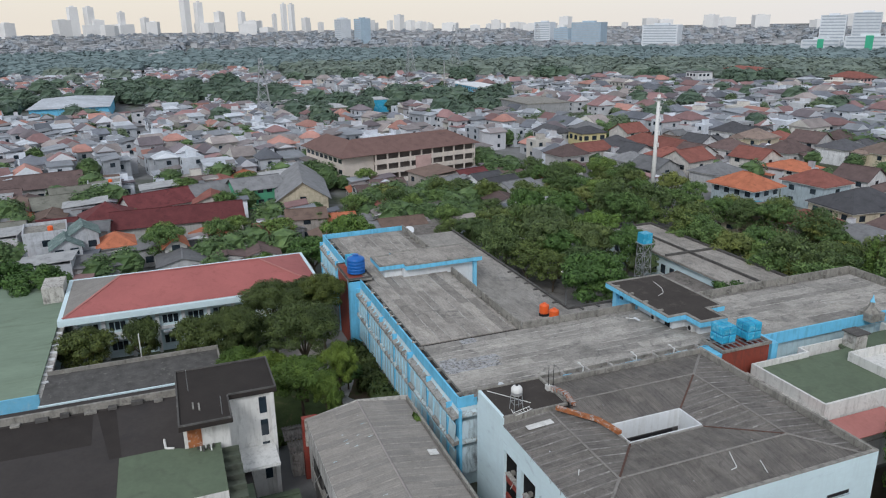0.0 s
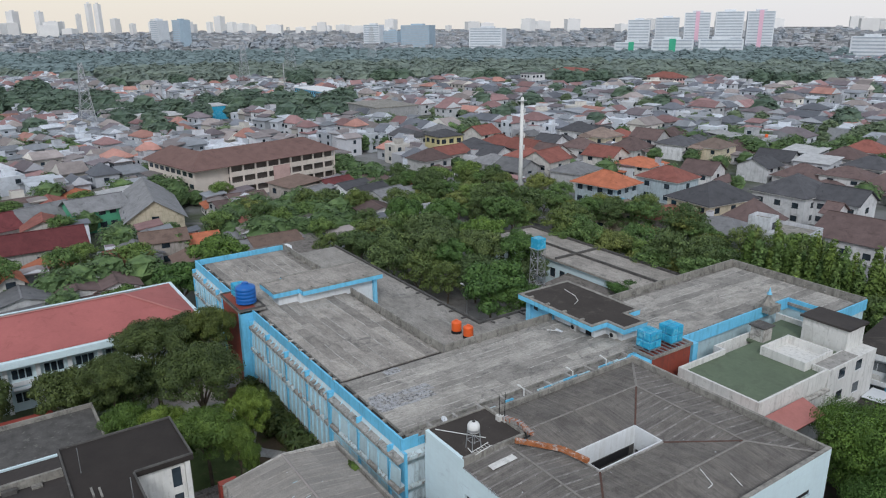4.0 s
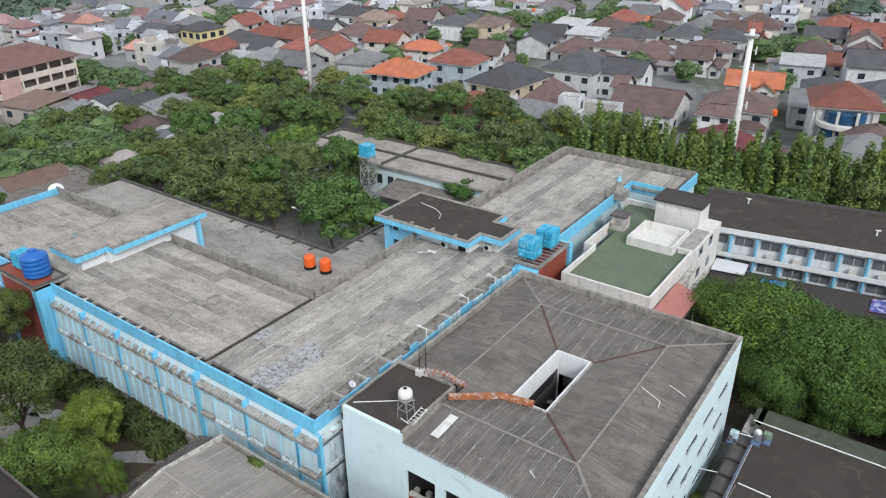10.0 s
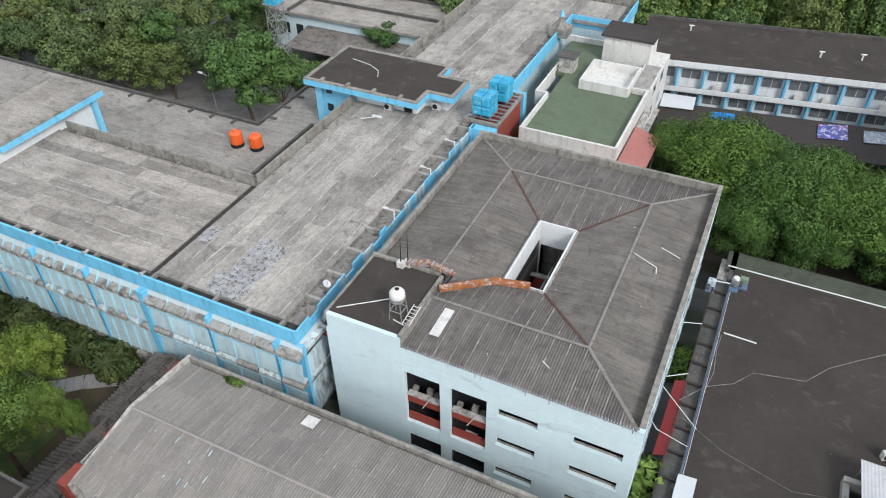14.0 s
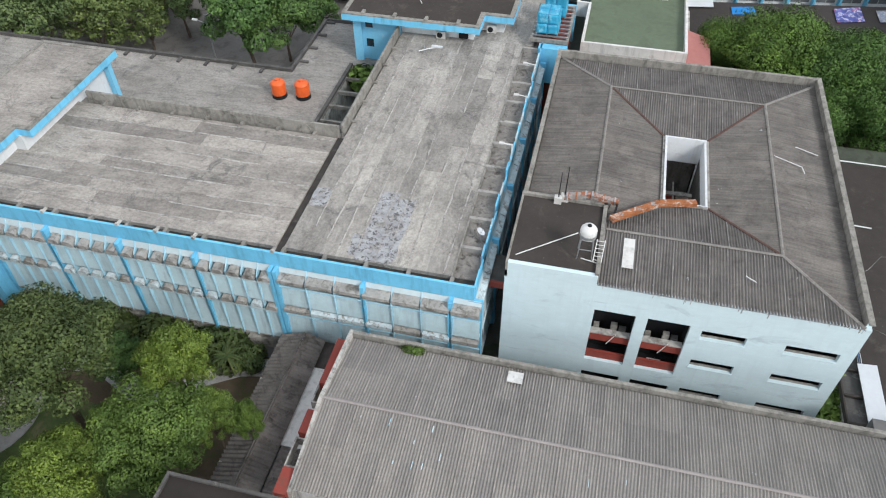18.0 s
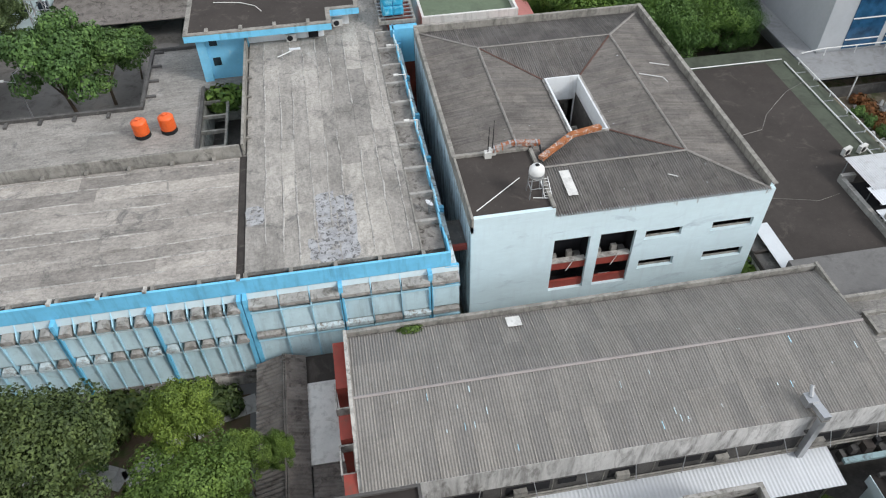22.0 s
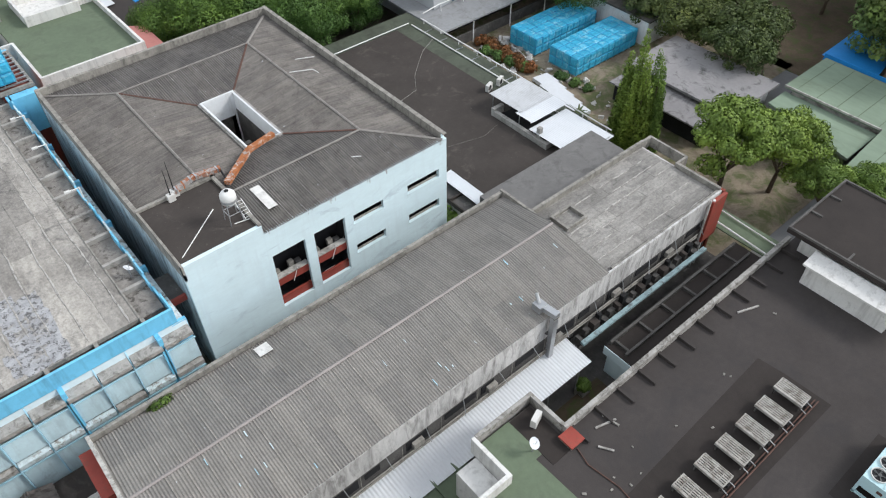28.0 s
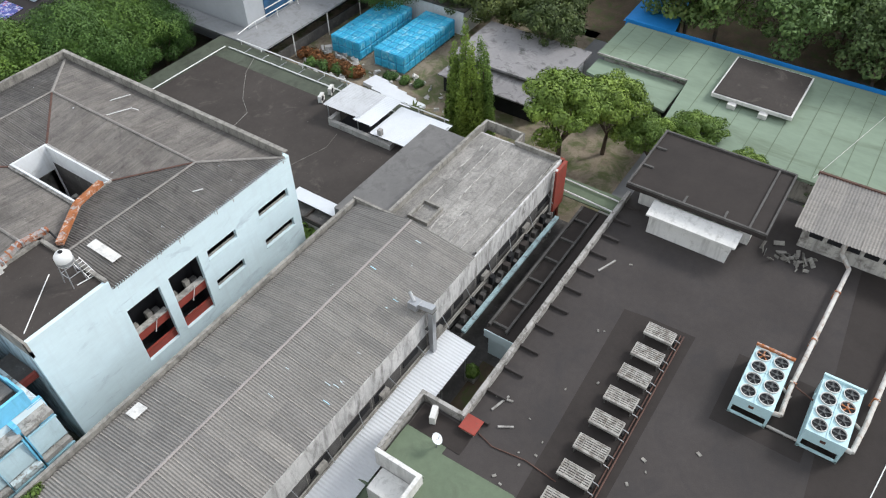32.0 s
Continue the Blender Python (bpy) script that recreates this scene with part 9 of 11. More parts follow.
def gable_roof(x0, x1, y0, y1, h, rise, along, over):
    """Two roof plates meeting at a ridge, standing out past the walls."""
    bm = B()
    lift = 0.12
    if along == "x":
        ym, half = (y0 + y1) / 2, (y1 - y0) / 2
        drop = rise * over / half
        for s, y in ((-1, y0), (1, y1)):
            slab(bm, [(x0 - over, y + s * over, h - drop + lift), (x1 + over, y + s * over, h - drop + lift), (x1 + over, ym, h + rise + lift), (x0 - over, ym, h + rise + lift)], 0.1)
    else:
        xm, half = (x0 + x1) / 2, (x1 - x0) / 2
        drop = rise * over / half
        for s, x in ((-1, x0), (1, x1)):
            slab(bm, [(x + s * over, y0 - over, h - drop + lift), (x + s * over, y1 + over, h - drop + lift), (xm, y1 + over, h + rise + lift), (xm, y0 - over, h + rise + lift)], 0.1)
    bmesh.ops.recalc_face_normals(bm, faces=bm.faces)
    return bm


def house_wing(t, key, x0, x1, y0, y1, h, rise, style, z0=0.0, over=0.6, panes=(2, 1), wall=None):
    """One body of a house with its roof, trim and windows; style: hip, gable_x, gable_y, shed or flat."""
    roof, paint = HM[key]
    paint = wall or paint
    w, d, cx, cy = x1 - x0, y1 - y0, (x0 + x1) / 2, (y0 + y1) / 2
    if style == "hip":
        part("wall", box(B(), x0, x1, y0, y1, z0, h), paint, t)
        bm = roof_bm(w, d, h, rise, over, 0.95)
        bmesh.ops.translate(bm, verts=bm.verts, vec=(cx, cy, 0))
        part("roof", bm, roof, t)
        k = max(0.2, abs(w - d) / 2)
        part("ridge_tiles", box(B(), cx - (k if w >= d else 0.14), cx + (k if w >= d else 0.14), cy - (k if d > w else 0.14), cy + (k if d > w else 0.14), h + rise - 0.06, h + rise + 0.1), roof, t)
        part("eaves_board", box(B(), x0 - over + 0.03, x1 + over - 0.03, y0 - over + 0.03, y1 + over - 0.03, h - 0.3, h - 0.19), TRIM, t)
    elif style in ("gable_x", "gable_y"):
        part("wall", gable_walls(x0, x1, y0, y1, z0, h, rise, style[-1]), paint, t)
        part("roof", gable_roof(x0, x1, y0, y1, h, rise, style[-1], over), roof, t)
        if style == "gable_x":
            part("ridge_tiles", box(B(), x0 - over, x1 + over, cy - 0.14, cy + 0.14, h + rise + 0.08, h + rise + 0.2), roof, t)
        else:
            part("ridge_tiles", box(B(), cx - 0.14, cx + 0.14, y0 - over, y1 + over, h + rise + 0.08, h + rise + 0.2), roof, t)
    elif style == "shed":
        part("wall", box(B(), x0, x1, y0, y1, z0, h), paint, t)
        part("roof", slab(B(), [(x0 - over, y0 - over, h + 0.15), (x1 + over, y0 - over, h + 0.15), (x1 + over, y1 + over, h + 0.15 + rise), (x0 - over, y1 + over, h + 0.15 + rise)], 0.08), roof, t)
        part("wall", box(B(), x0, x1, y1 - 0.15, y1, h, h + rise * 0.95), paint, t)
    else:
        part("wall", box(B(), x0, x1, y0, y1, z0, h), paint, t)
        part("roof", box(B(), x0 + 0.2, x1 - 0.2, y0 + 0.2, y1 - 0.2, h, h + 0.12), M["concrete"], t)
        bm = B()
        for a, b, c, e in ((x0, x1, y0, y0 + 0.2), (x0, x1, y1 - 0.2, y1), (x0, x0 + 0.2, y0 + 0.2, y1 - 0.2), (x1 - 0.2, x1, y0 + 0.2, y1 - 0.2)):
            box(bm, a, b, c, e, h, h + 0.75)
        part("roof_parapet", bm, paint, t)
    for z in ([z0 + 0.9] if h - z0 < 4.4 else [z0 + 0.9, z0 + 3.9]):
        for k in range(panes[0]):
            x = x0 + w * (k + 0.5) / panes[0]
            part("window", box(B(), x - 0.75, x + 0.75, y0 - 0.05, y0 + 0.02, z, z + 1.3), M["glass"], t)
        for k in range(panes[1]):
            y = y0 + d * (k + 0.5) / panes[1]
            part("window", box(B(), x1 - 0.02, x1 + 0.05, y - 0.75, y + 0.75, z, z + 1.3), M["glass"], t)


def house_kind(key, label, wings, porch=None, tank=None, at=(0, 0, -700), turn=0.0, name="house", group="town houses", wall=None):
    t = thing(name, at, label, "house", group, turn=turn, local=True)
    for wng in wings:
        house_wing(t, wng[7] if len(wng) > 7 and wng[7] else key, *wng[:7], **(wng[8] if len(wng) > 8 else {}), wall=wall)
    if porch:
        x0, x1, y0, y1, z = porch
        part("porch_roof", slab(B(), [(x0, y0, z), (x1, y0, z), (x1, y1, z + 0.5), (x0, y1, z + 0.5)], 0.1), HM[key][0], t)
        for x in (x0 + 0.2, x1 - 0.2):
            part("porch_post", box(B(), x - 0.12, x + 0.12, y0 + 0.15, y0 + 0.4, 0, z - 0.08), TRIM, t)
    if tank:
        x, y, z, mat = tank
        part("roof_tank", lathe(B(), [(0.5, z), (0.55, z + 0.1), (0.55, z + 1.0), (0.3, z + 1.2)], 10, (x, y, 0)), mat, t, "plastic water tank on the roof")
    return t


VILLA = []
for key, word in (("brown", "brown tiled"), ("dark", "charcoal tiled"), ("terracotta", "terracotta tiled"), ("grey", "grey")):
    VILLA += [
        house_kind(key, "two-storey house with %s hip roofs at two heights" % word, [(-5.6, 5.6, -3.5, 6.0, 6.2, 2.9, "hip", None), (-5.0, 0.6, -6.4, -3.5, 3.4, 1.4, "hip", None, dict(panes=(1, 0)))], (1.0, 5.4, -6.0, -3.5, 2.9)),
        house_kind(key, "house with %s gabled roof and a side wing" % word, [(-6.0, 3.6, -4.6, 5.2, 5.8, 2.8, "gable_x", None), (3.6, 6.4, -5.0, 4.0, 3.5, 1.2, "gable_y", None, dict(panes=(1, 1)))]),
    ]
VILLA += [
    house_kind("brown", "broad single-storey house with steep brown hip roof", [(-6.4, 6.4, -5.4, 5.8, 3.7, 3.9, "hip")], (-2.2, 2.2, -8.0, -5.6, 2.8)),
    house_kind("terracotta", "two-storey house with red front gable", [(-4.6, 4.6, -5.8, 5.8, 6.4, 2.5, "gable_y"), (-6.2, -4.6, -3.0, 5.0, 3.2, 0.6, "shed", None, dict(panes=(0, 0)))]),
    house_kind("orange", "two-storey house with bright orange hip roof", [(-5.6, 5.6, -4.8, 5.4, 5.6, 2.8, "hip")], (-5.4, -0.5, -7.4, -4.9, 2.9)),
    house_kind("orange", "low house with weathered orange gabled roof", [(-5.4, 5.4, -4.6, 5.2, 3.6, 2.4, "gable_x"), (-1.6, 3.2, -6.6, -4.6, 3.3, 1.2, "gable_y", None, dict(panes=(1, 0)))]),
    house_kind("maroon", "house with maroon gabled roof and white front", [(-5.0, 5.0, -5.4, 5.4, 5.6, 2.6, "gable_y")]),
    house_kind("pale", "flat-roofed concrete house with roof parapet and tank", [(-5.2, 5.2, -5.4, 5.4, 6.6, 0, "flat"), (-4.6, -1.0, 0.5, 4.6, 9.0, 0, "flat", None, dict(z0=6.6, panes=(1, 0)))], None, (2.6, 2.5, 6.7, M["orange"])),
    house_kind("pale", "white two-storey house with pale sheet roof", [(-4.8, 4.8, -5.4, 5.0, 6.2, 1.0, "shed")], None, (-5.5, 3.5, 0.0, M["stainless"])),
    house_kind("tan", "cream house with faded tiled hip roof", [(-5.6, 5.6, -5.0, 5.6, 6.0, 2.6, "hip"), (-5.2, -1.2, -7.0, -5.0, 5.6, 1.0, "hip", None, dict(panes=(1, 0)))]),
    house_kind("rust", "old house with rusty sheet gables", [(-5.2, 4.8, -4.8, 5.2, 4.4, 1.7, "gable_x"), (-5.2, 0.2, 0.2, 5.8, 6.6, 1.2, "gable_y", "grey", dict(panes=(1, 1)))]),
]
KAMPUNG = []
for key, word in (("grey", "grey sheet"), ("rust", "rusty sheet"), ("mossy", "mossy sheet"), ("brown", "brown tiled")):
    KAMPUNG += [
        house_kind(key, "narrow house with %s gabled roof" % word, [(-3.6, 3.6, -4.2, 4.2, 5.2, 1.4, "gable_y", None, dict(over=0.4))]),
        house_kind(key, "small house with %s roof and lean-to" % word, [(-4.0, 3.0, -3.6, 4.0, 3.6, 1.3, "gable_x", None, dict(over=0.4)), (3.0, 4.8, -3.8, 3.4, 2.8, 0.5, "shed", None, dict(panes=(0, 1), over=0.2))]),
    ]
KAMPUNG += [
    house_kind("pale", "narrow house with pale skillion roof", [(-3.4, 3.4, -4.0, 4.2, 6.0, 0.8, "shed", None, dict(over=0.3))]),
    house_kind("pale", "flat-roofed narrow concrete house with tank", [(-3.6, 3.6, -4.2, 4.2, 6.4, 0, "flat", None, dict(panes=(2, 1)))], None, (1.2, 1.5, 6.5, M["orange"])),
    house_kind("terracotta", "small house with red tiled roof", [(-3.8, 3.8, -3.8, 4.0, 4.2, 1.8, "gable_x", None, dict(over=0.5))]),
    house_kind("orange", "small house with orange tiled roof", [(-3.6, 3.6, -3.8, 3.8, 3.8, 1.8, "gable_x", None, dict(over=0.5))]),
]
EYE0 = Vector((55, 6, 0))


def bearing(x, y):
    return math.degrees(math.atan2(-(x - EYE0.x), y - EYE0.y)), math.hypot(x - EYE0.x, y - EYE0.y)


KEEP_OUT = [(-152, 62, 15, 9), (-148, 84, 9, 20), (-160, 151, 9, 9), (-363, 200, 30, 26), (-373, -31, 36, 26), (-360, 410, 24, 16), (-298, 441, 18, 14), (-122, 540, 26, 18), (-88, 126, 4, 4), (10, 125, 4, 4),
            (-78, 147, 10, 10), (-245, 190, 22, 15)]
FRONT = []


def free(x, y, pad=4):
    if x > -74 and y < 131:
        return False
    if y < 131 and y > 99 and x > -125:
        return False
    if 108 < y < 124:
        return False
    return not any(abs(x - a) < w + pad and abs(y - b) < h + pad for a, b, w, h in KEEP_OUT)


# the houses that face the street, each as it stands
def front_house(key, label, x, y, turn, wings, porch=None, tank=None, wall=None):
    r = max(max(abs(v) for v in wng[:4]) for wng in wings)
    KEEP_OUT.append((x, y, r - 2, r - 2))
    return house_kind(key, label, wings, porch, tank, (x, y, 0), turn, wall=wall)


front_house("dark", "cream two-storey house with broad dark hip roof", -48.6, 151.5, -5, [(-6.2, 6.2, -8.0, 8.0, 6.0, 3.6, "hip", None, dict(panes=(3, 3)))], (-5.8, 5.8, -9.6, -8.0, 3.0), None, HM["tan"][1])
front_house("brown", "house with steep brown hip roof beside the street", -35.6, 147.5, 10, [(-5.2, 5.2, -5.0, 5.6, 4.0, 4.6, "hip"), (1.0, 4.6, -7.2, -5.0, 3.6, 2.0, "hip", None, dict(panes=(1, 0)))])
front_house("dark", "large white house with charcoal hip roof and gabled wing", -39.5, 171.5, 2, [(-7.0, 6.0, -7.5, 7.0, 6.6, 3.8, "hip", None, dict(panes=(3, 2))), (6.0, 16.0, -3.5, 5.0, 6.4, 2.6, "gable_x", None, dict(panes=(3, 1)))])
front_house("brown", "long low house with dark brown gabled roof", -15.8, 155.4, 4, [(-6.6, 6.6, -7.4, 7.4, 4.0, 3.4, "gable_x", None, dict(panes=(3, 2))), (-9.2, -6.6, 2.0, 8.0, 6.4, 1.8, "gable_x", None, dict(panes=(1, 1)))])
front_house("brown", "white two-storey house with grey-brown stepped hip roofs", 1.6, 157.0, 6, [(-6.4, 6.6, -4.0, 7.0, 6.0, 3.0, "hip", None, dict(panes=(3, 2))), (-6.0, 0.8, -7.6, -4.0, 5.4, 1.8, "hip", None, dict(panes=(2, 0))), (1.2, 6.0, -6.2, -4.0, 3.2, 1.2, "hip", None, dict(panes=(1, 1)))], None, (7.4, -2.0, 5.2, M["orange"]), HM["dark"][1])
block3 = front_house("terracotta", "three-storey house with rounded white balconies and red-brown roof", 20.4, 158.6, 14, [(-5.4, 5.4, -5.6, 6.0, 9.4, 3.4, "hip", None, dict(over=0.9, panes=(2, 2)))], None, None, HM["dark"][1])
for z in (3.0, 6.1):
    part("balcony", lathe(B(), [(4.6, z - 0.3), (4.75, z - 0.2), (4.75, z + 0.55), (4.6, z + 0.6)], 20, (0, -5.0, 0)), TRIM, block3, "rounded white balcony")
    part("blue_glazing", lathe(B(), [(3.6, z + 0.6), (3.6, z + 2.5)], 20, (0, -5.0, 0)), M["glass_blue"], block3, "bluish curved glazing")
    for x in (-4.6, -1.6, 1.6, 4.6):
        part("balcony_pillar", box(B(), x - 0.22, x + 0.22, -5.9 - (3.2 if abs(x) < 2 else 0), -5.4 - (3.2 if abs(x) < 2 else 0), z - 3, z + 3.1), TRIM, block3)
front_house("orange", "house with bright orange tiled gables", -0.6, 178.6, 12, [(-5.6, 5.6, -4.2, 5.2, 6.0, 2.2, "gable_x"), (0.4, 4.2, -6.0, -4.2, 5.6, 1.4, "gable_y", None, dict(panes=(1, 0)))])
front_house("dark", "white house with charcoal gabled roof", 19.4, 210.0, 14, [(-6.4, 6.4, -5.0, 5.6, 6.8, 3.0, "gable_x")])
front_house("orange", "pale blue house with bright orange hip roof", -75.6, 144.6, 8, [(-6.2, 6.2, -4.8, 5.0, 5.8, 3.0, "hip", None, dict(over=1.1, panes=(4, 3)))], None, None, HM["mossy"][1])
front_house("terracotta", "house with red tiled hip roof behind the street", -69.6, 161.5, 6, [(-6.0, 6.0, -5.0, 5.0, 6.2, 2.8, "hip")], None, None, HM["mossy"][1])
front_house("terracotta", "white gabled house with red roof", -57.5, 281.0, 8, [(-7.0, 7.0, -6.0, 8.0, 6.0, 4.4, "gable_y")], None, None, HM["dark"][1])
for k, key in enumerate(("maroon", "dark", "dark", "grey")):
    front_house(key, "narrow terrace house with sheet gable roof", -117.5 + k * 6.3, 87.5 + k * 1.6, 14, [(-3.1, 3.1, -4.6, 4.6, 5.6, 1.3, "gable_y", None, dict(over=0.25, panes=(1, 0)))])
front_house("orange", "low house with orange gabled roof near the trees", -107.6, 106.0, 10, [(-5.2, 5.2, -4.0, 4.2, 4.6, 2.0, "gable_x")])
front_house("rust", "brown flat-roofed house at the edge of the trees", -120.5, 77.5, 12, [(-5.0, 5.0, -4.6, 4.6, 6.2, 0.9, "shed"), (5.0, 11.0, -3.0, 5.0, 5.2, 0.9, "shed", "grey", dict(panes=(2, 1)))])

LONG = dict(over=0.7, panes=(0, 5))
front_house("maroon", "long low building with maroon sheet roof", -107.4, 11.2, 0, [(-4.0, 4.0, -13.6, 13.6, 3.8, 2.6, "gable_y", None, LONG)])
front_house("maroon", "square hall with maroon pyramid roof", -113.6, -4.0, 4, [(-5.6, 5.6, -5.6, 5.6, 4.0, 3.6, "hip")])
front_house("maroon", "low building with maroon sheet roof behind", -126.0, 6.8, 22, [(-4.2, 4.2, -7.6, 7.6, 3.8, 2.6, "gable_y", None, LONG)])
front_house("maroon", "small low house with maroon roof", -112.0, -14.0, 0, [(-4.6, 4.6, -3.6, 3.6, 3.4, 1.6, "gable_y")])
front_house("grey", "low hall with grey sheet gable roof", -131.6, 20.0, 24, [(-4.4, 4.4, -5.6, 5.6, 3.8, 2.6, "gable_y", None, LONG)])
front_house("grey", "grey-roofed hall with a green wall", -129.0, 31.0, 10, [(-4.6, 4.6, -6.0, 6.0, 5.2, 2.2, "gable_y", None, LONG)], None, None, surface("bright_green_wall", (0.10, 0.36, 0.22), 0.8, 2, 0.3, 0.15))
front_house("grey", "large grey gabled hall with sheet roof", -123.0, 42.0, -8, [(-15.0, 13.0, -6.0, 6.0, 4.8, 4.0, "gable_x", None, dict(over=0.8, panes=(5, 1)))], None, None, HM["tan"][1])
front_house("mossy", "pale greenish gabled house", -133.5, -17.0, 12, [(-4.4, 4.4, -4.6, 4.6, 4.0, 2.0, "gable_y")])
front_house("mossy", "pale greenish gabled house", -143.0, -14.0, 12, [(-4.4, 4.4, -4.6, 4.6, 4.0, 2.0, "gable_y")])
front_house("orange", "small house with orange pyramid roof", -92.0, -1.4, 4, [(-3.4, 3.4, -3.2, 3.2, 3.8, 2.2, "hip")])
TEAL = surface("teal_tile_roof", (0.13, 0.19, 0.18), 0.8, 1.0, 0.2, 0.25, (0.30, 0.34, 0.33), 1.0, (0.52, 0.66), bump=0.3)
for x, y, h in ((-88.5, -10.0, 5.4), (-93.0, -7.2, 6.6)):
    t = front_house("pale", "two-storey house with teal tiled gables", x, y, 8, [(-3.2, 3.2, -2.6, 2.6, h, 1.6, "gable_x", None, dict(over=0.5, panes=(1, 2)))])
    for o in t.children:
        if o.name.startswith(("roof", "ridge")):
            o.data.materials[0] = TEAL
front_house("grey", "low shed with grey sheet roof", -88.0, 4.6, 2, [(-3.6, 3.6, -2.8, 2.8, 3.4, 0.9, "shed")])
front_house("orange", "narrow house with orange gable", -83.0, 9.6, 4, [(-3.2, 3.2, -2.0, 2.0, 5.0, 1.5, "gable_x", None, dict(panes=(1, 1)))])
front_house("brown", "long low building with brown tiled roof", -161.0, -23.5, 8, [(-4.6, 4.6, -10.5, 10.5, 4.0, 2.8, "gable_y", None, LONG)])
front_house("pale", "white flat-roofed house with tank", -98.0, -14.5, 6, [(-4.4, 4.4, -4.0, 4.0, 6.2, 0, "flat")], None, (2.0, 1.0, 6.3, M["orange"]))
front_house("terracotta", "small house with red tiled gables", -87.0, 29.0, 8, [(-4.4, 4.4, -3.4, 3.4, 4.0, 1.8, "gable_y")])

AVENUES = [((-122, 520), (-84, 316)), ((-84, 316), (-70, 236)), ((-84, 316), (-150, 268)), ((-70, 236), (-128, 226)), ((-20, 420), (60, 380)), ((-250, 330), (-190, 300))]


def grove(x, y):
    """Whether a place lies in one of the woods between the parts of town."""
    az, r = bearing(x, y)
    wob = 22 * math.sin(az * 0.37) + 16 * math.sin(az * 0.9 + 1)
    if 63 < az < 80:
        return 352 + wob < r < 428 + 0.5 * wob or 575 + wob < r < 1080
    if 80 <= az < 104:
        return 412 + wob < r < 520 + wob or 735 + wob < r < 1180
    if 29 < az <= 63:
        return 556 + wob < r < 1040
    if az <= 29:
        return 620 + wob < r < 760 + wob
    return False


rng = random.Random(77)
spots, lined = [], []
for i in range(-84, 44):
    for j in range(-30, 92):
        u, v = i * 12.6, j * 12.2
        street = i % 6 == 0 or j % 8 == 0
        ang = 0.16 + 0.1 * math.sin(u * 0.004) + 0.1 * math.cos(v * 0.006)
        x, y = u * math.cos(ang) - v * math.sin(ang) * 0.25 + rng.uniform(-1.2, 1.2), v + u * math.sin(ang) * 0.3 + rng.uniform(-1.2, 1.2)
        az, r = bearing(x, y)
        if not (-10 < az < 58 and 95 < r < 1000) or grove(x, y) or not free(x, y, 6):
            continue
        if street:
            if rng.random() < 0.3 and r < 600:
                lined.append((x, y, rng.uniform(2.2, 4.2)))
        else:
            spots.append((r, x, y, ang, az))
for i in range(-96, 8):
    for j in range(-54, 64):
        if i % 11 == 0 or j % 12 == 0:
            continue
        x, y = i * 7.8 + 2.5 * math.sin(j * 0.7) + rng.uniform(-1.2, 1.2), j * 7.6 + 2.5 * math.sin(i * 0.5) + rng.uniform(-1.2, 1.2)
        az, r = bearing(x, y)
        if 58 <= az < 108 and 95 < r < 780 and not grove(x, y) and free(x, y, 3):
            spots.append((r, x, y, 0.12 + 0.2 * math.sin(i * 0.15), az))
spots.sort()
near, rest, gaps = [], [], []
for k, s in enumerate(spots):
    if rng.random() < 0.09:
        gaps.append(s)
    elif len(near) < 225 and s[0] < (330 if s[4] < 58 else 215):
        near.append(s)
    else:
        rest.append(s)
weights = [5, 5, 5, 5, 4, 4, 3, 3, 4, 3, 2, 3, 2, 2, 2, 3, 3]
for r, x, y, a, az in near:
    dense = az > 58
    k = rng.choice(KAMPUNG) if dense else rng.choices(VILLA, weights)[0]
    o = copy_thing(k, pose(x, y, 0, 0, 0, math.degrees(a) + rng.uniform(-4, 4) + (90 if rng.random() < 0.3 else 0)))
    f = 1.06 if dense else 1.0
    o.scale = (f * rng.uniform(0.88, 1.1), f * rng.uniform(0.88, 1.1), rng.uniform(0.62, 0.95) if dense else rng.uniform(0.72, 1.08))


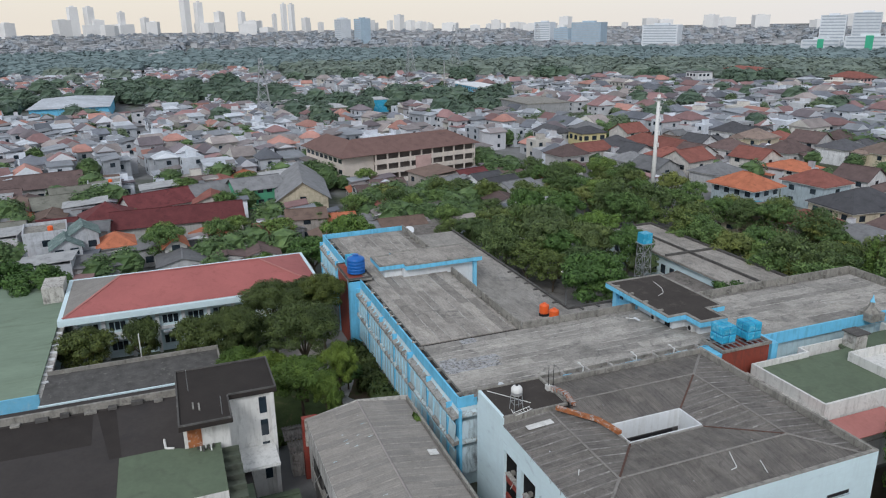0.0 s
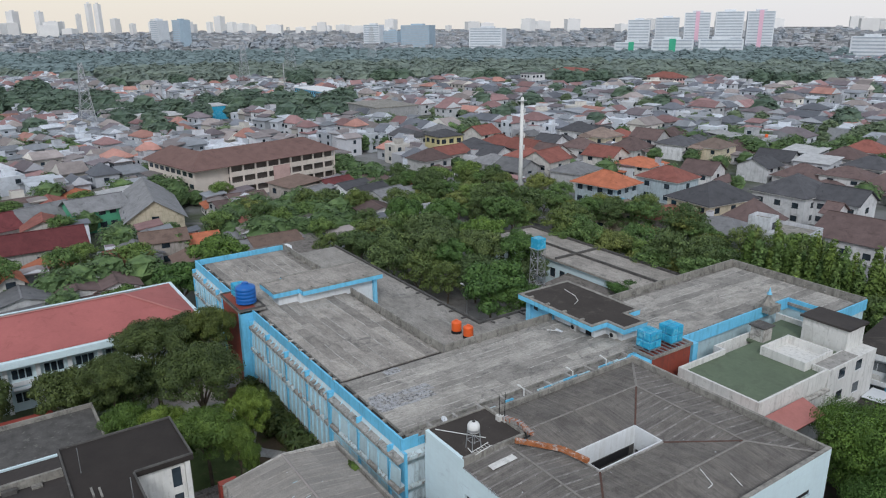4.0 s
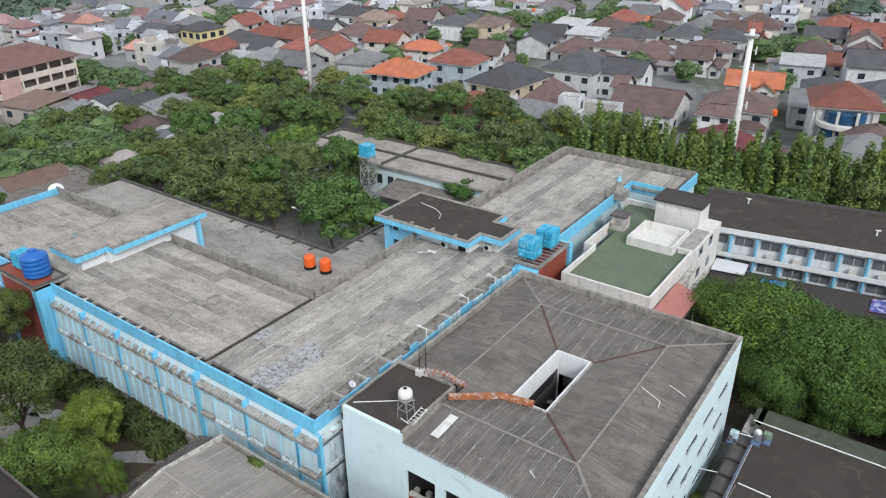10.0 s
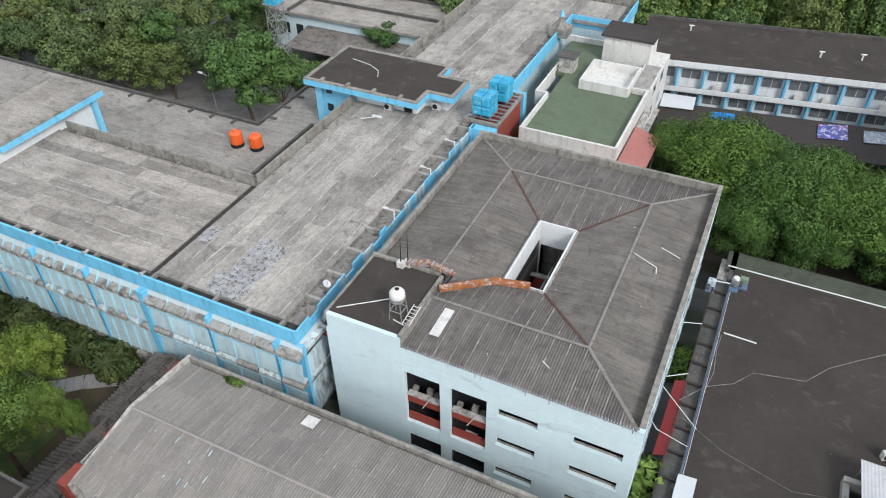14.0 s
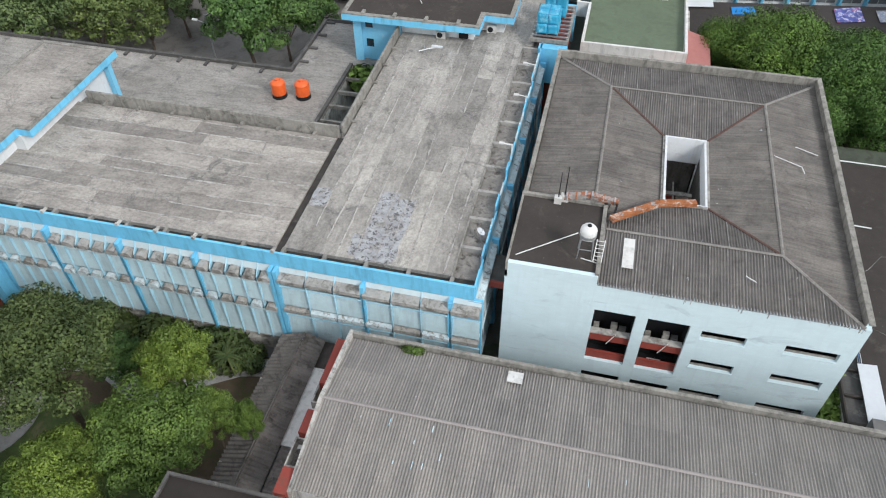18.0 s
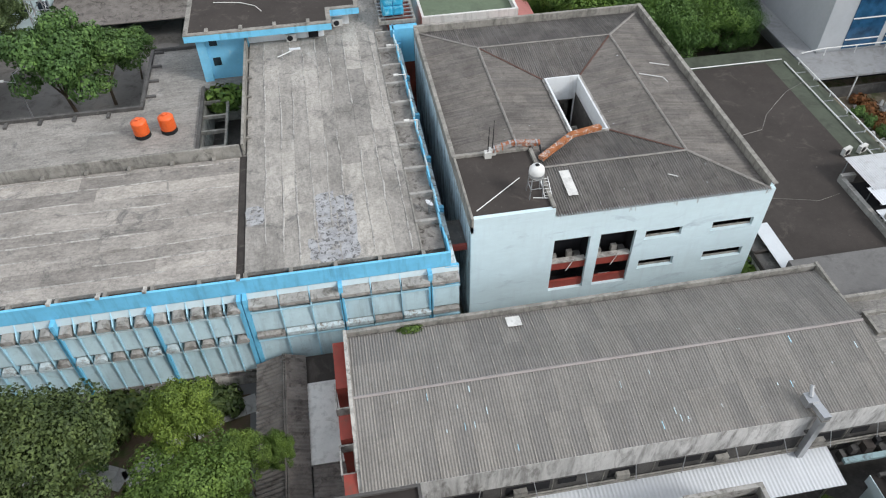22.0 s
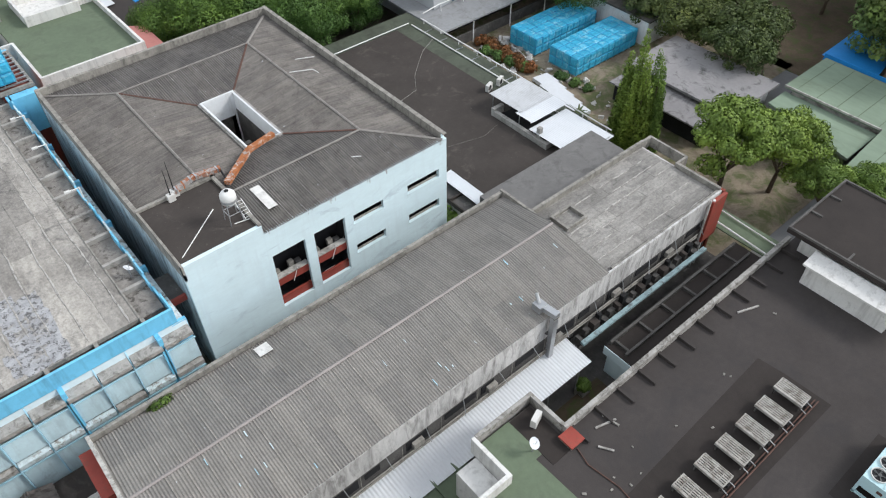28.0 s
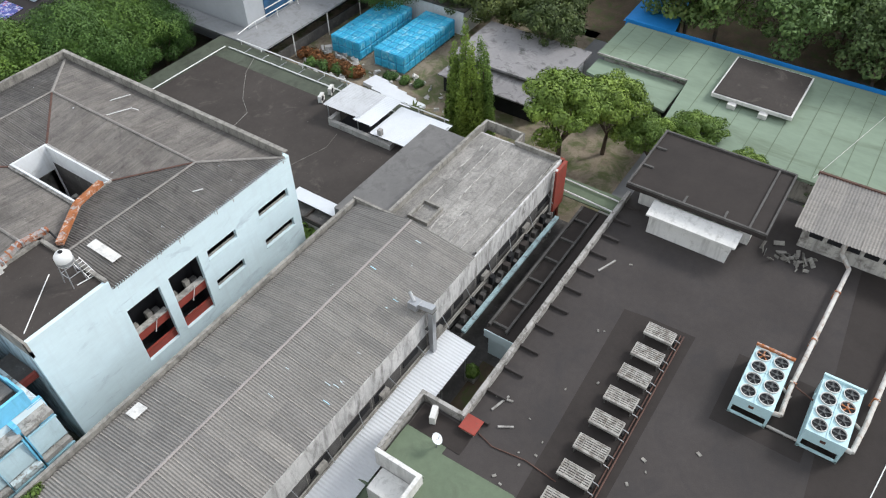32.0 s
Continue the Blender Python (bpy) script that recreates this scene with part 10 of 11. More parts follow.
def many_houses(name, label, items, keys):
    """Far houses, all in one mesh: walls with openings, hipped, pointed, lean-to and flat roofs."""
    me = bpy.data.meshes.new(name)
    V, F, I = [], [], []
    rg = random.Random(5)
    ring4 = ((-1, -1), (1, -1), (1, 1), (-1, 1))
    hole = 2 * len(keys)
    for r, x, y, a, w, d, h, rise, key in items:
        c, s = math.cos(a), math.sin(a)

        def P(px, py, pz):
            V.append((x + px * c - py * s, y + px * s + py * c, pz))
            return len(V) - 1

        kind = rg.choice(("hip", "hip", "gable", "gable", "flat") if rise > 1.6 else ("gable", "shed", "shed", "flat"))
        lo = [P(px * w / 2, py * d / 2, 0) for px, py in ring4]
        hi = [P(px * w / 2, py * d / 2, h) for px, py in ring4]
        for k in range(4):
            F.append((lo[k], lo[(k + 1) % 4], hi[(k + 1) % 4], hi[k])), I.append(2 * key + 1)
        if kind == "flat":
            F.append((hi[0], hi[1], hi[2], hi[3])), I.append(2 * key + 1)
            q, m = [P(px * w / 5 + w * 0.15, py * d / 5, h) for px, py in ring4], [P(px * w / 5 + w * 0.15, py * d / 5, h + 1.8) for px, py in ring4]
            for k in range(4):
                F.append((q[k], q[(k + 1) % 4], m[(k + 1) % 4], m[k])), I.append(2 * key + 1)
            F.append(tuple(m)), I.append(2 * key)
        else:
            up = rise * 0.6 if kind == "shed" else 0.0
            e = [P(px * (w / 2 + 0.5), py * (d / 2 + 0.5), h + 0.1 + (up if py > 0 else 0)) for px, py in ring4]
            g = [P(px * (w / 2 + 0.5), py * (d / 2 + 0.5), h - 0.15 + (up if py > 0 else 0)) for px, py in ring4]
            for k in range(4):
                F.append((g[k], g[(k + 1) % 4], e[(k + 1) % 4], e[k])), I.append(2 * key)
            if kind == "shed":
                F.append(tuple(e)), I.append(2 * key)
            else:
                q = w * (rg.uniform(0.15, 0.28) if kind == "hip" else 0.5)
                a0, b0 = P(-q, 0, h + rise), P(q, 0, h + rise)
                for f in ((e[0], e[1], b0, a0), (e[2], e[3], a0, b0)):
                    F.append(f), I.append(2 * key)
                for f in ((e[1], e[2], b0), (e[3], e[0], a0)):
                    F.append(f), I.append(2 * key + (kind == "gable"))
        if r < 620:
            for z in ((1.0,) if h < 4.5 else (1.0, h - 2.2)):
                for k in range(max(1, int(w / 4))):
                    px = -w / 2 + w * (k + 0.5) / max(1, int(w / 4)) + rg.uniform(-0.4, 0.4)
                    F.append((P(px - 0.6, -d / 2 - 0.04, z), P(px + 0.6, -d / 2 - 0.04, z), P(px + 0.6, -d / 2 - 0.04, z + 1.3), P(px - 0.6, -d / 2 - 0.04, z + 1.3))), I.append(hole)
                py = rg.uniform(-d / 4, d / 4)
                F.append((P(w / 2 + 0.04, py - 0.7, z), P(w / 2 + 0.04, py + 0.7, z), P(w / 2 + 0.04, py + 0.7, z + 1.3), P(w / 2 + 0.04, py - 0.7, z + 1.3))), I.append(hole)
    me.from_pydata(V, [], F)
    for k in keys:
        me.materials.append(k[0]), me.materials.append(k[1])
    me.materials.append(M["glass"])
    me.polygons.foreach_set("material_index", I)
    return tagged(new(name, me), label, "houses", "", "stuff")


# roof and wall paints for hazed houses; the haze sits in the base colour
def hazed_mats(tag, roof, wall):
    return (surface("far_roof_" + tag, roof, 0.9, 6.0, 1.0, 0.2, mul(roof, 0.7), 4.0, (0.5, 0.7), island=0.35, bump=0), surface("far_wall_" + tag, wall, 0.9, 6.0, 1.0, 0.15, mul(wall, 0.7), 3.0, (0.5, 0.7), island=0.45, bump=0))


# house colours lifted and shifted to blue in place of haze
FM = [hazed_mats("orange", (0.451, 0.239, 0.198), (0.573, 0.592, 0.614)), hazed_mats("terracotta", (0.311, 0.189, 0.185), (0.573, 0.580, 0.601)), hazed_mats("brown", (0.213, 0.184, 0.198), (0.610, 0.630, 0.673)),
      hazed_mats("dark", (0.183, 0.195, 0.222), (0.647, 0.680, 0.733)), hazed_mats("grey", (0.287, 0.305, 0.330), (0.525, 0.554, 0.594)), hazed_mats("pale", (0.512, 0.542, 0.581), (0.634, 0.668, 0.713)), hazed_mats("rust", (0.262, 0.233, 0.231), (0.500, 0.504, 0.528)),
      hazed_mats("tan", (0.329, 0.290, 0.277), (0.634, 0.605, 0.554))]
items = []
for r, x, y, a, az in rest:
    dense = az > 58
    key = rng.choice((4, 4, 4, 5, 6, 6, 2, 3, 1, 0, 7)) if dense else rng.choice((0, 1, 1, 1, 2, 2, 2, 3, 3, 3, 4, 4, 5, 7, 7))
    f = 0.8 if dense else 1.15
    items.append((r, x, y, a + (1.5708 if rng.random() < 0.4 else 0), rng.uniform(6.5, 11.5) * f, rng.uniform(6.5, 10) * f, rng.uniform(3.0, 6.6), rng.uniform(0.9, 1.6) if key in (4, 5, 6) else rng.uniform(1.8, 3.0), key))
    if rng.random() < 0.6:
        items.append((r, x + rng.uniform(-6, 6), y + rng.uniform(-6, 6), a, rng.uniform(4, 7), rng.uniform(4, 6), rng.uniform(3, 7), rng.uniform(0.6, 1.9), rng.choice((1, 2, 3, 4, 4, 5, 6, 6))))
sheds = []
for r, x, y, a, az in near:
    for k in range(rng.choice((1, 2, 3))):
        sheds.append((r, x + rng.uniform(-7, 7), y + rng.uniform(-7, 7), a, rng.uniform(2.4, 5.5), rng.uniform(2.4, 5), rng.uniform(2.2, 4.6), rng.uniform(0.2, 1.1), rng.choice((1, 2, 3, 4, 4, 6, 6, 7))))
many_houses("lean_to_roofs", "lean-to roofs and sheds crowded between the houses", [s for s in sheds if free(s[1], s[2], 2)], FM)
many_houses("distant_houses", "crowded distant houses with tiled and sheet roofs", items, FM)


def many_trees(name, label, places, material, seed, per=80, rough=0.28, core=1.0):
    """Woods in one mesh: lumpy crowns of small leaf clusters round a dark core."""
    rg = np.random.default_rng(seed)
    n = len(places)
    lumps = 7
    base = np.array([(x, y, 0.0) for x, y, s in places])
    size = np.array([s for x, y, s in places])
    ld = rg.normal(size=(n, lumps, 3))
    ld[:, :, 2] = np.abs(ld[:, :, 2]) * 0.8
    ld /= np.linalg.norm(ld, axis=2, keepdims=True)
    ld[:, 0] = (0, 0, 0.7)
    LC = base[:, None] + ld * size[:, None, None] * 0.62 * np.array([1, 1, 0.85]) + np.array([0, 0, 0.75]) * size[:, None, None]
    LR = size[:, None] * rg.uniform(0.34, 0.56, (n, lumps))
    who, which = np.repeat(np.arange(n), per), rg.integers(0, lumps, n * per)
    C, R, S = LC[who, which], LR[who, which], size[who]
    d = rg.normal(size=(n * per, 3))
    d[:, 2] = np.abs(d[:, 2]) * 1.1 - 0.25
    d /= np.linalg.norm(d, axis=1, keepdims=True)
    P = C + d * (R * rg.uniform(0.75, 1.05, n * per))[:, None]
    nrm = d * 0.8 + np.array([0, 0, 0.75]) + rg.normal(size=d.shape) * rough
    nrm /= np.linalg.norm(nrm, axis=1, keepdims=True)
    a = np.cross(nrm, rg.normal(size=d.shape))
    a /= np.linalg.norm(a, axis=1, keepdims=True)
    b = np.cross(nrm, a)
    q = (S * rg.uniform(0.16, 0.30, n * per) * math.sqrt(100 / per))[:, None]
    v = np.stack([P - a * q, P + a * q * 0.6 - b * q * 0.8, P + a * q * 0.5 + b * q * 0.8], 1)
    me = bpy.data.meshes.new(name)
    V, F = v.reshape(-1, 3).tolist(), np.arange(n * per * 3).reshape(-1, 3).tolist()
    for x, y, s in places:
        k = len(V)
        for q, z in ((0.6 * core, 0.25), (0.86 * core, 0.8), (0.62 * core, 1.3)):
            V += [(x + s * q * math.cos(i * 1.0472 + z), y + s * q * math.sin(i * 1.0472 + z), s * z) for i in range(6)]
        V.append((x, y, s * 1.55))
        for r in (0, 6):
            F += [(k + r + i, k + r + (i + 1) % 6, k + r + 6 + (i + 1) % 6, k + r + 6 + i) for i in range(6)]
        F += [(k + 12 + i, k + 12 + (i + 1) % 6, k + 18) for i in range(6)]
    me.from_pydata(V, [], F)
    me.materials.append(material)
    return tagged(new(name, me), label, "trees", "", "stuff")


bushes = [(x + rng.uniform(-3, 3), y + rng.uniform(-3, 3), rng.uniform(2.6, 4.6)) for r, x, y, a, az in gaps if r < 900]
for r, x, y, a, az in near + [s for s in rest if s[0] < 600]:
    if rng.random() < (0.2 if az < 58 else 0.13):
        bushes.append((x + rng.uniform(4, 7), y + rng.uniform(4, 7), rng.uniform(1.8, 3.6)))
# tree-lined avenues and groves between the roofs
for (ax, ay), (bx, by) in AVENUES:
    n = int(math.hypot(bx - ax, by - ay) / 3.6)
    for i in range(n):
        lined.append((ax + (bx - ax) * i / n + rng.uniform(-5, 5), ay + (by - ay) * i / n + rng.uniform(-5, 5), rng.uniform(3.0, 5.2)))
for cx, cy, sx, sy, n in ((-250, 30, 30, 14, 26), (-100, 250, 30, 10, 16), (-30, 235, 30, 8, 14), (-200, 180, 20, 10, 22), (-96, 66, 10, 10, 20), (-120, 108, 22, 10, 34), (-142, 50, 16, 5, 12), (-146, 110, 14, 10, 22), (-228, 168, 16, 10, 20), (-104, 70, 14, 10, 20)):
    for i in range(n * 2):
        x, y = rng.gauss(cx, sx * 0.5), rng.gauss(cy, sy * 0.5)
        if free(x, y, 0):
            bushes.append((x, y, rng.uniform(2.4, 4.6)))
bushes += [(-131, -10, 4.4), (-137, -4, 4.6), (-125, -26, 5.0), (-121, -30, 4.4), (-117, -22, 3.6), (-124, 28, 3.6), (-119, 1, 2.6), (-155, -10, 4.6), (-150, -18, 3.6), (-82, 25, 4.2), (-80, 20, 4.0), (-79, 16, 3.8), (-78, 1, 3.8), (-77, -4, 3.4), (-86, -20, 4.6), (-80, -26, 4.8), (-118, 25, 3.0), (-112, 33, 3.2)]
bushes += [p for p in lined if free(p[0], p[1], 0)]
belt = []
while len(belt) < 4200:
    az, r = rng.uniform(-8, 104), 290 + 890 * rng.random() ** 0.9
    x, y = EYE0.x - r * math.sin(radians(az)), EYE0.y + r * math.cos(radians(az))
    if free(x, y, 4) and (grove(x, y) and rng.random() < (1.0 if r < 700 else 0.8) or rng.random() < 0.02):
        belt.append((x, y, rng.uniform(4.0, 7.5) if r < 520 else rng.uniform(6.4, 9.0)))


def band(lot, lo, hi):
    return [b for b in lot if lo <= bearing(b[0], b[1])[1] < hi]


# leaf colours turn paler and bluer band by band: haze put into the colour
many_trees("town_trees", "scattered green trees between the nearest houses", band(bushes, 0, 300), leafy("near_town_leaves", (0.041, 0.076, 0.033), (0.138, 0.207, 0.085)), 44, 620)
many_trees("town_trees", "scattered green trees between the houses", band(bushes, 300, 9000), leafy("hazed_town_leaves", (0.059, 0.091, 0.070), (0.131, 0.184, 0.130), 0.6), 41, 210)
many_trees("forest_belt", "dark green groves between the parts of town", band(belt, 0, 560), leafy("hazed_grove_leaves", (0.078, 0.115, 0.096), (0.131, 0.178, 0.128), 0.6), 46, 280, 0.15, 1.15)
many_trees("forest_belt", "dark green belt of trees beyond the town", band(belt, 560, 720), leafy("hazed_belt_leaves", (0.126, 0.168, 0.179), (0.168, 0.215, 0.203), 0.45), 42, 190, 0.12, 1.3)
many_trees("forest_belt", "belt of trees in greyish green haze colours", band(belt, 720, 9000), leafy("hazy_forest_leaves", (0.225, 0.272, 0.300), (0.270, 0.318, 0.345), 0.2), 45, 110, 0.1, 1.35)

# far city blocks and towers, the haze put into their base colours
items = []
for i in range(6500):
    az, r = rng.uniform(-10, 106), 1000 + 3400 * rng.random() ** 1.4
    s = 1 + (r - 1000) / 1800
    items.append((r, EYE0.x - r * math.sin(radians(az)), EYE0.y + r * math.cos(radians(az)), rng.uniform(0, 3.1), rng.uniform(7, 15) * s, rng.uniform(7, 14) * s, rng.uniform(3.5, 8) * (1 + 0.8 * (rng.random() < 0.06)), rng.choice((1.0, 2.0)), rng.randrange(4)))
many_houses("far_city", "low city blocks near the horizon in pale haze colours", items,
            [hazed_mats("pale_a", (0.36, 0.365, 0.375), (0.45, 0.46, 0.475)), hazed_mats("pale_b", (0.33, 0.32, 0.325), (0.42, 0.425, 0.435)), hazed_mats("pale_c", (0.38, 0.395, 0.41), (0.50, 0.51, 0.53)), hazed_mats("pale_d", (0.30, 0.315, 0.325), (0.40, 0.415, 0.43))])
# far crowns carry the haze as a grey-blue leaf colour
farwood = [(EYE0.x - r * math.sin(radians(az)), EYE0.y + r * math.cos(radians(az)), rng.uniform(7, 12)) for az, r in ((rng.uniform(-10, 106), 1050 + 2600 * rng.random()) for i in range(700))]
many_trees("far_woods", "distant trees near the horizon in greyish haze colours", farwood, leafy("hazed_far_leaves", (0.286, 0.319, 0.358), (0.364, 0.390, 0.429), 0.15), 43, 60, 0.1)


def tower(at, w, d, h, wall, label, turn=0.0, floors=None, stripe=None, bays=6):
    t = thing("apartment_tower", (at[0], at[1], 0), label, "tower block", "distant towers", turn=turn, local=True)
    part("wall", box(B(), -w / 2, w / 2, -d / 2, d / 2, 0, h), wall, t)
    part("roof_block", box(B(), -w / 5, w / 5, -d / 5, d / 5, h, h + max(2.5, h * 0.05)), wall, t)
    n = floors or max(4, int(h / 4))
    if w * h > 700 and wall is not T3:
        for k in range(n):
            z = h * (k + 0.45) / n
            part("window_band", box(B(), -w / 2 + w * 0.04, w / 2 - w * 0.04, -d / 2 - 0.25, d / 2 + 0.25, z, z + h / n * 0.4), TW, t)
    if stripe:
        part("stripe", box(B(), -w * 0.08, w * 0.08, -d / 2 - 0.4, d / 2 + 0.4, 0, h * 1.03), stripe, t)
    return t


# tower paints paled and greyed so that the colour itself holds the haze
TW = surface("haze_window_band", (0.40, 0.45, 0.50), 0.4, 6, 1, 0.1, bump=0)
T1 = surface("haze_pale_tower", (0.66, 0.69, 0.72), 0.8, 12, 3, 0.08, bump=0, rand=0.1)
T2 = surface("haze_blue_tower", (0.38, 0.48, 0.56), 0.6, 12, 3, 0.08, bump=0, rand=0.1)
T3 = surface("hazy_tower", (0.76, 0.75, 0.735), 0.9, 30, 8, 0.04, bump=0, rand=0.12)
TP = surface("pink_tower_stripe", (0.75, 0.48, 0.58), 0.8, 12, 3, 0.08, bump=0)
TG = surface("green_cladding", (0.06, 0.40, 0.24), 0.7, 8, 2, 0.1, bump=0)
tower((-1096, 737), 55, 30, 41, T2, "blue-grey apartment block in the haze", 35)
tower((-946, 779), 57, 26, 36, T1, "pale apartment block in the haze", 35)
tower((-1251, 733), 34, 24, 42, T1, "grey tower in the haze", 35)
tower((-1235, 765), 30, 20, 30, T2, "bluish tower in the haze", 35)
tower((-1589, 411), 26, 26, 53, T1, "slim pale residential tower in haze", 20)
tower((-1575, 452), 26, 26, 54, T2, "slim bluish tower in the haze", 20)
for k, (x, y, w, h) in enumerate(((-770, 948, 34, 47), (-735, 973, 36, 50), (-700, 1000, 38, 57), (-660, 1024, 40, 58), (-622, 1046, 38, 58))):
    tower((x, y), w, 22, h, T1, "tall white apartment slab with pink stripe", 38, stripe=TP if k in (2, 4) else None)
tower((-588, 728), 40, 22, 20, T1, "white and green mid-rise block in haze", 38, 5, TG)
tower((-542, 748), 48, 22, 24, T1, "white and green mid-rise block in haze", 38, 6, TG)
tower((-505, 790), 50, 22, 24, T1, "cream mid-rise block in haze", 38, 6)
tower((-376, 885), 40, 24, 27, T1, "white mid-rise block with red sign band", 20, 7)
tower((-345, 905), 22, 20, 24, T2, "bluish mid-rise block in haze", 20, 6)
tower((-214, 916), 52, 22, 13, T1, "long pale low block in haze", 15, 3)
tower((-270, 900), 24, 20, 30, T1, "grey tower block in haze", 15, 7)
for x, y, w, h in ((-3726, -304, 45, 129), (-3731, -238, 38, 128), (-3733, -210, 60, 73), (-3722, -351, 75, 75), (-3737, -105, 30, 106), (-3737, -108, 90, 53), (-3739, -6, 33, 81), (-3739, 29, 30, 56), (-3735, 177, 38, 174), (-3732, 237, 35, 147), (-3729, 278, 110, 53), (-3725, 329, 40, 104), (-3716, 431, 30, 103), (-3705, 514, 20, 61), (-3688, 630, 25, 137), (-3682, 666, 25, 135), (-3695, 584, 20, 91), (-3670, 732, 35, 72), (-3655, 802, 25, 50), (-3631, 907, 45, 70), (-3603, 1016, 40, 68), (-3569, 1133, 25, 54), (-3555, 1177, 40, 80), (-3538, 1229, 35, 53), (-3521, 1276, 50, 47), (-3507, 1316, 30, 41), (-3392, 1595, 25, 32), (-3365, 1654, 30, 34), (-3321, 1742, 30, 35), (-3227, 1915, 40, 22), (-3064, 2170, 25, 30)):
    tower((x, y), w, w * 0.8, h, T3, "very distant skyscraper in haze-pale grey", rng.uniform(15, 35))
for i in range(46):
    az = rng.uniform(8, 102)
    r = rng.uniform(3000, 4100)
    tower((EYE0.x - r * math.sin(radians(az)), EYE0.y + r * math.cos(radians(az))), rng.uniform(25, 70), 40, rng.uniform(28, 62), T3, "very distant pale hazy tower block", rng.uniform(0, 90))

# school with the brown hipped roof
school = thing("school_building", (-139.5, 66.0, 0), "three-storey cream school with brown tiled roof and open galleries", "building", turn=12, local=True)
# dark wall colour that paints in the shade inside the galleries
gloom = surface("shaded_gallery_wall", (0.15, 0.13, 0.12), 0.9, 2, 0.3, 0.2)
cream = surface("cream_school_wall", (0.64, 0.57, 0.51), 0.85, 3, 0.4, 0.1, (0.42, 0.36, 0.29), 1.5, (0.58, 0.75))
broof = surface("school_roof_tile", (0.175, 0.105, 0.092), 0.85, 2.0, 0.35, 0.15, (0.11, 0.065, 0.058), 2.5, (0.54, 0.72), bump=0.3, bump_size=0.25)
for x0, x1, y0, y1 in ((-26, 0, -9.5, 0), (-12.5, 0, 0, 36)):
    part("wall", box(B(), x0, x1, y0, y1, 0, 9.2), cream, school)
for x0, x1, y0, y1 in ((-26, 0, -9.5, 0.6), (-12.5, 0.9, -9.5, 36)):
    bm = roof_bm(x1 - x0, y1 - y0, 9.2, 3.8, 1.2, 0.95)
    bmesh.ops.translate(bm, verts=bm.verts, vec=((x0 + x1) / 2, (y0 + y1) / 2, 0))
    part("roof", bm, broof, school, "brown tiled hipped roof")
for z in (0.4, 3.4, 6.4):
    part("gallery_opening", box(B(), 0.0, 0.06, 0.6, 35.6, z + 0.3, z + 2.5), gloom, school)
    part("gallery_rail", box(B(), 1.1, 1.3, 0.3, 35.8, z - 0.3, z + 0.9), cream, school)
    part("gallery_floor", box(B(), 0.06, 1.3, 0.3, 35.8, z - 0.45, z - 0.3), cream, school)
    for y in np.arange(0.4, 36, 3.9):
        part("gallery_pillar", box(B(), 0.95, 1.35, y, y + 0.4, z - 0.3, z + 2.6), cream, school)
    for x in np.arange(-25, -1, 3.2):
        part("window", box(B(), x, x + 2.1, -9.56, -9.48, z + 0.7, z + 1.9), M["glass"], school)
part("stair_panel", box(B(), 1.31, 1.45, 14.0, 19.5, 0, 7.2), surface("pinkish_panel", (0.52, 0.36, 0.33), 0.85, 2, 0.3, 0.15), school, "pinkish stair panel on the gallery")


def mast(at, h, label):
    t = thing("monopole_tower", (*at, 0), label, "mast", "monopole masts", local=True)
    part("pole", lathe(B(), [(0.62, 0), (0.5, h * 0.5), (0.4, h)], 12), M["steel_white"], t, smooth=True)
    for k, z in enumerate((0.55, 0.66, 0.78, 0.88)):
        part("arm", rod(B(), (-1.1, 0, h * z), (1.1, 0, h * z), 0.07), M["metal"], t)
        part("panel_antenna", box(B(), 0.95, 1.15, -0.1, 0.1, h * z - 0.6, h * z + 0.6), M["steel_white"], t)
    part("platform", lathe(B(), [(1.2, h - 0.9), (1.2, h - 0.8)], 10), M["metal"], t)
    part("lightning_rod", rod(B(), (0, 0, h), (0, 0, h + 1.4), 0.05), M["metal"], t)


mast((-88, 126), 27.5, "tall white monopole mast above the street trees")
mast((9.5, 125.5), 26.0, "tall white monopole mast behind the columnar trees")


def pylon(at, h, w):
    t = thing("power_pylon", (*at, 0), "grey lattice steel power pylon", "pylon", "power pylons", local=True)
    bm = B()
    r = 0.12
    q = [(-1, -1), (1, -1), (1, 1), (-1, 1)]
    n = 9
    for i, (x, y) in enumerate(q):
        nx, ny = q[(i + 1) % 4]
        for k in range(n):
            f0, f1 = w / 2 * (1 - 0.82 * k / n), w / 2 * (1 - 0.82 * (k + 1) / n)
            z0, z1 = h * k / n, h * (k + 1) / n
            rod(bm, (x * f0, y * f0, z0), (x * f1, y * f1, z1), r, seg=4)
            rod(bm, (x * f0, y * f0, z0), (nx * f1, ny * f1, z1), r * 0.7, seg=4)
            rod(bm, (nx * f0, ny * f0, z0), (x * f1, y * f1, z1), r * 0.7, seg=4)
    part("lattice", bm, M["metal"], t)
    for z in (0.72, 0.83, 0.94):
        part("cross_arm", rod(B(), (-w * 0.55, 0, h * z), (w * 0.55, 0, h * z), 0.18, seg=5), M["metal"], t)


pylon((-507, 241), 43, 9)
pylon((-602, 368), 42, 9)
pylon((-281, 55), 31, 7)
pylon((-470, 190), 34, 8)
tagged(part("steel_mast", rod(B(), (-346, 169, 0), (-346, 169, 24), 0.5, 0.3), M["metal"]), "thin grey mast by the substation", "mast")


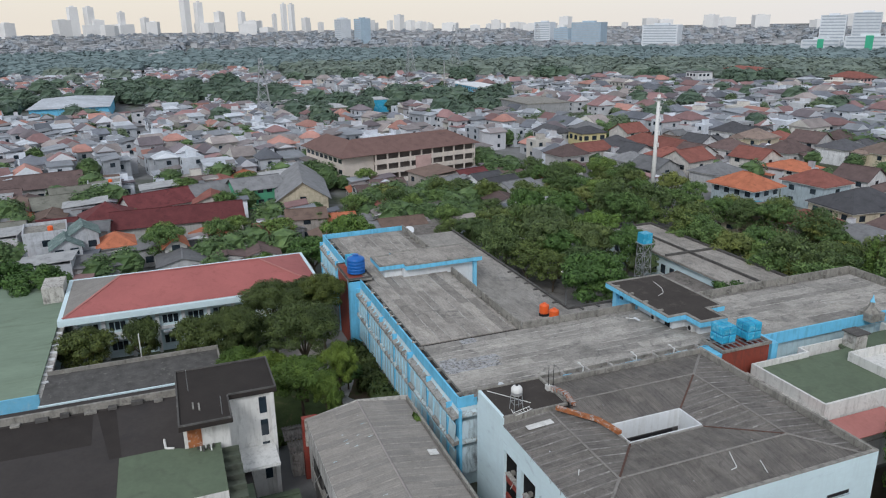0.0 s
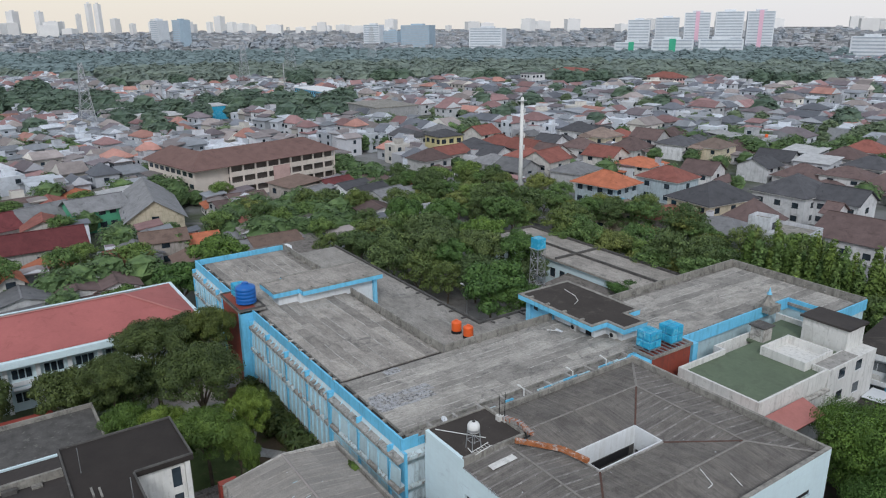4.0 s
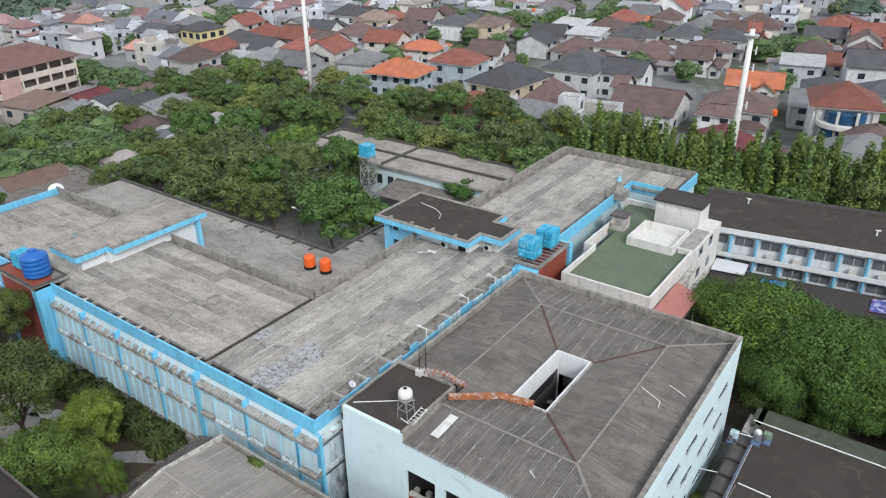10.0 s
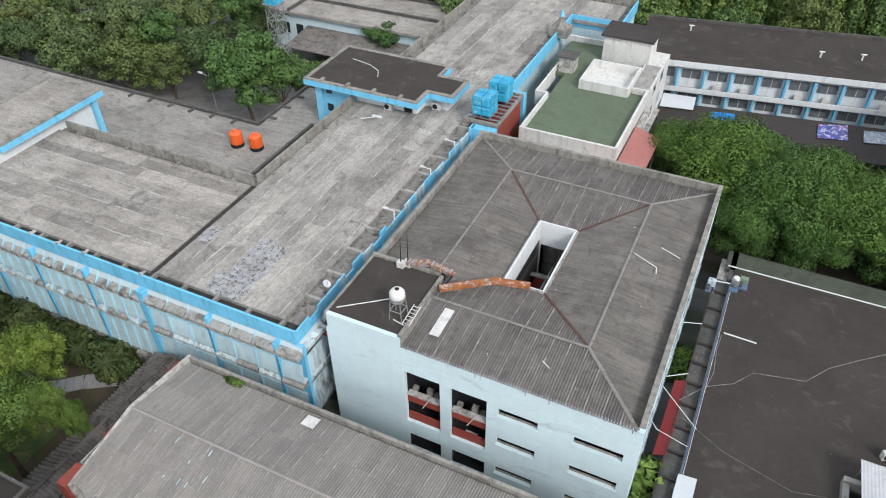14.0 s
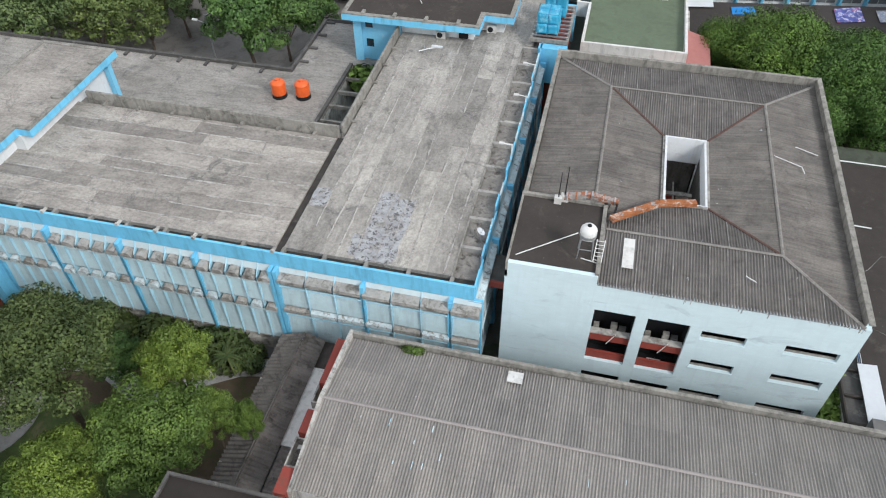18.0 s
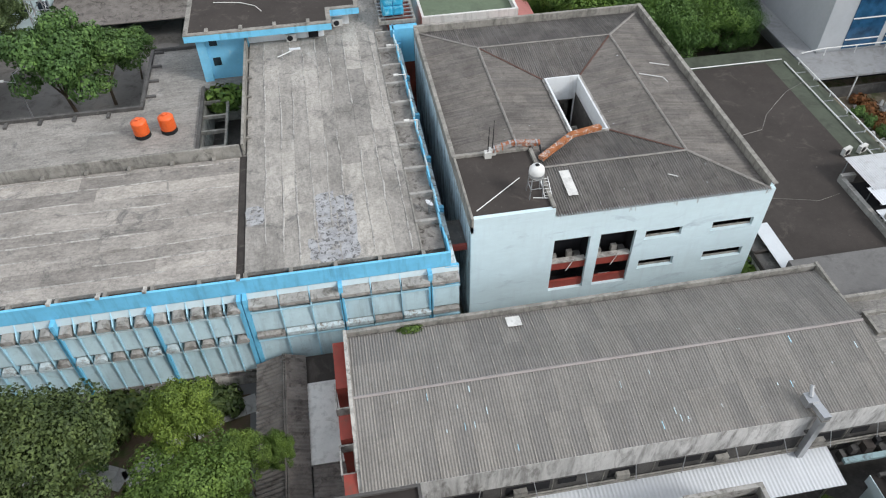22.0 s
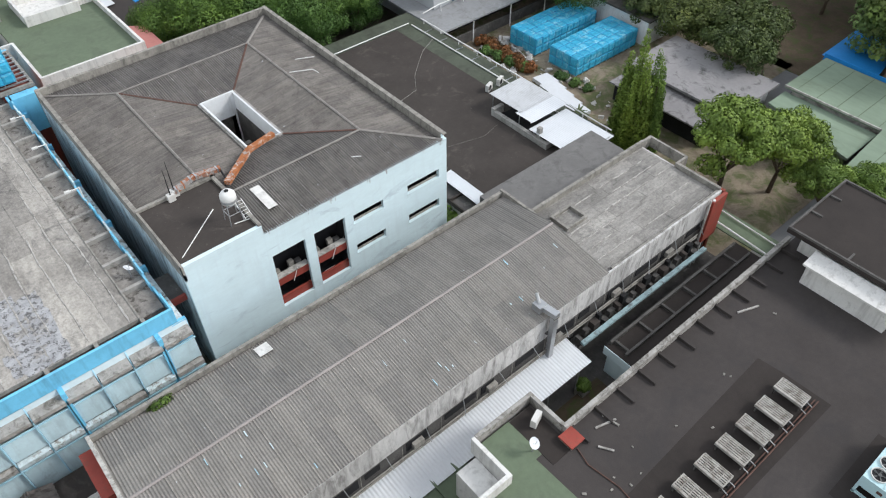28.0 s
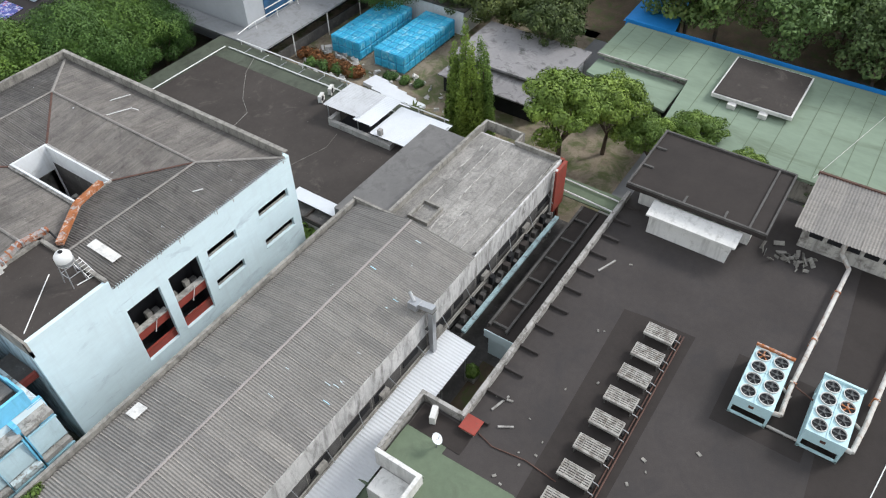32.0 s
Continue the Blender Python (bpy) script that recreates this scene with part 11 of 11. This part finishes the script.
def block(name, x0, x1, y0, y1, h, wall, roof, label, category, rise=0.0, over=0.4, rows=0, hip=0.9):
    t = thing(name, ((x0 + x1) / 2, (y0 + y1) / 2, 0), label, category)
    part("wall", box(B(), x0, x1, y0, y1, 0, h), wall, t)
    if rise:
        bm = roof_bm(x1 - x0, y1 - y0, h, rise, over, hip)
        bmesh.ops.translate(bm, verts=bm.verts, vec=((x0 + x1) / 2, (y0 + y1) / 2, 0))
        part("roof", bm, roof, t)
    else:
        part("roof", box(B(), x0 - over, x1 + over, y0 - over, y1 + over, h, h + 0.4), roof, t)
    for k in range(rows):
        z = h * (k + 0.35) / rows
        for x in np.arange(x0 + 1, x1 - 1.5, 3.2):
            part("window", box(B(), x, x + 1.8, y0 - 0.06, y0 + 0.02, z, z + h / rows * 0.4), M["glass"], t)
        for y in np.arange(y0 + 1, y1 - 1.5, 3.2):
            part("window", box(B(), x1 - 0.02, x1 + 0.06, y, y + 1.8, z, z + h / rows * 0.4), M["glass"], t)
    return t


yellow = surface("yellow_wall", (0.62, 0.55, 0.30), 0.8, 2, 0.3, 0.1)
block("yellow_house", -164, -155, 146, 156, 7.6, yellow, HM["dark"][0], "yellow two-storey house with dark roof", "house", 2.0, 0.5, 2)
block("blue_shelter", -67.5, -58.5, 135.5, 141.5, 3.0, M["tank_blue"], M["frp"], "bright blue tarpaulin shelter beside the house", "shelter")
block("orange_hut", -80.5, -75, 86, 93, 6.2, surface("ochre_wall", (0.45, 0.26, 0.08), 0.85, 2, 0.3, 0.15), HM["pale"][0], "ochre two-storey house under trees", "house", 0, 0.4, 2)
block("depot", -268, -238, 168, 190, 8.5, HM["grey"][1], M["concrete"], "grey flat-roofed depot with concrete walls", "building", 0, 0.3, 0)
block("blue_shed", -326, -312, 108, 124, 6.5, M["frp"], HM["pale"][0], "shed clad in bright blue sheet", "shed", 0, 0.2, 0)
block("white_block", -332, -314, 58, 76, 8.0, HM["pale"][1], HM["pale"][0], "white flat-roofed block with rows of windows", "building", 0, 0.3, 2)
block("cream_block", -302, -288, 78, 96, 6.5, HM["tan"][1], HM["pale"][0], "cream block with pale sheet roof", "building", 1.4, 0.8, 2)
block("white_row_houses", -178, -166, 139, 149, 6.6, HM["dark"][1], HM["dark"][0], "white row houses with charcoal roof", "house", 2.2, 0.4, 2, 0.1)
block("white_tall_house", -346, -334, 344, 356, 11.0, HM["dark"][1], HM["grey"][0], "tall white three-storey house", "house", 0, 0.3, 3)
block("substation_wall", -396, -352, 196, 212, 6.0, M["blue_pale"], M["white"], "blue and white substation building", "substation", 0, 0.5, 2)
block("sports_hall", -405, -345, -50, -14, 7.0, M["blue"], FM[5][0], "blue sports hall with white roof", "hall", 2.4, 1.0, 0)
block("red_roof_school", -378, -342, 402, 418, 9.5, HM["terracotta"][1], HM["terracotta"][0], "long three-storey school with red roof", "building", 2.5, 1.0, 3)
block("pink_house", -310, -287, 434, 449, 7.0, surface("pink_wall", (0.62, 0.42, 0.40), 0.85, 3, 0.4, 0.1), HM["terracotta"][0], "pink house with red hip roof", "house", 3.5, 1.0, 2)
block("green_building", -142, -104, 534, 550, 11.0, TG, TG, "green sheeted building under construction", "building", 0, 0.5, 3)
tagged(part("back_roof", box(B(), -78, -57.3, 47, 62, 4.1, 4.5), M["sheet_brown"]), "dark grimy flat roof behind the main block", "roof")
tagged(part("back_roof_wall", box(B(), -77.5, -57.6, 47.4, 61.6, 0, 4.1), M["dirty_white"]), "grimy wall under the dark roof", "wall", "", "structure")
for k in VILLA + KAMPUNG:
    uproot(k)
for k in K.values():
    uproot(k)
